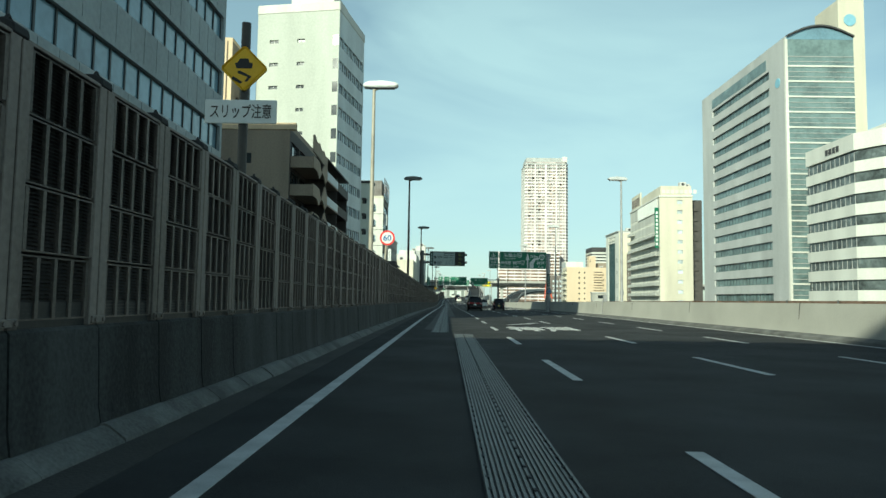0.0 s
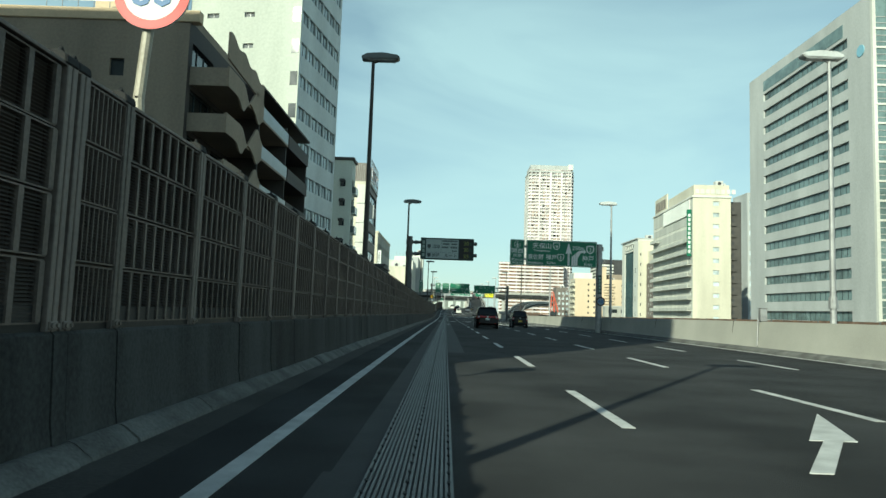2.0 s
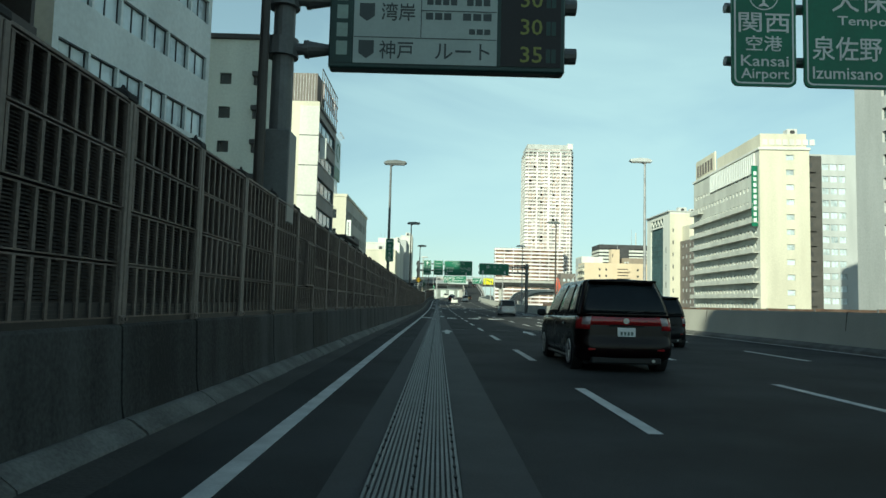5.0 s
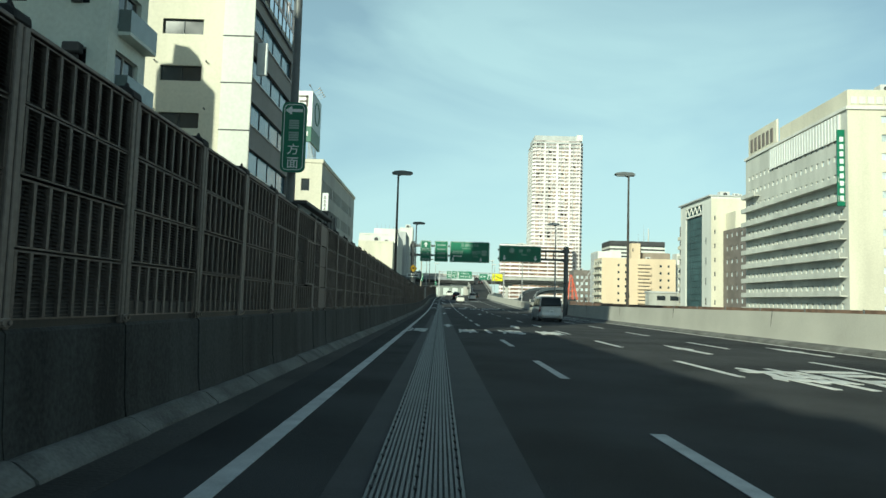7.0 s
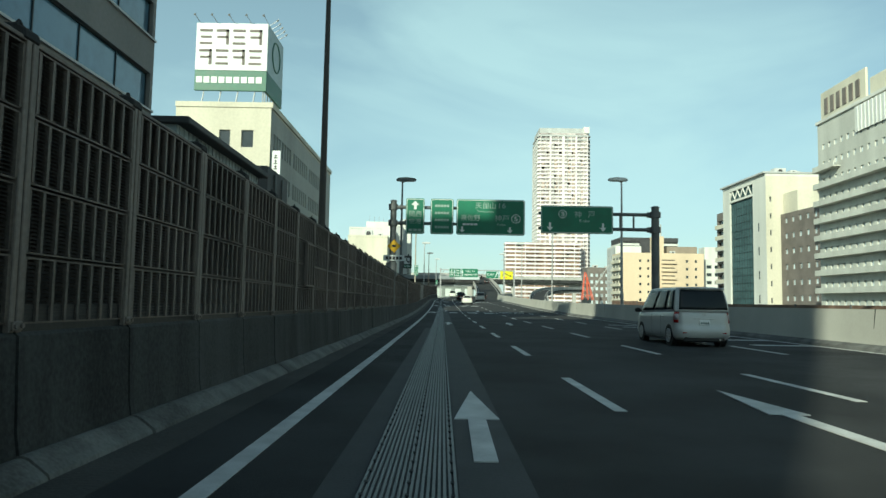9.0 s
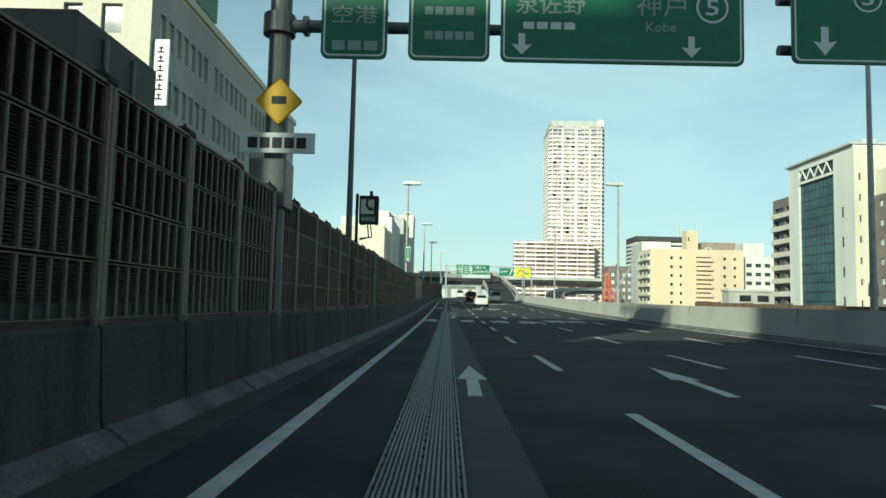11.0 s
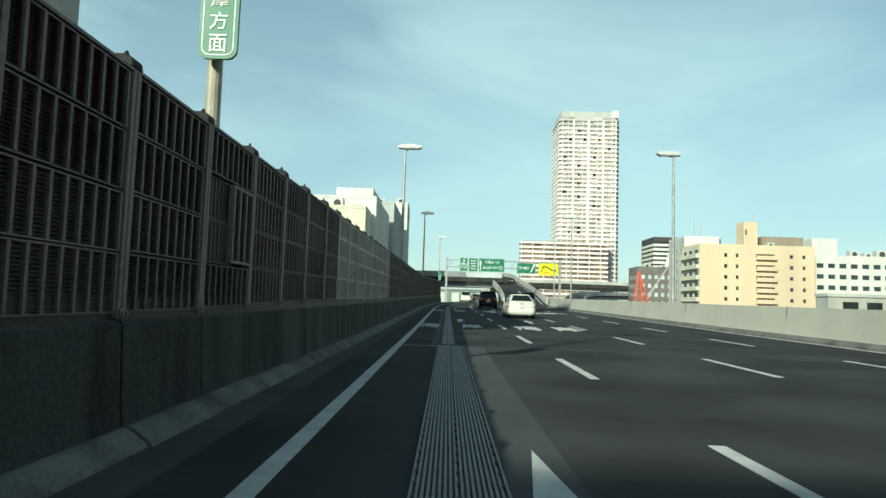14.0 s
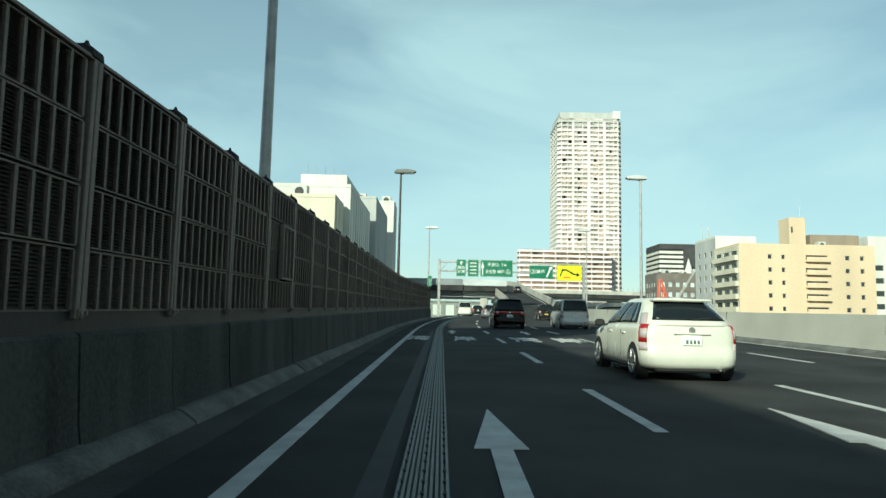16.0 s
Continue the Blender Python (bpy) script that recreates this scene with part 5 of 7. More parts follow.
def showroom():
    t = house("office_building", "cream four-storey office with grouped windows on a grey flank", -17.4, 193.8)
    top, w, d = 19.2, 9.5, 35.5
    core(t, -w, 0, 0, d, top, W_CREAM)
    rows = floors(4.6, 3.6, 4, 1.75)
    facade(t, Matrix.Translation((-w, 0, 0)), w, 0, top + G, rows, [(4.4, 5.5), (6.6, 7.8)], W_CREAM, GLASS_DARK, FRAME_PALE, 1)
    cols = [(1.2 + 1.18 * k + 0.9 * (k // 7), 1.2 + 1.18 * k + 0.9 * (k // 7) + 0.8) for k in range(24)]
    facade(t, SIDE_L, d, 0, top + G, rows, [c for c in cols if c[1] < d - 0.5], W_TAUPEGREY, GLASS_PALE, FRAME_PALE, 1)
    part("cornice", bx(-w - 0.05, 0.18, -0.1, d + 0.1, top + G + 0.2, top + G + 0.75, bevel=0.03), W_CREAM, t)
    v = part("vertical_sign", bx(0.06, 1.0, 0.3, 0.5, 11.3 + G, 15.2 + G, bevel=0.03), SIGN_WHITE, t, "white vertical sign projecting from the flank")
    bm = bmesh.new()
    for k in range(6):
        z = 11.65 + G + 0.55 * k
        box(bm, 0.32, 0.72, 0.285, 0.297, z, z + 0.09)
        box(bm, 0.4, 0.66, 0.285, 0.297, z + 0.24, z + 0.32)
        box(bm, 0.49, 0.57, 0.285, 0.297, z + 0.02, z + 0.4)
    part("writing", bm, W_DARK, v)
    b = thing("billboard", "rooftop billboard, white above and green below, on a steel frame", "billboard", Matrix.Translation((-22.45, 210.1, 2.3)) @ Matrix.Scale(1.12, 4))
    z0, z1, w = 21.3, 29.0, 8.0
    part("front_panel", bx(-w, 0, 0, 0.3, 23.6, z1, bevel=0.03), SIGN_WHITE, b)
    part("green_band", bx(-w, 0, 0, 0.3, z0, 23.58, bevel=0.03), BILL_GREEN, b)
    part("side_panel", bx(-0.3, 0.0, 0.32, 7.2, 23.6, z1), BILL_SIDE, b)
    part("side_band", bx(-0.3, 0.0, 0.32, 7.2, z0, 23.58), BILL_GREEN, b)
    for r in range(2):
        for k in range(4):
            x, z = -7.6 + 1.85 * k, 26.55 - 2.3 * r
            bm = bmesh.new()
            box(bm, x, x + 1.4, -0.05, -0.005, z + 1.45, z + 1.72)
            box(bm, x + 0.1, x + 1.3, -0.05, -0.005, z + 0.72, z + 0.96)
            if (k + r) % 2:
                box(bm, x + 1.1, x + 1.4, -0.05, -0.005, z, z + 1.72)
            else:
                box(bm, x, x + 1.4, -0.05, -0.005, z, z + 0.24)
            part("writing", bm, W_TAUPE, b)
    for k in range(9):
        part("writing", bx(-7.8 + 0.83 * k, -7.15 + 0.83 * k, -0.05, -0.005, 22.15, 22.85), SIGN_WHITE, b)
    tb2 = bmesh.new()
    for k in range(24):
        a0, a1 = 2 * math.pi * k / 24, 2 * math.pi * (k + 1) / 24
        tube(tb2, (0.02, 3.8 + 1.7 * math.cos(a0), 26.4 + 1.7 * math.sin(a0)), (0.02, 3.8 + 1.7 * math.cos(a1), 26.4 + 1.7 * math.sin(a1)), 0.1, None, 5)
    part("emblem", tb2, BILL_GREEN, b, "plain green ring on the side panel")
    for k in range(5):
        part("strut", tb((-8.0 + 1.9 * k, 0.3, 15.1), (-7.0 + 1.9 * k if k < 4 else -0.4, 0.3, 21.3), 0.07, None, 6), FRAME_PALE, b)
        part("strut", tb((-0.2, 0.4 + 1.15 * k, 15.1), (-0.2, 0.4 + 1.15 * k, 21.3), 0.07, None, 6), FRAME_PALE, b)
    for k in range(5):
        lamp = part("spotlight_arm", tb((-7.6 + 1.9 * k, 0, z1), (-7.9 + 1.9 * k, -0.9, z1 + 0.55), 0.035, None, 6), GALV, b)
        part("spotlight", tb((-7.9 + 1.9 * k, -1.0, z1 + 0.5), (-7.9 + 1.9 * k, -0.8, z1 + 0.7), 0.13, 0.07, 8), GALV, lamp)
    for k in range(5):
        lamp = part("spotlight_arm", tb((0, 0.5 + 1.05 * k, z1), (0.9, 0.5 + 1.05 * k, z1 + 0.55), 0.035, None, 6), GALV, b)
        part("spotlight", tb((0.8, 0.5 + 1.05 * k, z1 + 0.5), (1.0, 0.5 + 1.05 * k, z1 + 0.7), 0.13, 0.07, 8), GALV, lamp)


BILL_GREEN = mat("billboard_green", (0.04, 0.13, 0.085), 0.5, vary=0.1, bump=0.0)
BILL_SIDE = mat("billboard_side", (0.35, 0.42, 0.42), 0.5, vary=0.1, bump=0.0)


def far_left_blocks():
    """A cluster of pale plant buildings far down the left side."""
    specs = (("cream block with plain walls behind the barrier", -17.0, 331.9, 12.0, 9.0, 19.4, W_CREAM), ("pale concrete block with a penthouse far down the road", -16.0, 341.5, 14.0, 31.0, 22.9, W_WHITE),
             ("grey concrete slab block with vertical joints", -15.0, 375.0, 9.0, 30.0, 27.0, W_GREY), ("pale narrow tower beside the slab block", -13.8, 411.0, 6.0, 12.0, 32.4, W_WHITE))
    for label, x, y, w, d, top, wall in specs:
        t = house("plant_building", label, x, y)
        core(t, -w, 0, 0, d, top, wall, faces="")
        bm = bmesh.new()
        for k in range(int(d / 3.2)):
            box(bm, 0.0, 0.12, 1.2 + 3.2 * k, 1.5 + 3.2 * k, 0, top + G)
        part("rib_face", bm, wall, t)
        units(t, ((-w * 0.6, d * 0.2, 2.4, 2, 2.2), (-w * 0.3, d * 0.6, 1.6, 2, 1.6)), top)
    t = house("plant_building", "white penthouse block with aerials far off", -16.9, 343.2)
    part("body", bx(-8.0, 0, 0, 18, 23.4 + G, 25.4 + G, bevel=0.1), W_WHITE, t)
    for k in range(5):
        part("aerial", tb((-7 + 1.5 * k, 1, 25.3 + G), (-7 + 1.5 * k, 1, 27.6 + G - k * 0.3), 0.06, 0.03, 6), GALV, t)


# -- right side --
def side_fence():
    t = thing("fence", "rusty brown screen along a lower road beside the expressway", "fence", Matrix.Translation((23.0, 0, 0)), kind="structure")
    rail = mat("rusty_screen", (0.16, 0.1, 0.07), 0.8, vary=0.3, scale=1.5, fine=20)
    for k in range(40):
        y = -20 + 6.0 * k
        part("screen_panel", bx(0, 0.08, y + 0.05, y + 5.95, -1.6, 1.45 + road_z(y)), rail, t)
        part("screen_post", bx(-0.06, 0.0, y - 0.05, y + 0.05, -1.6, 1.5 + road_z(y)), GREY_STEEL, t)
    part("slab", bx(-6, 12, -40, 232, -2.4, -1.62), FLYOVER0, t)


FLYOVER0 = mat("lower_deck", (0.3, 0.3, 0.28), 0.9, vary=0.15, scale=0.4)
side_fence()


def vault_office():
    t = house("office_tower", "grey office tower with ribbon windows and a vaulted glass end", 68.4, 135.5)
    top, w, d = 55.2, 14.0, 45.0
    core(t, 0, w, 0, d, top, W_GREY, 0.5, left=False)
    m = Matrix.Translation((0, d, 0)) @ SIDE_R
    rows = floors(-9.5, 3.66, 17, 1.75)
    facade(t, m, d, 0, top + G, rows, [(6.8, d - 7.0)], W_GREY, GLASS_OFFICE, FRAME_DARK, 18, depth=0.5)
    top_row = part("clerestory", bx(0, 30, 0, 0.2, 0, 2.3), GLASS_OFFICE, t, m=m @ Matrix.Translation((6.8, -0.06, 51.4 + G)))
    front = [(1.0 + 1.06 * k, 1.0 + 1.06 * k + 0.9) for k in range(62)]
    bm = bx(0.5, w, 0.02, 0.25, 1.0, top + G)
    part("glass_end", bm, GLASS_OFFICE, t)
    for k in range(60):
        z = 2.0 + 1.06 * k
        if k % 3 == 0:
            part("floor_band", bx(0.3, w + 0.05, -0.14, 0.05, z, z + 0.34), W_WHITE, t, "white spandrel band across the glass")
        else:
            part("transom", bx(0.4, w, -0.05, 0.03, z, z + 0.12), FRAME_PALE, t)
    part("corner_pier", bx(-0.05, 0.5, -0.1, 0.5, 0, top + G), W_WHITE, t)
    arc = [(0.3 + (w - 0.3) * k / 16, top + G + 0.4 + 2.2 * math.sin(math.pi * k / 16)) for k in range(17)]
    part("vault", pl([(0.3, top + G)] + arc + [(w, top + G)], 0.0, d, axis="y"), GLASS_BLUE, t, "vaulted glass roof")
    rim = pl([(a, b + 0.05) for a, b in arc] + [(a, b + 0.4) for a, b in arc[::-1]], -0.5, d + 0.3, axis="y")
    part("roof_rim", rim, W_DARK, t)
    part("service_core", bx(w, w + 5.5, 5.0, 14.0, 0, 66 + G), W_CREAM, t)
    part("core_link", bx(w - 3.0, w, 14.1, 28, top + G, 62 + G), W_GREY, t)
    for x, y0, nrm in ((w + 2.4, 4.97, "y"),):
        e = part("emblem", tb((x, y0 - 0.1, 61.5 + G), (x, y0, 61.5 + G), 1.3, None, 24), EMBLEM_BLUE, t, "plain blue round emblem")
    part("emblem", tb((-0.12, 3.2, 47 + G), (0.0, 3.2, 47 + G), 1.0, None, 24), EMBLEM_BLUE, t)


EMBLEM_BLUE = mat("pale_emblem_blue", (0.22, 0.42, 0.52), 0.5, vary=0.05, bump=0.0)
BAND_GLASS = mat("band_glass", (0.1, 0.12, 0.12), 0.25, vary=0.4, scale=0.4, fine=2, bump=0.0, spec=0.4)


def banded_office():
    me_mull = make_mesh("mullion", bx(-0.05, 0.05, -0.05, 0.05, 0, 1.7), FRAME_PALE)
    t = house("office_building", "white office with dark window bands round a chamfered corner", 67.0, 106.0)
    top, d, w = 26.5, 20.0, 26.0
    c = 5.0
    plan = [(0, d), (0, c), (c * 0.45, c * 0.2), (c, 0), (w, 0), (w, d)]
    inner = [(0.35, d), (0.35, c + 0.1), (c * 0.45 + 0.25, c * 0.2 + 0.25), (c + 0.1, 0.35), (w, 0.35), (w, d)]
    part("body", pl(inner, 0, top + G), BAND_GLASS, t, "grey recessed window bands")
    for k in range(10):
        z = -9 + 3.55 * k
        part("spandrel", pl(plan, z + G, z + G + 1.85), W_WHITE, t)
    for k in range(11):
        z = -9 + 3.55 * k + 1.85 + G
        if k > 9:
            continue
        for q in range(11):
            put("mullion", me_mull, None, t, m=Matrix.Translation((0.34, c + 0.43 + 1.4 * q, z)))
        for q in range(14):
            put("mullion", me_mull, None, t, m=Matrix.Translation((c + 0.43 + 1.5 * q, 0.34, z)))
    part("attic", pl(plan, top + G + 0.2, top + G + 3.0), W_WHITE, t)
    part("penthouse", bx(8, 22, 3, 14, top + G + 3, top + G + 6, bevel=0.2), W_WHITE, t)
    bm = bmesh.new()
    for k in range(4):
        box(bm, -0.1, 0.0, 9.2 + 1.1 * k, 10.0 + 1.1 * k, top + G + 0.9, top + G + 1.9)
        box(bm, 9 + 1.3 * k, 9.9 + 1.3 * k, -0.1, 0.0, top + G + 0.9, top + G + 2.0)
    part("sign_lettering", bm, W_DARK, t, "dark bars of roof lettering")


W_HOTEL = mat("wall_hotel_stone", (0.5, 0.5, 0.45), 0.85, vary=0.12, scale=0.3, fine=5, streak=True)


def hotel():
    t = house("hotel", "grey-green hotel with balcony ledges and a bright yellow end wall", 64.6, 206.0, -3.2)
    top, w, d = 33.2, 9.9, 41.5
    core(t, 0, w, 0, d, top, W_CREAM, left=False)
    m = Matrix.Translation((0, d, 0)) @ SIDE_R
    rows = floors(-8.2, 3.05, 13, 0.95)
    facade(t, m, d, 0, top + G, rows, even(1.0, d - 1.0, 20, 0.8), W_HOTEL, GLASS_PALE, FRAME_PALE, 1)
    for k in range(12):
        z = -9.2 + 3.05 * k
        x1 = d - 0.6 if k != 11 else 7.5
        x0 = 0.4
        ledge = part("ledge", bx(x0, x1, -1.25, 0.0, z + G, z + G + 0.16), W_HOTEL, t, m=m)
        part("rail", bx(x0, x1, -1.25, -1.1, z + G + 0.16, z + G + 0.95), W_HOTEL, ledge)
    fr = floors(-8.6, 3.05, 14, 1.15)
    facade(t, Matrix.Identity(4), w, 0, top + G, fr, [(5.3, 6.9)], W_CREAM, GLASS_PALE, FRAME_PALE, 1)
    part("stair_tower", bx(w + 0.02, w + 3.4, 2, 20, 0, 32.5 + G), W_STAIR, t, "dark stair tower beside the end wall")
    for k in range(14):
        part("landing_opening", bx(w + 0.5, w + 1.5, 1.93, 2.0, 3.05 * k + 3.0, 3.05 * k + 4.3), W_DARK, t)
        part("landing_rail", bx(w + 0.1, w + 2.0, 1.6, 1.93, 3.05 * k + 2.4, 3.05 * k + 3.3), W_STAIR, t)
    part("attic", bx(0.6, w, 1.0, 26.0, top + G, top + G + 3.6, bevel=0.08), W_CREAM, t)
    part("eave", bx(-0.3, w + 0.2, -0.25, d + 0.2, top + G - 0.05, top + G + 0.5, bevel=0.04), W_WHITE, t)
    sl = part("louvre_board", bx(-0.25, -0.05, 2.0, 29.0, top + G - 4.4, top + G - 0.3), W_WHITE, t, "white ribbed screen under the roof")
    bm = bmesh.new()
    for k in range(26):
        box(bm, -0.34, -0.25, 2.2 + 1.03 * k, 2.5 + 1.03 * k, top + G - 4.4, top + G - 0.3)
    part("rib_face", bm, SIGN_WHITE, sl)
    rb = part("roof_board", bx(0.3, 0.7, 26.5, 40.8, top + G + 0.5, top + G + 5.6, bevel=0.1), W_CREAM, t)
    bm = bmesh.new()
    for k in range(6):
        box(bm, 0.15, 0.3, 28.2 + 2.0 * k, 29.3 + 2.0 * k, top + G + 1.4, top + G + 4.2)
    part("sign_lettering", bm, W_TAUPE, rb, "grey bars of roof lettering")
    bm = bmesh.new()
    for k in range(8):
        box(bm, 1.0 + 1.35 * k, 2.0 + 1.35 * k, 0.85, 1.0, top + G + 1.2, top + G + 2.4)
    part("sign_lettering", bm, W_WHITE, t)
    vs = part("banner_sign", bx(-1.3, -0.1, 0.6, 1.0, 17.5 + G, 30.0 + G, bevel=0.08), SIGN_GREEN, t, "tall green banner sign on the corner")
    for k in range(9):
        part("writing", bx(-1.0, -0.4, 0.55, 0.6, 18.4 + G + 1.2 * k, 19.2 + G + 1.2 * k), SIGN_WHITE, vs)
    units(t, ((7, 3, 2, 2, 1.5), (9.5, 8, 2, 2, 1.8)), top + 3.6)
    for k in range(3):
        part("aerial", tb((3 + 2 * k, 30, top + G), (3 + 2 * k, 30, top + G + 5), 0.06, 0.03, 6), GALV, t)
    n = house("office_building", "pale office block with a grid of windows behind the hotel", 104.0, 262.0)
    core(n, 0, 20, 0, 12, 45.0, W_GREY, left=False, faces="f")
    facade(n, Matrix.Identity(4), 20, 0, 45.0 + G, floors(-8, 3.5, 15, 1.8), even(0.4, 12.4, 5, 2.0), W_GREY, GLASS_PALE, FRAME_PALE, 2)


def glass_corner():
    t = house("office_building", "white-framed office with a tall teal glass wall", 68.5, 270.6)
    top, w, d = 28.4, 14.0, 22.0
    core(t, 0, w, 0, d, top, W_WHITE, 0.5, left=False)
    m = Matrix.Translation((0, d, 0)) @ SIDE_R
    facade(t, m, d, 0, top + G, [(2.0, 25.0 + G), (25.5 + G, 27.7 + G)], [(3.9, 15.9)], W_WHITE, GLASS_TEAL, FRAME_DARK, 9, depth=0.5, prows=1, bar=0.05)
    for k in range(20):
        part("transom", bx(3.9, 15.9, 0.3, 0.33, 3.0 + 1.75 * k, 3.06 + 1.75 * k), FRAME_DARK, t, m=m)
    facade(t, Matrix.Identity(4), w, 0, top + G, floors(-6, 3.6, 9, 1.2), [(0.8, 1.2)], W_CREAM, GLASS_DARK, FRAME_PALE, 1)
    part("roof_slab", bx(-0.6, w, -0.2, d + 0.3, top + G + 0.56, top + G + 0.95, bevel=0.05), W_GREY, t)
    for k in range(4):
        bm = tb((0.1, 7.0 + 2.8 * k, 25.6 + G), (0.1, 8.4 + 2.8 * k, 27.6 + G), 0.14, None, 6)
        tube(bm, (0.1, 8.4 + 2.8 * k, 27.6 + G), (0.1, 9.8 + 2.8 * k, 25.6 + G), 0.14, None, 6)
        part("truss", bm, W_WHITE, t)
    for k in range(5):
        part("slot_window", bx(-0.04, 0.0, 3.2, 3.6, -4 + 5.2 * k + G, -2.2 + 5.2 * k + G), GLASS_DARK, t)
    units(t, ((4, 4, 2.5, 2, 1.6), (7.5, 4, 1.4, 1.4, 1.2), (9, 5, 1.2, 1.4, 1.2)), top + 0.9)
    b = house("apartment_building", "taupe tiled block with a grid of small windows", 71.5, 250.6)
    core(b, 0, 11, 0, 19.8, 19.5, W_TAUPE, left=False)
    m = Matrix.Translation((0, 19.8, 0)) @ SIDE_R
    facade(b, m, 19.8, 0, 19.5 + G, floors(-8, 3.25, 9, 1.1), even(0.8, 17.6, 6, 1.0), W_TAUPE, GLASS_PALE, FRAME_PALE, 1)
    facade(b, Matrix.Identity(4), 11, 0, 19.5 + G, floors(-8, 3.25, 9, 1.1), even(1, 10, 3, 1.0), W_TAUPE, GLASS_PALE, FRAME_PALE, 1)
    part("step_wall", bx(0.6, 11, 14, 19.7, 19.5 + G, 24.5 + G), W_CREAM, b)
    for k in range(8):
        part("landing", bx(-0.9, 0.0, 0.6, 2.2, -7 + 3.25 * k + G, -6.8 + 3.25 * k + G), GALV, b)
    e = house("apartment_building", "brown concrete flats with stacked open stair landings", 76.5, 297.0)
    core(e, 0, 14, 0, 19, 25.5, W_TAUPE, 0.5, left=False)
    m = Matrix.Translation((0, 19, 0)) @ SIDE_R
    facade(e, m, 19, 0, 25.5 + G, floors(-8, 3.0, 11, 1.9), [(0.8, 5.0), (6.0, 10.2), (11.2, 15.4)], W_TAUPE, GLASS_DARK, FRAME_DARK, 1, depth=0.5)
    for k in range(11):
        part("parapet_panel", bx(-0.9, -0.75, 2.3, 18.3, -8.4 + 3.0 * k + G, -7.4 + 3.0 * k + G), W_CREAM, e)
        part("slab", bx(-0.9, 0.0, 2.3, 18.3, -8.55 + 3.0 * k + G, -8.4 + 3.0 * k + G), W_GREY, e)
    facade(e, Matrix.Identity(4), 14, 0, 25.5 + G, floors(-8, 3.0, 11, 1.2), even(1, 13, 4, 1.3), W_TAUPE, GLASS_PALE, FRAME_PALE, 1)


def peach_flats():
    t = house("apartment_building", "peach apartment block with a recessed balcony stack and water tower", 67.2, 382.0)
    top, w, d = 19.3, 31.0, 14.0
    core(t, 0, w, 0, d, top, W_PEACH_FAR, left=False)
    rows = floors(-10.2, 2.95, 10, 1.05)
    facade(t, Matrix.Identity(4), w, 0, top + G, rows, [(6.6, 7.5), (9.7, 10.5), (15.2, 20.2), (24.2, 25.2), (27.6, 28.5)], W_PEACH_FAR, GLASS_DARK, FRAME_PALE, 1)
    for k in range(10):
        z = -10.7 + 2.95 * k
        b = part("balcony", bx(15.0, 20.4, -0.9, 0.0, z + G, z + G + 0.15), W_PEACH_FAR, t)
        part("upstand", bx(15.0, 20.4, -0.9, -0.75, z + G + 0.15, z + G + 1.1), W_PEACH_FAR, b)
    m = Matrix.Translation((0, d, 0)) @ SIDE_R
    facade(t, m, d, 0, top + G, floors(-10.2, 2.95, 10, 1.9), even(0.6, d - 0.6, 3, 3.2), W_CREAM, GLASS_DARK, FRAME_DARK, 2)
    for k in range(10):
        balcony(t, m, 0.5, d - 0.5, -10.4 + 2.95 * k, 0.8, W_CREAM, W_CREAM, 1.0)
    part("water_tower", bx(13.2, 17.0, 3.0, 8.0, top + G, top + G + 7.2, bevel=0.05), W_PEACH_FAR, t)
    part("tower_slit", bx(13.6, 14.0, 2.94, 3.0, top + G + 3.6, top + G + 5.0), W_DARK, t)
    part("mast", tb((16.3, 4, top + G + 7), (16.3, 4, top + G + 11.5), 0.08, 0.03, 6), GALV, t)
    part("brown_penthouse", bx(18.6, 30.0, 4, 11, top + G, top + G + 3.4, bevel=0.05), W_BROWN, t)
    units(t, ((19, 1.5, 1.8, 1.4, 1.4),), top)
    # white neighbour
    n = house("apartment_building", "white flats with rows of dark windows", 99.2, 386.0)
    core(n, 0, 30, 0, 14, 17.5, W_WHITE, left=False)
    facade(n, Matrix.Identity(4), 30, 0, 17.5 + G, floors(-9.5, 3.0, 9, 1.3), even(1.0, 29, 9, 2.0), W_WHITE, GLASS_DARK, FRAME_PALE, 1)
    part("roof_room", bx(2, 9, 3, 9, 17.5 + G, 23 + G, bevel=0.05), W_WHITE, n)
    units(n, ((12, 2, 2.5, 2, 2.2), (16, 2, 2, 2, 1.6), (20, 3, 3, 2, 2.6)), 17.5)
    # white gable building beside it
    g = house("apartment_building", "white gabled block with narrow window stacks", 70.0, 402.0)
    core(g, 0, 10.5, 0, 14, 23.5, W_WHITE, left=False)
    facade(g, Matrix.Identity(4), 10.5, 0, 23.5 + G, floors(-9, 3.1, 10, 1.4), [(1.0, 1.8), (6.5, 7.3)], W_WHITE, GLASS_DARK, FRAME_PALE, 1)
    m = Matrix.Translation((0, 14, 0)) @ SIDE_R
    facade(g, m, 14, 0, 23.5 + G, floors(-9, 3.1, 10, 1.4), even(1, 13, 3, 1.4), W_GREY, GLASS_DARK, FRAME_PALE, 1)
    k2 = house("apartment_building", "grey-brown flats in shadow below the towers", 66.8, 440.0)
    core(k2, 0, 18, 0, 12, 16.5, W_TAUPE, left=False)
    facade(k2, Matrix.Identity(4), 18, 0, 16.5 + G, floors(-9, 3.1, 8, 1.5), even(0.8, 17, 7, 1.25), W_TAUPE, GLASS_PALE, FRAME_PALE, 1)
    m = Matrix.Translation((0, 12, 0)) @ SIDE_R
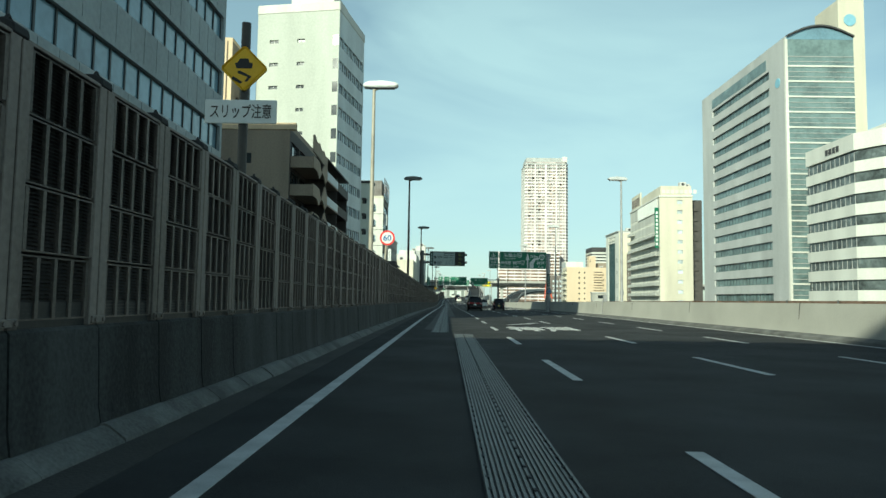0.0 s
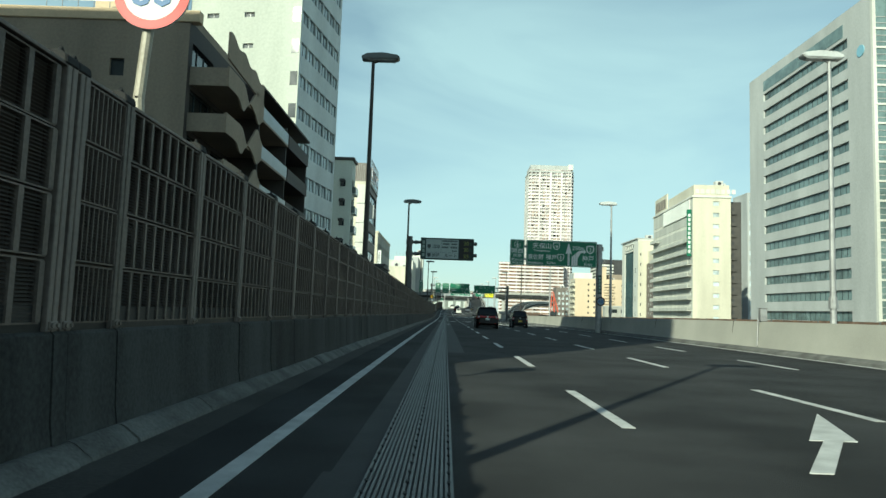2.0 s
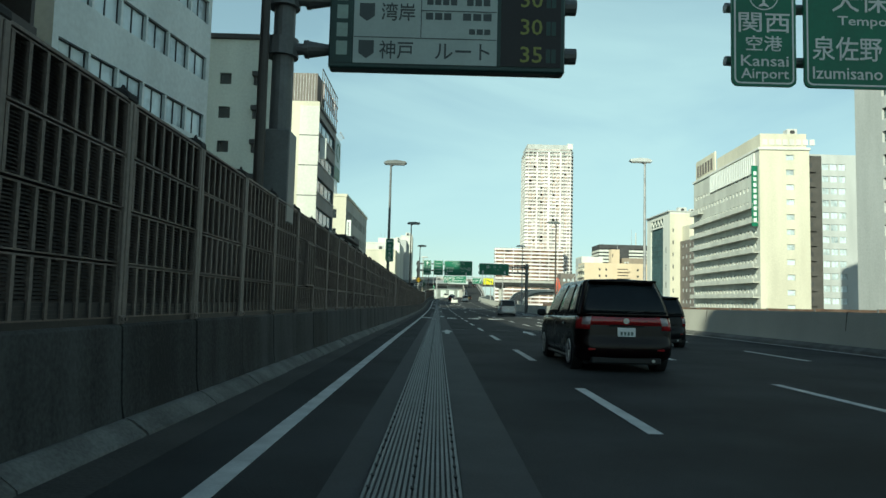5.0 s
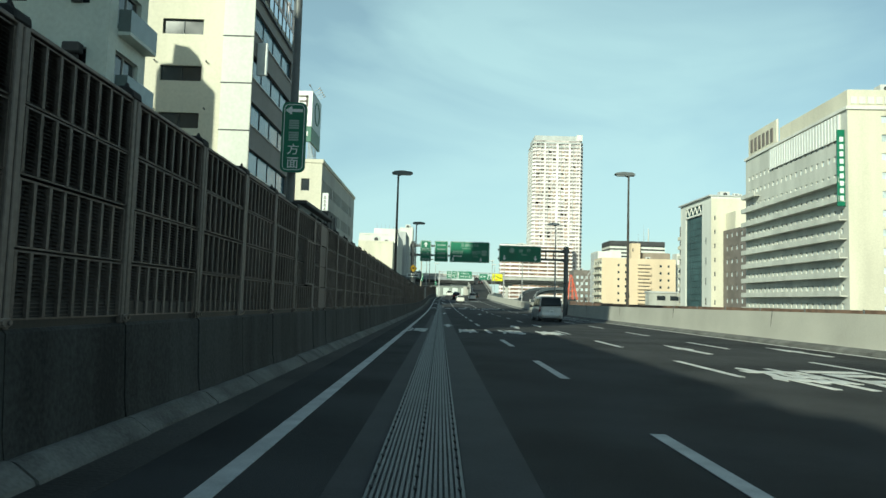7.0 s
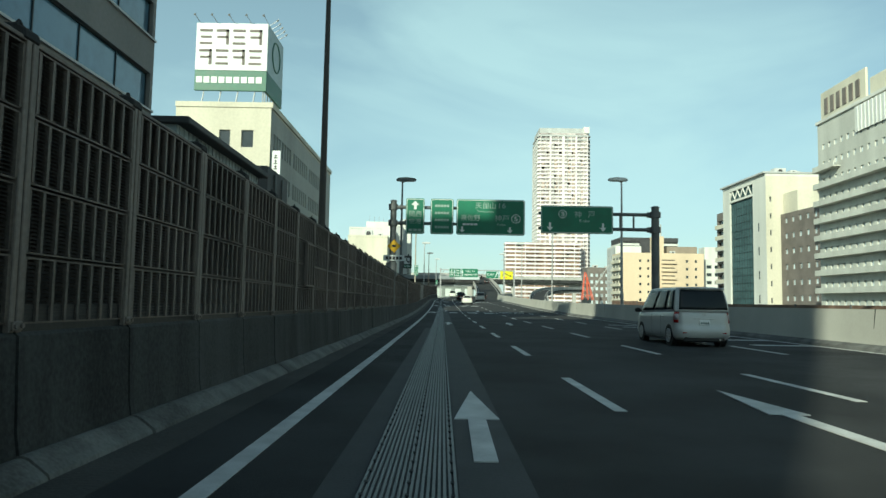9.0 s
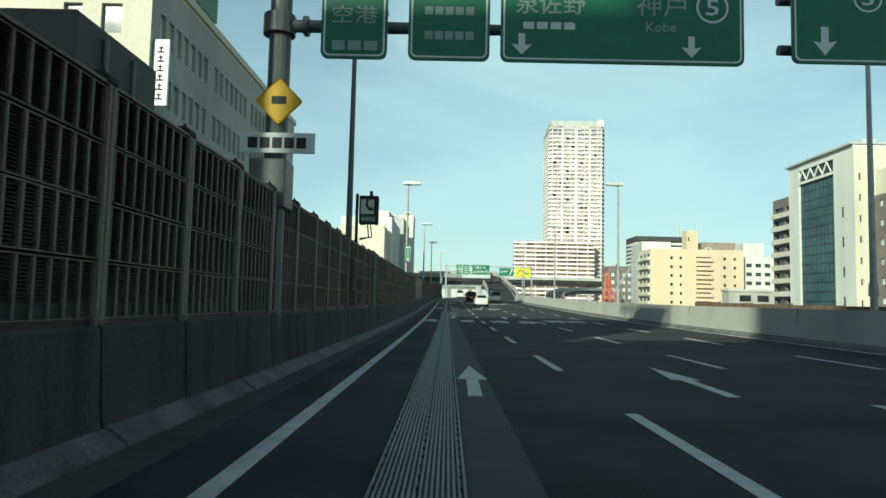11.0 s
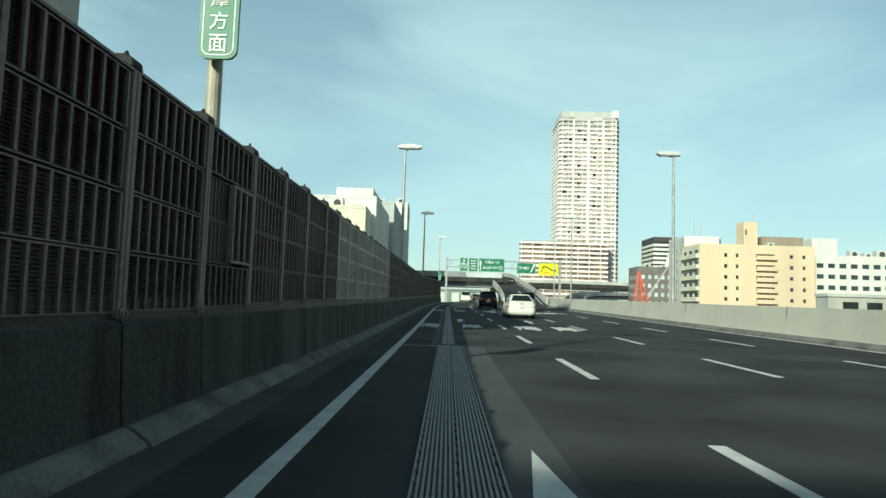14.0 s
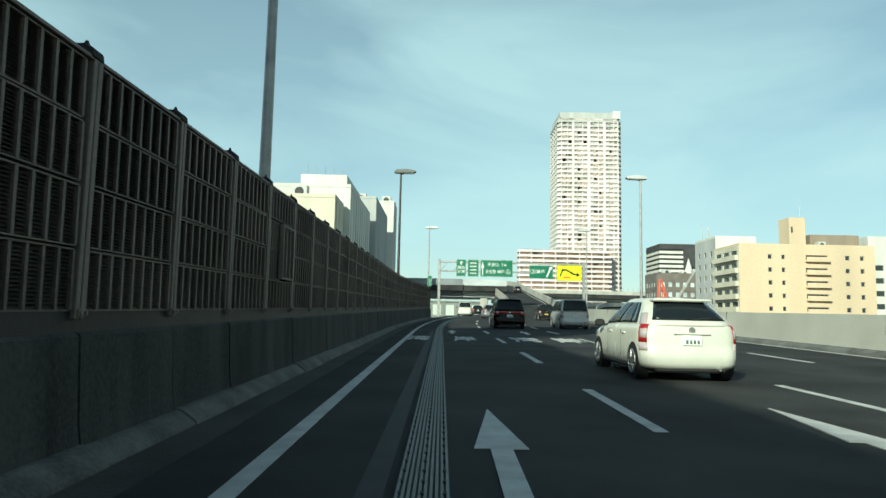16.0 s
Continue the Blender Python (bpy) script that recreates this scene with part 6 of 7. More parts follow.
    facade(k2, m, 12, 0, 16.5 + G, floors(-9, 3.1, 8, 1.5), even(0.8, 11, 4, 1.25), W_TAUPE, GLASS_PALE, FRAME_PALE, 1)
    units(k2, ((3, 3, 2.5, 2, 1.8), (9, 3, 2, 2, 1.4), (13, 4, 2.2, 2, 2.2)), 16.5)
    f = house("warehouse", "low pale green-grey shed beyond the overpass", -34.0, 520.0)
    part("body", bx(0, 52, 0, 14, 0, 8.5 + G), W_SHED, f)
    part("eave", bx(-0.4, 52.4, -0.4, 14.4, 8.5 + G, 9.1 + G, bevel=0.08), W_SHED, f)
    for q in range(9):
        part("roller_door", bx(2 + 5.6 * q, 5.4 + 5.6 * q, -0.06, 0.0, 3 + G, 7.4 + G), W_SAGE, f)
    c = house("chapel", "small grey tower with a white spire", 80.5, 456.0)
    part("body", bx(0, 7, 0, 7, 0, 17 + G), W_GREY, c)
    part("spire", tb((3.5, 3.5, 17 + G), (3.5, 3.5, 23.6 + G), 1.9, 0.1, 10), W_WHITE, c)


W_SHED = mat("wall_shed_grey", (0.2, 0.22, 0.2), 0.8, vary=0.2, scale=0.3, fine=4)
W_PEACH_FAR = mat("wall_peach_far", (0.6, 0.475, 0.335), 0.85, vary=0.08, scale=0.15, fine=2, streak=True)


def grey_annex():
    t = house("warehouse", "low grey flat-roofed building below the flats", 69.3, 324.5)
    part("body", pl([(16, 0), (0, 0), (0, 4.7 + G), (16, 4.7 + G)], 0, 4.0, axis="y"), W_SHEDPALE, t)
    part("roof_edge", pl([(16.2, 4.72 + G), (-0.2, 4.72 + G), (-0.2, 5.3 + G), (16.2, 5.3 + G)], -0.25, 4.2, axis="y"), W_GREY, t)
    for k in range(3):
        w = part("window", bx(2.6 + 4.4 * k, 5.6 + 4.4 * k, -0.04, 0.02, 2.2 + G, 3.9 + G), FRAME_PALE, t)
        part("pane", bx(2.68 + 4.4 * k, 5.52 + 4.4 * k, -0.06, -0.03, 2.28 + G, 3.82 + G), GLASS_DARK, w)


W_SHEDPALE = mat("wall_shed_pale", (0.36, 0.36, 0.33), 0.85, vary=0.15, scale=0.4, fine=5, streak=True)


def far_stripes():
    t = house("apartment_building", "white banded apartment block with a black roof storey", 144.0, 676.0)
    top, w, d = 51.0, 47.0, 30.0
    part("body", bx(0, w, 0.6, d, 0, top + G), W_DARK, t)
    for k in range(20):
        z = -11 + 3.1 * k
        part("floor_band", bx(-0.3, 16.0, -0.3, d, z + G, z + G + 1.7), W_WHITE, t)
        part("floor_band", bx(26.0, w, -0.3, 0.6, z + G, z + G + 1.7), W_WHITE, t)
    part("black_storey", bx(0, w, -0.2, d, top + G, top + G + 3.4), W_DARK, t)
    part("black_bay", bx(15.5, 26.5, -0.5, 0.6, 39 + G, top + G + 1), W_DARK, t)
    part("mast", tb((30, 4, top + G), (30, 4, top + G + 18), 0.25, 0.1, 6), GALV, t)
    part("mast", tb((34, 4, top + G), (34, 4, top + G + 15), 0.6, 0.5, 6), FRAME_PALE, t)


def tall_tower():
    rng = random.Random(5)
    t = house("residential_tower", "very tall pinkish-white residential tower with stacked balconies", 78.0, 688.0)
    top, w, d = 143.0, 44.5, 34.0
    bm = pl([(3, 0.9), (w - 3, 0.9), (w - 0.9, 3), (w - 0.9, d), (0.9, d), (0.9, 3)], 0, top + G)
    part("body", bm, TOWER_GLASS, t, "grey glazing set back behind balconies")
    plan = [(2.2, 0), (w - 2.2, 0), (w, 2.2), (w, d), (0, d), (0, 2.2)]
    for k in range(47):
        z = 3 + 3.26 * k
        part("balcony_band", pl(plan, z, z + rng.uniform(1.3, 1.7)), W_TOWER if k < 45 else W_GREY, t)
    for x, wide, tone in ((2.4, 0.5, W_TOWER), (6.8, 0.35, W_TOWER), (10.0, 1.5, W_TOWER), (13.4, 0.3, W_GREY), (17.2, 0.4, W_TOWER), (20.6, 2.0, W_TOWER), (24.6, 0.3, W_GREY), (28.0, 0.4, W_TOWER), (31.6, 1.6, W_TOWER), (35.4, 0.3, W_GREY), (38.6, 0.4, W_TOWER), (41.4, 0.6, W_TOWER)):
        part("pier", bx(x, x + wide, -0.15, 0.9, 0, top + G - 3), tone, t)
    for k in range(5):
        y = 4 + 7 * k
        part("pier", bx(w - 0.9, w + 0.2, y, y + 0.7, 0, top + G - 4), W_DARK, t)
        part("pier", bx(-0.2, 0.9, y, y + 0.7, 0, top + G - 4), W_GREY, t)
    for k in range(170):
        x, f = rng.choice((3.4, 7.4, 14.0, 17.8, 25.2, 28.6, 36.0)), rng.randrange(2, 44)
        part("privacy_screen", bx(x, x + rng.uniform(1.2, 2.6), -0.08, 0.5, 3 + 3.26 * f + 1.3, 3 + 3.26 * (f + 1)), TOWER_SHADE, t)
    part("crown", bx(1.5, w - 1.5, 1.0, d - 1, top + G, top + G + 4.2), W_GREY, t)
    part("crown_fin", bx(w - 6, w - 1, 0.2, 4, top + G, top + G + 5.4), W_WHITE, t)
    p = house("apartment_building", "long pinkish-white podium block with stacked balcony bands", 50.0, 676.0)
    w2 = 62.0
    part("body", bx(0.8, w2 - 0.8, 1.0, 11.5, 0, 49 + G), PODIUM_GLASS, p)
    for k in range(19):
        part("balcony_band", bx(0, w2, 0, 11.6, 1.5 + 3.26 * k, 1.5 + 3.26 * k + 1.45), W_TOWER, p)
    for k in range(8):
        part("pier", bx(0.6 + 8.0 * k, 1.0 + 8.0 * k, -0.1, 1.0, 0, 49 + G), W_TOWER, p)


TOWER_SHADE = mat("tower_screen", (0.42, 0.32, 0.27), 0.7, vary=0.2)
PODIUM_GLASS = mat("podium_recess", (0.22, 0.14, 0.1), 0.6, vary=0.6, scale=0.15, fine=0.7, bump=0.0)
W_TOWER = mat("tower_white", (0.689, 0.640, 0.623), 0.8, vary=0.15, scale=0.06, fine=0.6)
TOWER_GLASS = mat("tower_glazing", (0.42, 0.37, 0.355), 0.3, vary=0.5, scale=0.1, fine=0.5, bump=0.0)


glass_office()
behind_camera()
brown_flats()
peach_tower()
white_tower()
sage_flats()
service_tower()
white_shop()
low_shed()
showroom()
far_left_blocks()
vault_office()
banded_office()
hotel()
glass_corner()
peach_flats()
grey_annex()
far_stripes()
tall_tower()

# ---- far viaducts ----
def ribbon(name, label, path, width, wall_h, thick, material, deck):
    """A curved flyover: deck, girder and two parapets along the plan points (x, y, z)."""
    t = thing(name, label, "flyover", kind="structure")
    pts = [Vector(p) for p in path]
    def offset(d, z0, z1, w, nm, mt):
        bm = bmesh.new()
        rings = []
        for i, p in enumerate(pts):
            a, b = pts[max(0, i - 1)], pts[min(len(pts) - 1, i + 1)]
            n = Vector((b.y - a.y, a.x - b.x, 0)).normalized()
            rings.append([bm.verts.new(p + n * (d + s) + Vector((0, 0, z))) for s, z in ((-w / 2, z0), (w / 2, z0), (w / 2, z1), (-w / 2, z1))])
        for r, s in zip(rings, rings[1:]):
            for k in range(4):
                bm.faces.new((r[k], r[(k + 1) % 4], s[(k + 1) % 4], s[k]))
        bm.faces.new(rings[0])
        bm.faces.new(rings[-1])
        bmesh.ops.recalc_face_normals(bm, faces=bm.faces)
        part(nm, bm, mt, t)
    offset(0, -thick, 0, width, "deck", deck)
    offset(0, -thick - 1.2, -thick, width * 0.55, "girder", material)
    for s in (-1, 1):
        offset(s * (width / 2), -0.3, wall_h, 0.3, "parapet", material)
    offset(-width / 2 + 0.8, 0.005, 0.02, 0.16, "edge_line", LANE_PAINT)
    offset(width / 2 - 0.8, 0.005, 0.02, 0.16, "edge_line", LANE_PAINT)
    return t


def smooth_path(knots, n=40):
    k = np.array(knots, float)
    s = np.linspace(0, len(k) - 1, n)
    i = np.arange(len(k))
    base = np.stack([np.interp(s, i, k[:, c]) for c in range(3)], 1)
    for _ in range(6):
        base[1:-1] = (base[:-2] + 2 * base[1:-1] + base[2:]) / 4
    return [tuple(p) for p in base]


FLYOVER = mat("flyover_concrete", (0.410, 0.402, 0.369), 0.9, vary=0.15, scale=0.3, fine=4, streak=True)
# sun and shade on one girder viaduct, put into two colours
GIRDER_SUNLIT = mat("girder_sunlit", (0.45, 0.49, 0.5), 0.7, vary=0.12, scale=0.3, fine=4)
GIRDER_SHADED = mat("girder_shaded", (0.2, 0.22, 0.23), 0.7, vary=0.15, scale=0.3, fine=4)
ribbon("exit_ramp", "curving exit ramp climbing over the main road", smooth_path([(13.0, 316, 1.5), (14.6, 345, 4.1), (14.5, 379, 7.7), (14.9, 398, 9.5), (14.6, 414, 10.8), (11.5, 427, 11.6), (4.0, 436, 11.9), (-12, 441, 11.9), (-50, 443, 11.9), (-110, 446, 11.9)], 60), 7.4, 1.1, 0.9, FLYOVER, ASPHALT)
ribbon("side_ramp", "pale side ramp sweeping away beside the main road", smooth_path([(27, 330, 0.2), (31, 350, 0.0), (36, 380, 0.6), (40, 410, 2.0), (46, 450, 4.5), (60, 500, 8.0), (95, 540, 9.0)]), 7.0, 1.2, 1.0, FLYOVER, ASPHALT)
ribbon("viaduct", "pale viaduct with a balustrade crossing far ahead", [(-160, 560, 14.5), (10, 560, 14.5), (60, 562, 15.0), (130, 570, 15.0), (240, 590, 15.0)], 14, 1.4, 2.2, FLYOVER, ASPHALT)
ribbon("viaduct", "girder viaduct crossing over the road ahead, shaded part coloured darker", [(-150, 372, 8.4), (-30, 372, 8.4), (4, 372, 8.4)], 9, 1.0, 1.4, GIRDER_SHADED, ASPHALT)
ribbon("viaduct", "sunlit part of the same girder viaduct, coloured paler", [(4.2, 372, 8.4), (9, 372, 8.4), (13.0, 372, 8.4)], 9, 1.0, 1.4, GIRDER_SUNLIT, ASPHALT)
for x, y, z in ((14.5, 384, 6.5), (12.0, 425, 10.0), (-14, 441, 10.3), (-7.5, 372, 6.5), (-40, 372, 6.5), (45, 561, 12), (85, 565, 12), (125, 569, 12)):
    p = thing("pier", "square concrete pier under a flyover", "pier", Matrix.Translation((x, y, GROUND_Z)), "flyover piers")
    part("column", bx(-1.1, 1.1, -1.1, 1.1, 0, z - 1.6 + G, bevel=0.2), FLYOVER, p)
    part("crosshead", bx(-3.4, 3.4, -1.2, 1.2, z - 1.6 + G, z - 0.4 + G, bevel=0.2), FLYOVER, p)
for k in range(44):
    x = 25 + 2.6 * k
    o = part("fence_post", bx(-0.08, 0.08, -0.08, 0.08, 0, 2.6), FRAME_PALE, m=Matrix.Translation((x, 562.5 + max(0, x - 60) * 0.11, 16.2)))
    tagged(o, "pale steel screen post on the viaduct", "fence post", "viaduct screen posts")
# orange piling rig among the far flats
rig = thing("piling_rig", "orange-red construction crane standing among far buildings", "crane", Matrix.Translation((64.5, 420, GROUND_Z)))
ORANGE = mat("machine_orange", (0.6, 0.11, 0.06), 0.5, vary=0.1)
part("tracks", bx(-4.6, 0.6, -2, 2, 0, 1.4, bevel=0.3), BLACK, rig)
part("cab", bx(-4.4, 0.2, -1.6, 1.8, 1.4, 4.8, bevel=0.3), ORANGE, rig)
part("mast", bx(-4.0, -0.6, -1.2, 1.2, 4.8, 15.5, bevel=0.2), FRAME_DARK, rig)
for y in (-1.5, 1.5):
    for foot, tip in (((-4.3, y, 15.0), (-3.2, y * 0.2, 26.8)), ((0.3, y, 15.0), (-2.8, y * 0.2, 26.8)), ((-2.0, y, 15.0), (-2.3, y * 0.3, 24.5))):
        part("a_frame_leg", tb(foot, tip, 0.2, 0.13, 8), ORANGE, rig)
for k in range(4):
    z, a = 16.0 + 2.5 * k, 1 - 0.22 * k
    part("a_frame_rung", tb((-3.1 - 1.1 * a, -1.2 * a, z), (-2.6 + 2.6 * a, -1.2 * a, z + 1.2), 0.1, None, 6), ORANGE, rig)
for dz in (0.0, 1.0):
    part("boom_chord", tb((-0.4, -1.2, 18.2 + dz), (7.0, -1.6, 30.0 + dz * 0.4), 0.15, 0.1, 6), FRAME_PALE, rig, "pale lattice boom chord")
for k in range(9):
    q = k / 9
    part("boom_lace", tb((-0.4 + 7.4 * q, -1.3, 18.2 + 11.8 * q), (0.3 + 7.4 * q, -1.3, 20.1 + 11.4 * q), 0.07, None, 6), FRAME_PALE, rig)


# ---- cars ----
def paint(name, base, rough=0.25, metal=0.0):
    return mat(name, base, rough, metal, vary=0.05, scale=2, fine=60, bump=0.0, spec=0.5 if max(base) > 0.1 else 0.2, coat=0.25 if max(base) > 0.1 else 0.04)


CAR_GLASS = mat("car_glass", (0.012, 0.016, 0.018), 0.14, vary=0.1, bump=0.0, spec=0.25)
TYRE = mat("tyre", (0.018, 0.018, 0.018), 0.9, vary=0.2, scale=6)
RIM = mat("alloy_rim", (0.45, 0.45, 0.45), 0.35, 0.8, vary=0.1)
TAIL_RED = mat("tail_red", (0.28, 0.01, 0.012), 0.15, vary=0.1, bump=0.0, spec=0.7)
TAIL_CLEAR = mat("tail_clear", (0.42, 0.36, 0.36), 0.15, vary=0.1, bump=0.0, spec=0.7)
PLATE_WHITE = mat("plate_white", (0.8, 0.8, 0.78), 0.5, vary=0.03, bump=0.0)
PLATE_YELLOW = mat("plate_yellow", (0.75, 0.5, 0.05), 0.5, vary=0.03, bump=0.0)
PLATE_INK = mat("plate_ink", (0.1, 0.15, 0.13), 0.5, vary=0.05, bump=0.0)
TRIM_BLACK = mat("trim_black", (0.02, 0.02, 0.02), 0.6, vary=0.1)


def plan_loop(w, y0, y1, r0, r1, bow0=0.0, bow1=0.0):
    """A closed plan outline, 64 points: tail edge, corner, flank, corner, nose edge, and its mirror image."""
    half = [((w - r0) * k / 4, y0) for k in range(5)]
    half += [(w - r0 + r0 * math.sin(a), y0 + r0 * (1 - math.cos(a))) for a in (math.pi * q / 10 for q in range(1, 5))]
    half += [(w, y0 + r0 + (y1 - r1 - y0 - r0) * q / 15) for q in range(16)]
    half += [(w - r1 + r1 * math.cos(a), y1 - r1 + r1 * math.sin(a)) for a in (math.pi * q / 10 for q in range(1, 5))]
    half += [((w - r1) * (1 - q / 3), y1) for q in range(4)]
    out = []
    for n, (x, y) in enumerate(half):
        f = (x / w) ** 2
        out.append((x, y + bow0 * f if n < 9 else y - bow1 * f if n > 24 else y + (bow0 * (24 - n) / 15 if n < 24 else 0) * (n < 13) * 0 + 0.0))
    return out + [(-x, y) for x, y in out[-2:0:-1]]


def skin(grid, material, parent, name, crown):
    """A smooth skin over the loops, closed above by a crowned top and below by a floor."""
    bm = bmesh.new()
    vs = [[bm.verts.new(p) for p in r] for r in grid]
    n = len(vs[0])
    for a, b in zip(vs, vs[1:]):
        for k in range(n):
            bm.faces.new((a[k], a[(k + 1) % n], b[(k + 1) % n], b[k]))
    top, rows = vs[-1], []
    for k in range(1, n // 2):
        p, q = top[k], top[n - k]
        mids = []
        for f in (0.25, 0.5, 0.75):
            c = p.co.lerp(q.co, f)
            c.z += crown * (1 - (2 * f - 1) ** 2)
            mids.append(bm.verts.new(c))
        rows.append([p] + mids + [q])
    for a, b in zip(rows, rows[1:]):
        for k in range(4):
            bm.faces.new((a[k], a[k + 1], b[k + 1], b[k]))
    for end, row in ((top[0], rows[0]), (top[n // 2], rows[-1])):
        for k in range(4):
            bm.faces.new((end, row[k], row[k + 1]))
    bm.faces.new(vs[0])
    for f in bm.faces:
        f.smooth = True
    bmesh.ops.recalc_face_normals(bm, faces=bm.faces)
    return part(name, bm, material, parent)


def patch(parent, name, grid, a0, a1, r0, r1, material, lift=0.007, label=""):
    """A panel that follows the skin, just proud of it: rows a0 to a1, round from r0 to r1."""
    m = grid.shape[1]
    bm = bmesh.new()
    du = np.gradient(grid, axis=0)
    dv = (np.roll(grid, -1, 1) - np.roll(grid, 1, 1)) / 2
    nrm = np.cross(dv, du)
    nrm /= np.maximum(np.linalg.norm(nrm, axis=2, keepdims=True), 1e-9)
    mid = grid.mean(axis=(0, 1))
    if (nrm * (grid - mid)).sum() < 0:
        nrm = -nrm
    top = grid + nrm * lift
    vs = [[bm.verts.new(top[a, r % m]) for r in range(r0, r1 + 1)] for a in range(a0, a1 + 1)]
    for p, q in zip(vs, vs[1:]):
        for k in range(len(p) - 1):
            f = bm.faces.new((p[k], p[k + 1], q[k + 1], q[k]))
            f.smooth = True
    edge = [e for e in bm.edges if e.is_boundary]
    low = bmesh.ops.extrude_edge_only(bm, edges=edge)["geom"]
    lows = [v for v in low if isinstance(v, bmesh.types.BMVert)]
    c = Vector(mid)
    for v in lows:
        v.co += (c - v.co).normalized() * 0.02
    bmesh.ops.recalc_face_normals(bm, faces=bm.faces)
    return part(name, bm, material, parent, label)


def wheel(parent, x, y, r, side):
    w = part("wheel", tb((-0.1, 0, 0), (0.1, 0, 0), r * 0.55, None, 18), TRIM_BLACK, parent, m=Matrix.Translation((x, y, r)))
    bm = tb((-0.1, 0, 0), (0.1, 0, 0), r, None, 28)
    bmesh.ops.bevel(bm, geom=[e for e in bm.edges if len(e.link_faces) == 2 and any(len(f.verts) > 4 for f in e.link_faces)], offset=0.03, segments=2, affect="EDGES")
    part("tyre", bm, TYRE, w)
    bm = bmesh.new()
    s = side
    tube(bm, (s * 0.085, 0, 0), (s * 0.112, 0, 0), r * 0.16, None, 12)
    for k in range(10):
        a = 2 * math.pi * k / 10
        tube(bm, (s * 0.1, 0.1 * r * math.cos(a), 0.1 * r * math.sin(a)), (s * 0.1, r * 0.64 * math.cos(a), r * 0.64 * math.sin(a)), 0.022, 0.018, 6)
    for k in range(24):
        a, b = 2 * math.pi * k / 24, 2 * math.pi * (k + 1) / 24
        tube(bm, (s * 0.1, r * 0.66 * math.cos(a), r * 0.66 * math.sin(a)), (s * 0.1, r * 0.66 * math.cos(b), r * 0.66 * math.sin(b)), 0.02, None, 6)
    part("rim", bm, RIM, w)
    return w


HATCH = dict(L=3.99, W=1.695, H=1.45, belt=(0.97, 0.93, 0.86, 0.66), tail=(0.05, 0.62), nose=(3.1, 2.15), cab=(0.775, 0.56), r=0.3, rc=0.26, first=13, plain=True, lamp=(0.6, 1.0, 6, 9), rear_h=(2, 8), spoiler=0.16)
VAN = dict(L=4.84, W=1.83, H=1.75, belt=(1.04, 1.0, 0.97, 0.75), tail=(0.05, 0.36), nose=(4.1, 3.0), cab=(0.86, 0.69), r=0.33, lamp=(0.72, 0.98, 4, 8), rear_h=(1, 8), spoiler=0.1)
BOXY = dict(L=4.6, W=1.72, H=1.84, belt=(1.08, 1.04, 1.0, 0.8), tail=(0.04, 0.22), nose=(4.1, 3.2), cab=(0.82, 0.72), r=0.31, lamp=(0.55, 1.0, 6, 9), rear_h=(1, 8), spoiler=0.06)
KEI = dict(L=3.4, W=1.48, H=1.6, belt=(0.98, 0.95, 0.9, 0.72), tail=(0.05, 0.3), nose=(2.85, 2.05), cab=(0.69, 0.57), r=0.27, lamp=(0.6, 0.98, 5, 8), rear_h=(1, 8), spoiler=0.06)
SALOON = dict(L=4.4, W=1.7, H=1.46, belt=(0.95, 0.92, 0.88, 0.68), tail=(0.45, 1.1), nose=(3.3, 2.3), cab=(0.76, 0.56), r=0.3, lamp=(0.6, 0.95, 4, 8), rear_h=(1, 8), spoiler=0.0)


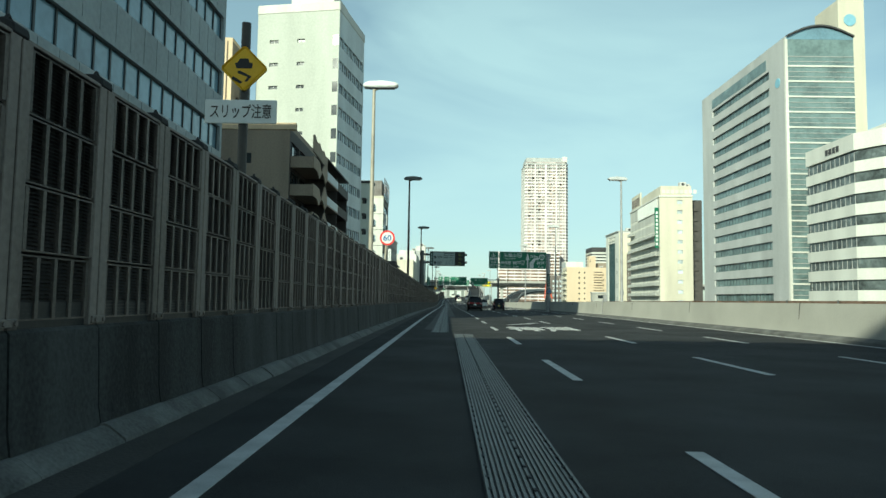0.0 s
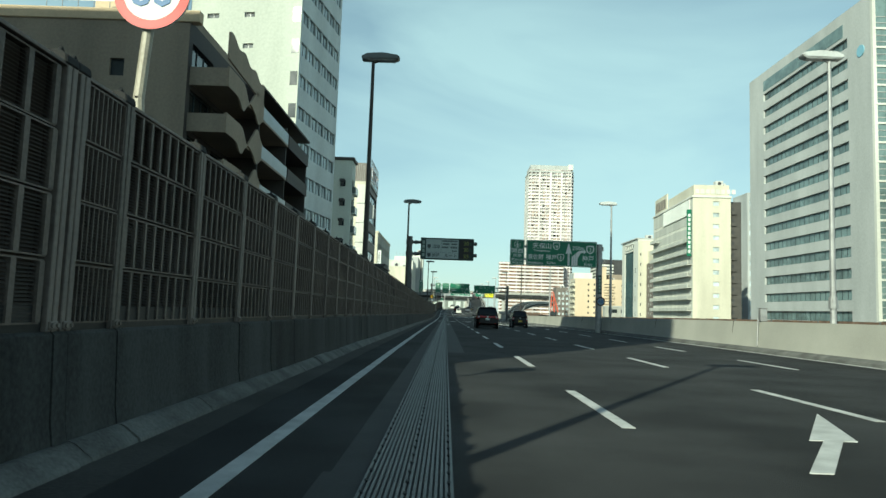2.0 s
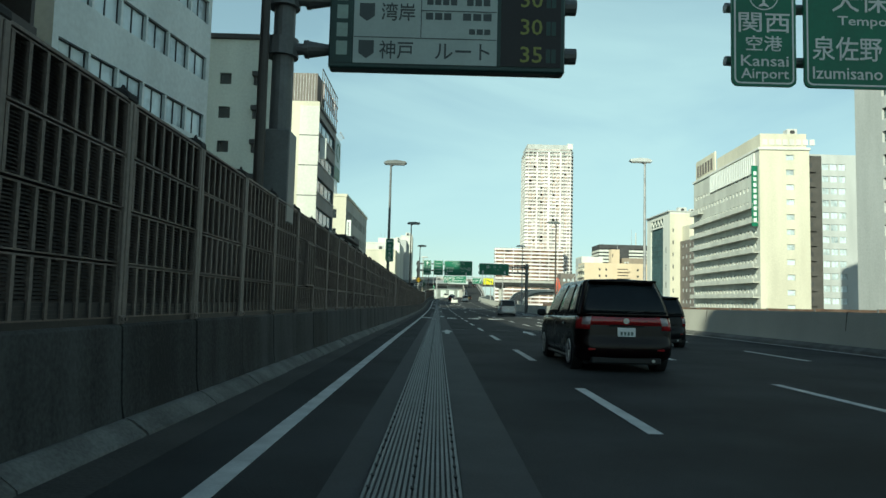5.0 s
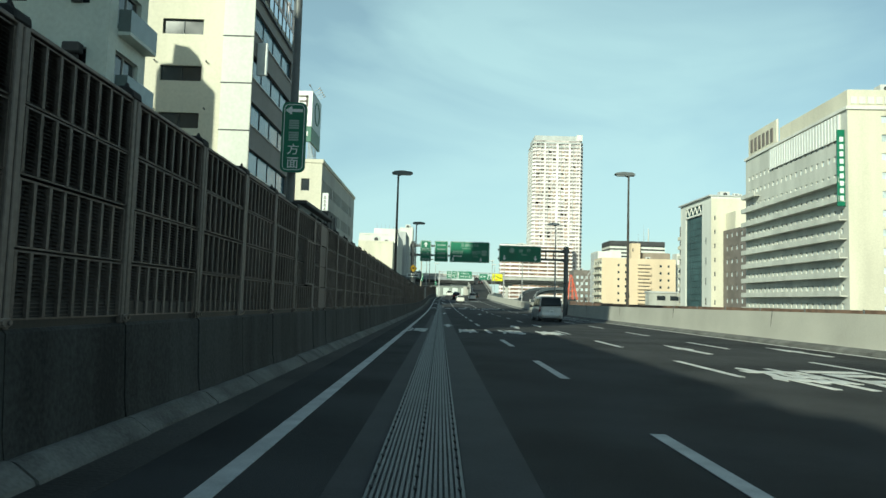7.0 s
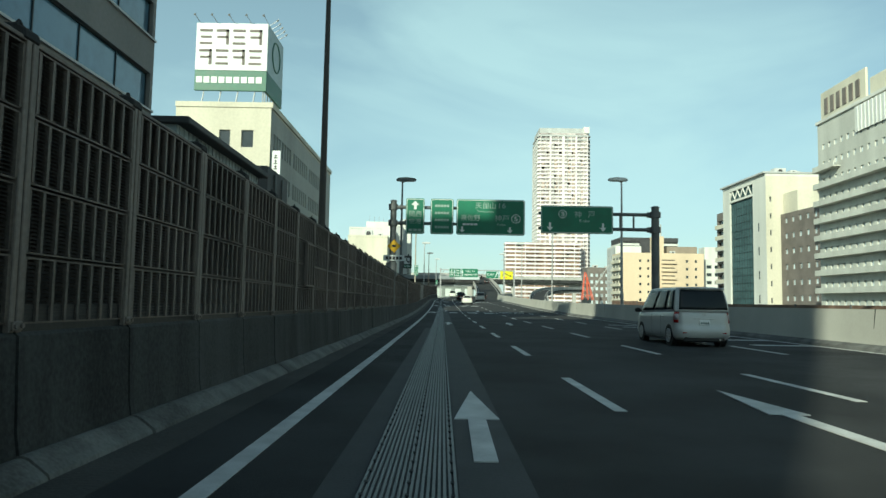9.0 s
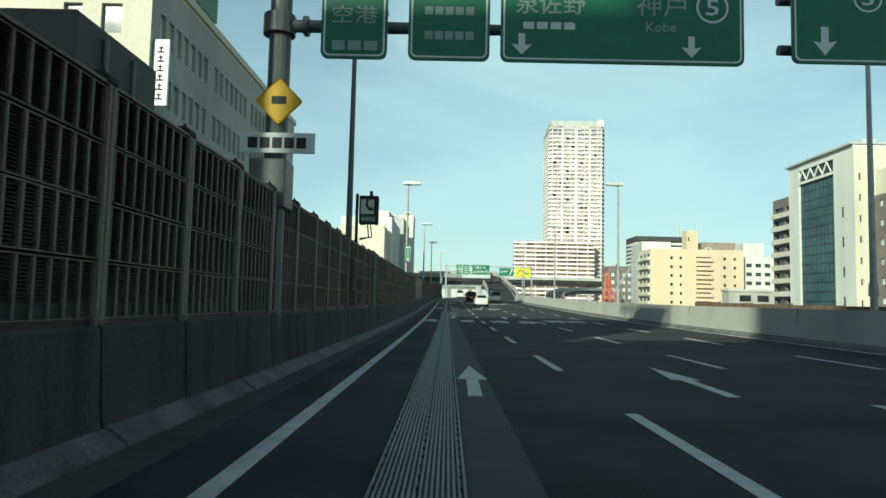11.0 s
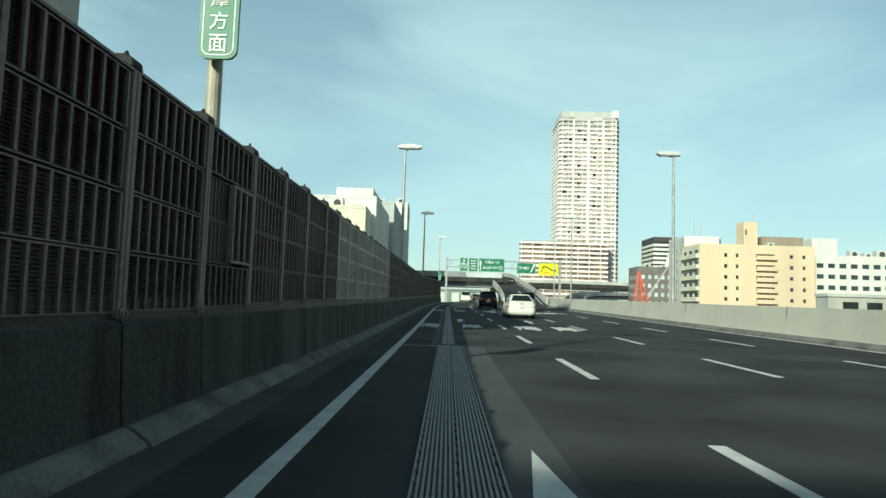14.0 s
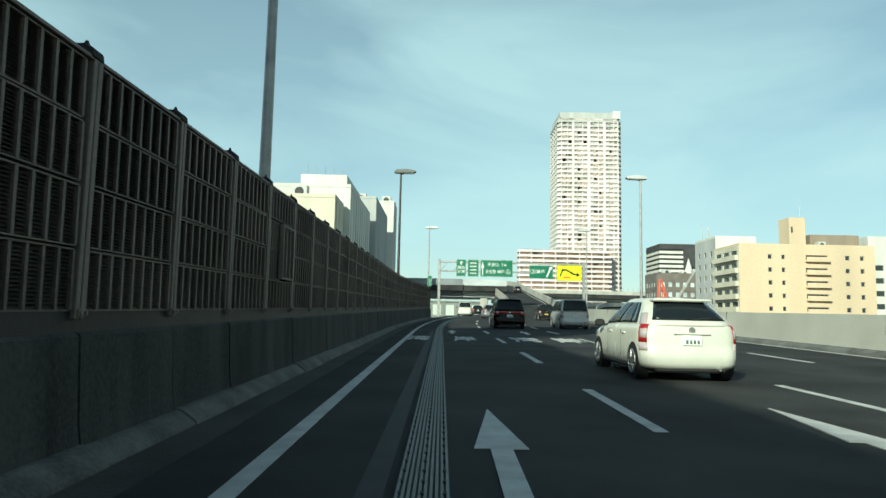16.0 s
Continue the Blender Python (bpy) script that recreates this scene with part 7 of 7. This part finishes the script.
def car(name, label, category, k, body_paint, x, y, yaw=0.0, plate=PLATE_WHITE, bar=False, plate_z=0.62, z=None):
    pitch = math.atan((road_z(y + 4) - road_z(y)) / 4)
    t = thing(name, label, category, Matrix.Translation((x, y, road_z(y) + 0.012 if z is None else z)) @ Matrix.Rotation(radians(yaw), 4, "Z") @ Matrix.Rotation(pitch, 4, "X"))
    L, H, hw, r = k["L"], k["H"], k["W"] / 2, k["r"]
    b0, b1, b2, b3 = k["belt"]

    def belt(yy):
        return float(np.interp(yy, (0, L * 0.5, k["nose"][0], L * 0.93, L), (b0, b1, b2, b3 + 0.06, b3 - 0.06)))

    # lower body, from sill to waist
    body_grid = []
    for s, win, cut, lo in ((0.0, 0.86, 0.12, 0.0), (0.06, 0.95, 0.05, 0), (0.14, 0.985, 0.0, 0), (0.3, 1.0, -0.01, 0), (0.42, 1.0, 0.0, 0), (0.5, 0.998, 0.03, 0), (0.6, 1.0, 0.035, 0), (0.7, 1.0, 0.04, 0), (0.8, 0.995, 0.045, 0), (0.9, 0.98, 0.055, 0), (0.97, 0.96, 0.065, 0), (1.0, 0.93, 0.08, 0)):
        loop = plan_loop(hw * win, cut, L - cut * 1.5, 0.24, 0.42, 0.05, 0.28)
        body_grid.append([(px, py, 0.19 + (belt(py) - 0.19) * s) for px, py in loop])
    body_grid = np.array(body_grid)
    body = skin(body_grid, body_paint, t, "body", 0.015)
    # cabin, from waist to roof
    wb, wt = k["cab"]
    cab_grid = []
    for h in (0, 0.1, 0.22, 0.36, 0.5, 0.64, 0.76, 0.87, 0.95, 1.0):
        f = h ** 1.25
        w = wb + (wt - wb) * f
        ya = k["tail"][0] + (k["tail"][1] - k["tail"][0]) * h ** 1.5
        yb = k["nose"][0] + (k["nose"][1] - k["nose"][0]) * h ** 1.05
        loop = plan_loop(w, ya, yb, k.get("rc", 0.14), 0.2, 0.06, 0.2)
        cab_grid.append([(px, py, belt(py) - 0.02 + (H - 0.07 - belt(py) + 0.02) * h) for px, py in loop])
    for inset, dz in ((0.025, 0.03), (0.08, 0.052), (0.16, 0.062)):
        loop = plan_loop(wt - inset, k["tail"][1] + inset, k["nose"][1] - inset, k.get("rc", 0.14), 0.2, 0.06, 0.2)
        cab_grid.append([(px, py, H - 0.07 + dz) for px, py in loop])
    cab_grid = np.array(cab_grid)
    cabin = skin(cab_grid, body_paint, t, "cabin", 0.012)
    n = 64
    h0, h1 = k["rear_h"]
    patch(cabin, "rear_window", cab_grid, h0, h1, -6, 6, CAR_GLASS)
    patch(cabin, "windscreen", cab_grid, 0, 8, 27, n - 27, CAR_GLASS)
    for a, b in [q for q in ((10, 13), (13, 18), (18, 24)) if q[0] >= k.get("first", 10)] + ([(11, 13)] if k.get("first") else []):
        for r0, r1 in ((a, b), (n - b, n - a)):
            patch(cabin, "side_window", cab_grid, 1, 8, r0, r1, CAR_GLASS)
    for q in (13, 18)[k.get("first", 10) > 10:]:
        for r0 in (q, n - q):
            e0, e1 = Vector(cab_grid[1, r0]), Vector(cab_grid[8, r0])
            part("pillar", tb(e0, e1, 0.014, None, 6), TRIM_BLACK, cabin)
    e = Vector(cab_grid[h0, 0])
    part("rear_wiper", tb(e + Vector((0.02, -0.03, 0.02)), e + Vector((0.34, 0.0, 0.05)), 0.011, None, 6), TRIM_BLACK, cabin)
    if k["spoiler"]:
        ry = k["tail"][1]
        part("spoiler", bx(-wt * 0.93, wt * 0.93, ry - k["spoiler"], ry + 0.12, H - 0.075, H - 0.025, bevel=0.02), body_paint, cabin)
    s0, s1, u0, u1 = k["lamp"]
    levels = [0.0, 0.06, 0.14, 0.3, 0.42, 0.5, 0.6, 0.7, 0.8, 0.9, 0.97, 1.0]
    a0 = min(range(12), key=lambda q: abs(levels[q] - s0))
    a1 = min(range(12), key=lambda q: abs(levels[q] - s1))
    for s in (1, -1):
        r0, r1 = (u0, u1) if s > 0 else (n - u1, n - u0)
        lamp = patch(t, "tail_light", body_grid, a0, a1, r0, r1, TAIL_RED, 0.012)
        q0, q1 = (u0, u0 + 2) if s > 0 else (n - u0 - 2, n - u0)
        patch(lamp, "reverse_lens", body_grid, a0 + 1, a0 + 3, q0, q1, TAIL_CLEAR, 0.016)
        if k.get("plain"):
            c0, c1 = (7, 10) if s > 0 else (n - 10, n - 7)
            patch(lamp, "upper_lens", cab_grid, 0, 4, c0, c1, TAIL_CLEAR, 0.014, "clear upper tail light lens on the pillar")
            patch(lamp, "lower_lens", body_grid, 4, 6, r0, r1, TAIL_CLEAR, 0.013)
        if not k.get("plain"):
            part("reflector", bx(*sorted((s * hw * 0.62, s * hw * 0.78)), 0.012, 0.1, 0.4, 0.44, bevel=0.01), TAIL_RED, t)
        my = k["nose"][0] - 0.42
        m = part("mirror", bx(*sorted((s * (wb + 0.06), s * (wb + 0.26))), my, my + 0.13, b2 + 0.0, b2 + 0.15, bevel=0.04), TRIM_BLACK, t)
        part("mirror_foot", bx(*sorted((s * (wb - 0.04), s * (wb + 0.09))), my + 0.05, my + 0.1, b2 + 0.01, b2 + 0.05), TRIM_BLACK, m)
        axles = (k["L"] * 0.165, k["L"] * 0.8)
        for dy in (axles[0] + 0.5, axles[0] + 1.45):
            part("door_handle", bx(*sorted((s * (hw - 0.02), s * (hw + 0.022))), dy, dy + 0.18, b1 - 0.16, b1 - 0.125, bevel=0.008), body_paint, t)
            part("door_seam", bx(*sorted((s * (hw - 0.05), s * (hw + 0.001))), dy + 0.3, dy + 0.309, 0.34, b1 - 0.1), TRIM_BLACK, t)
        for ay in axles:
            part("wheel_well", tb((s * (hw - 0.2), ay, r), (s * (hw + 0.001), ay, r), r + 0.04, None, 28), TRIM_BLACK, t)
            wheel(t, s * (hw - 0.088), ay, r, s)
        part("sill", bx(*sorted((s * (hw - 0.15), s * (hw - 0.02))), axles[0] + r, axles[1] - r, 0.16, 0.23, bevel=0.02), TRIM_BLACK, t)
    if bar:
        patch(t, "light_bar", body_grid, 8, 11, -5, 5, TAIL_RED, 0.014, "red light strip across the tailgate")
    pb = part("number_plate", bx(-0.165, 0.165, 0.005, 0.08, plate_z, plate_z + 0.165, bevel=0.006), plate, t)
    for q in range(4):
        part("writing", bx(-0.115 + 0.065 * q, -0.075 + 0.065 * q, 0.001, 0.005, plate_z + 0.025, plate_z + 0.09), PLATE_INK, pb)
    part("plate_garnish", bx(-0.32, 0.32, 0.012, 0.08, plate_z + 0.185, plate_z + 0.215, bevel=0.008), body_paint, t)
    part("bumper_vent", bx(-hw * 0.72, hw * 0.72, 0.08 if k.get("plain") else 0.03, 0.3, 0.15, 0.23 if k.get("plain") else 0.29, bevel=0.03), TRIM_BLACK, t)
    part("exhaust", tb((hw * 0.55, 0.0, 0.22), (hw * 0.55, 0.2, 0.22), 0.03, None, 10), RIM, t)
    part("emblem", tb((0, 0.03, b0 - 0.09), (0, 0.1, b0 - 0.09), 0.055, None, 14), RIM, t, "small round chrome emblem")
    part("underside", bx(-hw * 0.8, hw * 0.8, 0.3, L - 0.4, 0.13, 0.2), TRIM_BLACK, t)
    return t


WHITE_PAINT = paint("white_paint", (0.607, 0.607, 0.541))
RED_PAINT = paint("dark_red_paint", (0.0055, 0.0012, 0.0014))
SILVER_PAINT = paint("silver_paint", (0.47, 0.47, 0.46), 0.35, 0.2)
BLACK_PAINT = paint("black_car_paint", (0.012, 0.012, 0.013))
GREY_PAINT = paint("grey_car_paint", (0.16, 0.18, 0.2), 0.3, 0.4)

car("hatchback", "white compact hatchback with dark glass and clear red tail lights", "car", HATCH, WHITE_PAINT, 4.1, 240.6, 0.6, plate_z=0.62)
for x, y in ((3.4, 83.2), (3.8, 268.8)):
    car("minivan", "dark red minivan with a full-width red tail light strip", "car", VAN, RED_PAINT, x, y, bar=True, plate_z=0.66)
for x, y in ((7.0, 91.8), (10.3, 297.0)):
    car("kei_car", "small black hatchback with a yellow number plate", "car", KEI, BLACK_PAINT, x, y, plate=PLATE_YELLOW, plate_z=0.5)
for x, y in ((8.0, 148.6), (8.0, 270.6)):
    car("minivan", "silver boxy minivan with tall red tail lights", "car", BOXY, SILVER_PAINT, x, y, plate_z=0.66)
car("van", "small white delivery van far down the lane", "car", BOXY, WHITE_PAINT, 2.8, 317)
car("sedan", "dark saloon car far ahead in the lane", "car", SALOON, BLACK_PAINT, 5.2, 330)
car("sedan", "grey-blue saloon car ahead in traffic", "car", SALOON, GREY_PAINT, 5.0, 300)
for x, y, z, p, lb in ((15.9, 372, 6.98, BLACK_PAINT, "dark car climbing the exit ramp"), (13.0, 388, 8.58, WHITE_PAINT, "white car on the exit ramp"), (15.2, 402, 9.86, RED_PAINT, "red car high on the exit ramp")):
    car("sedan", lb, "car", SALOON, p, x, y, 0.0, z=z)
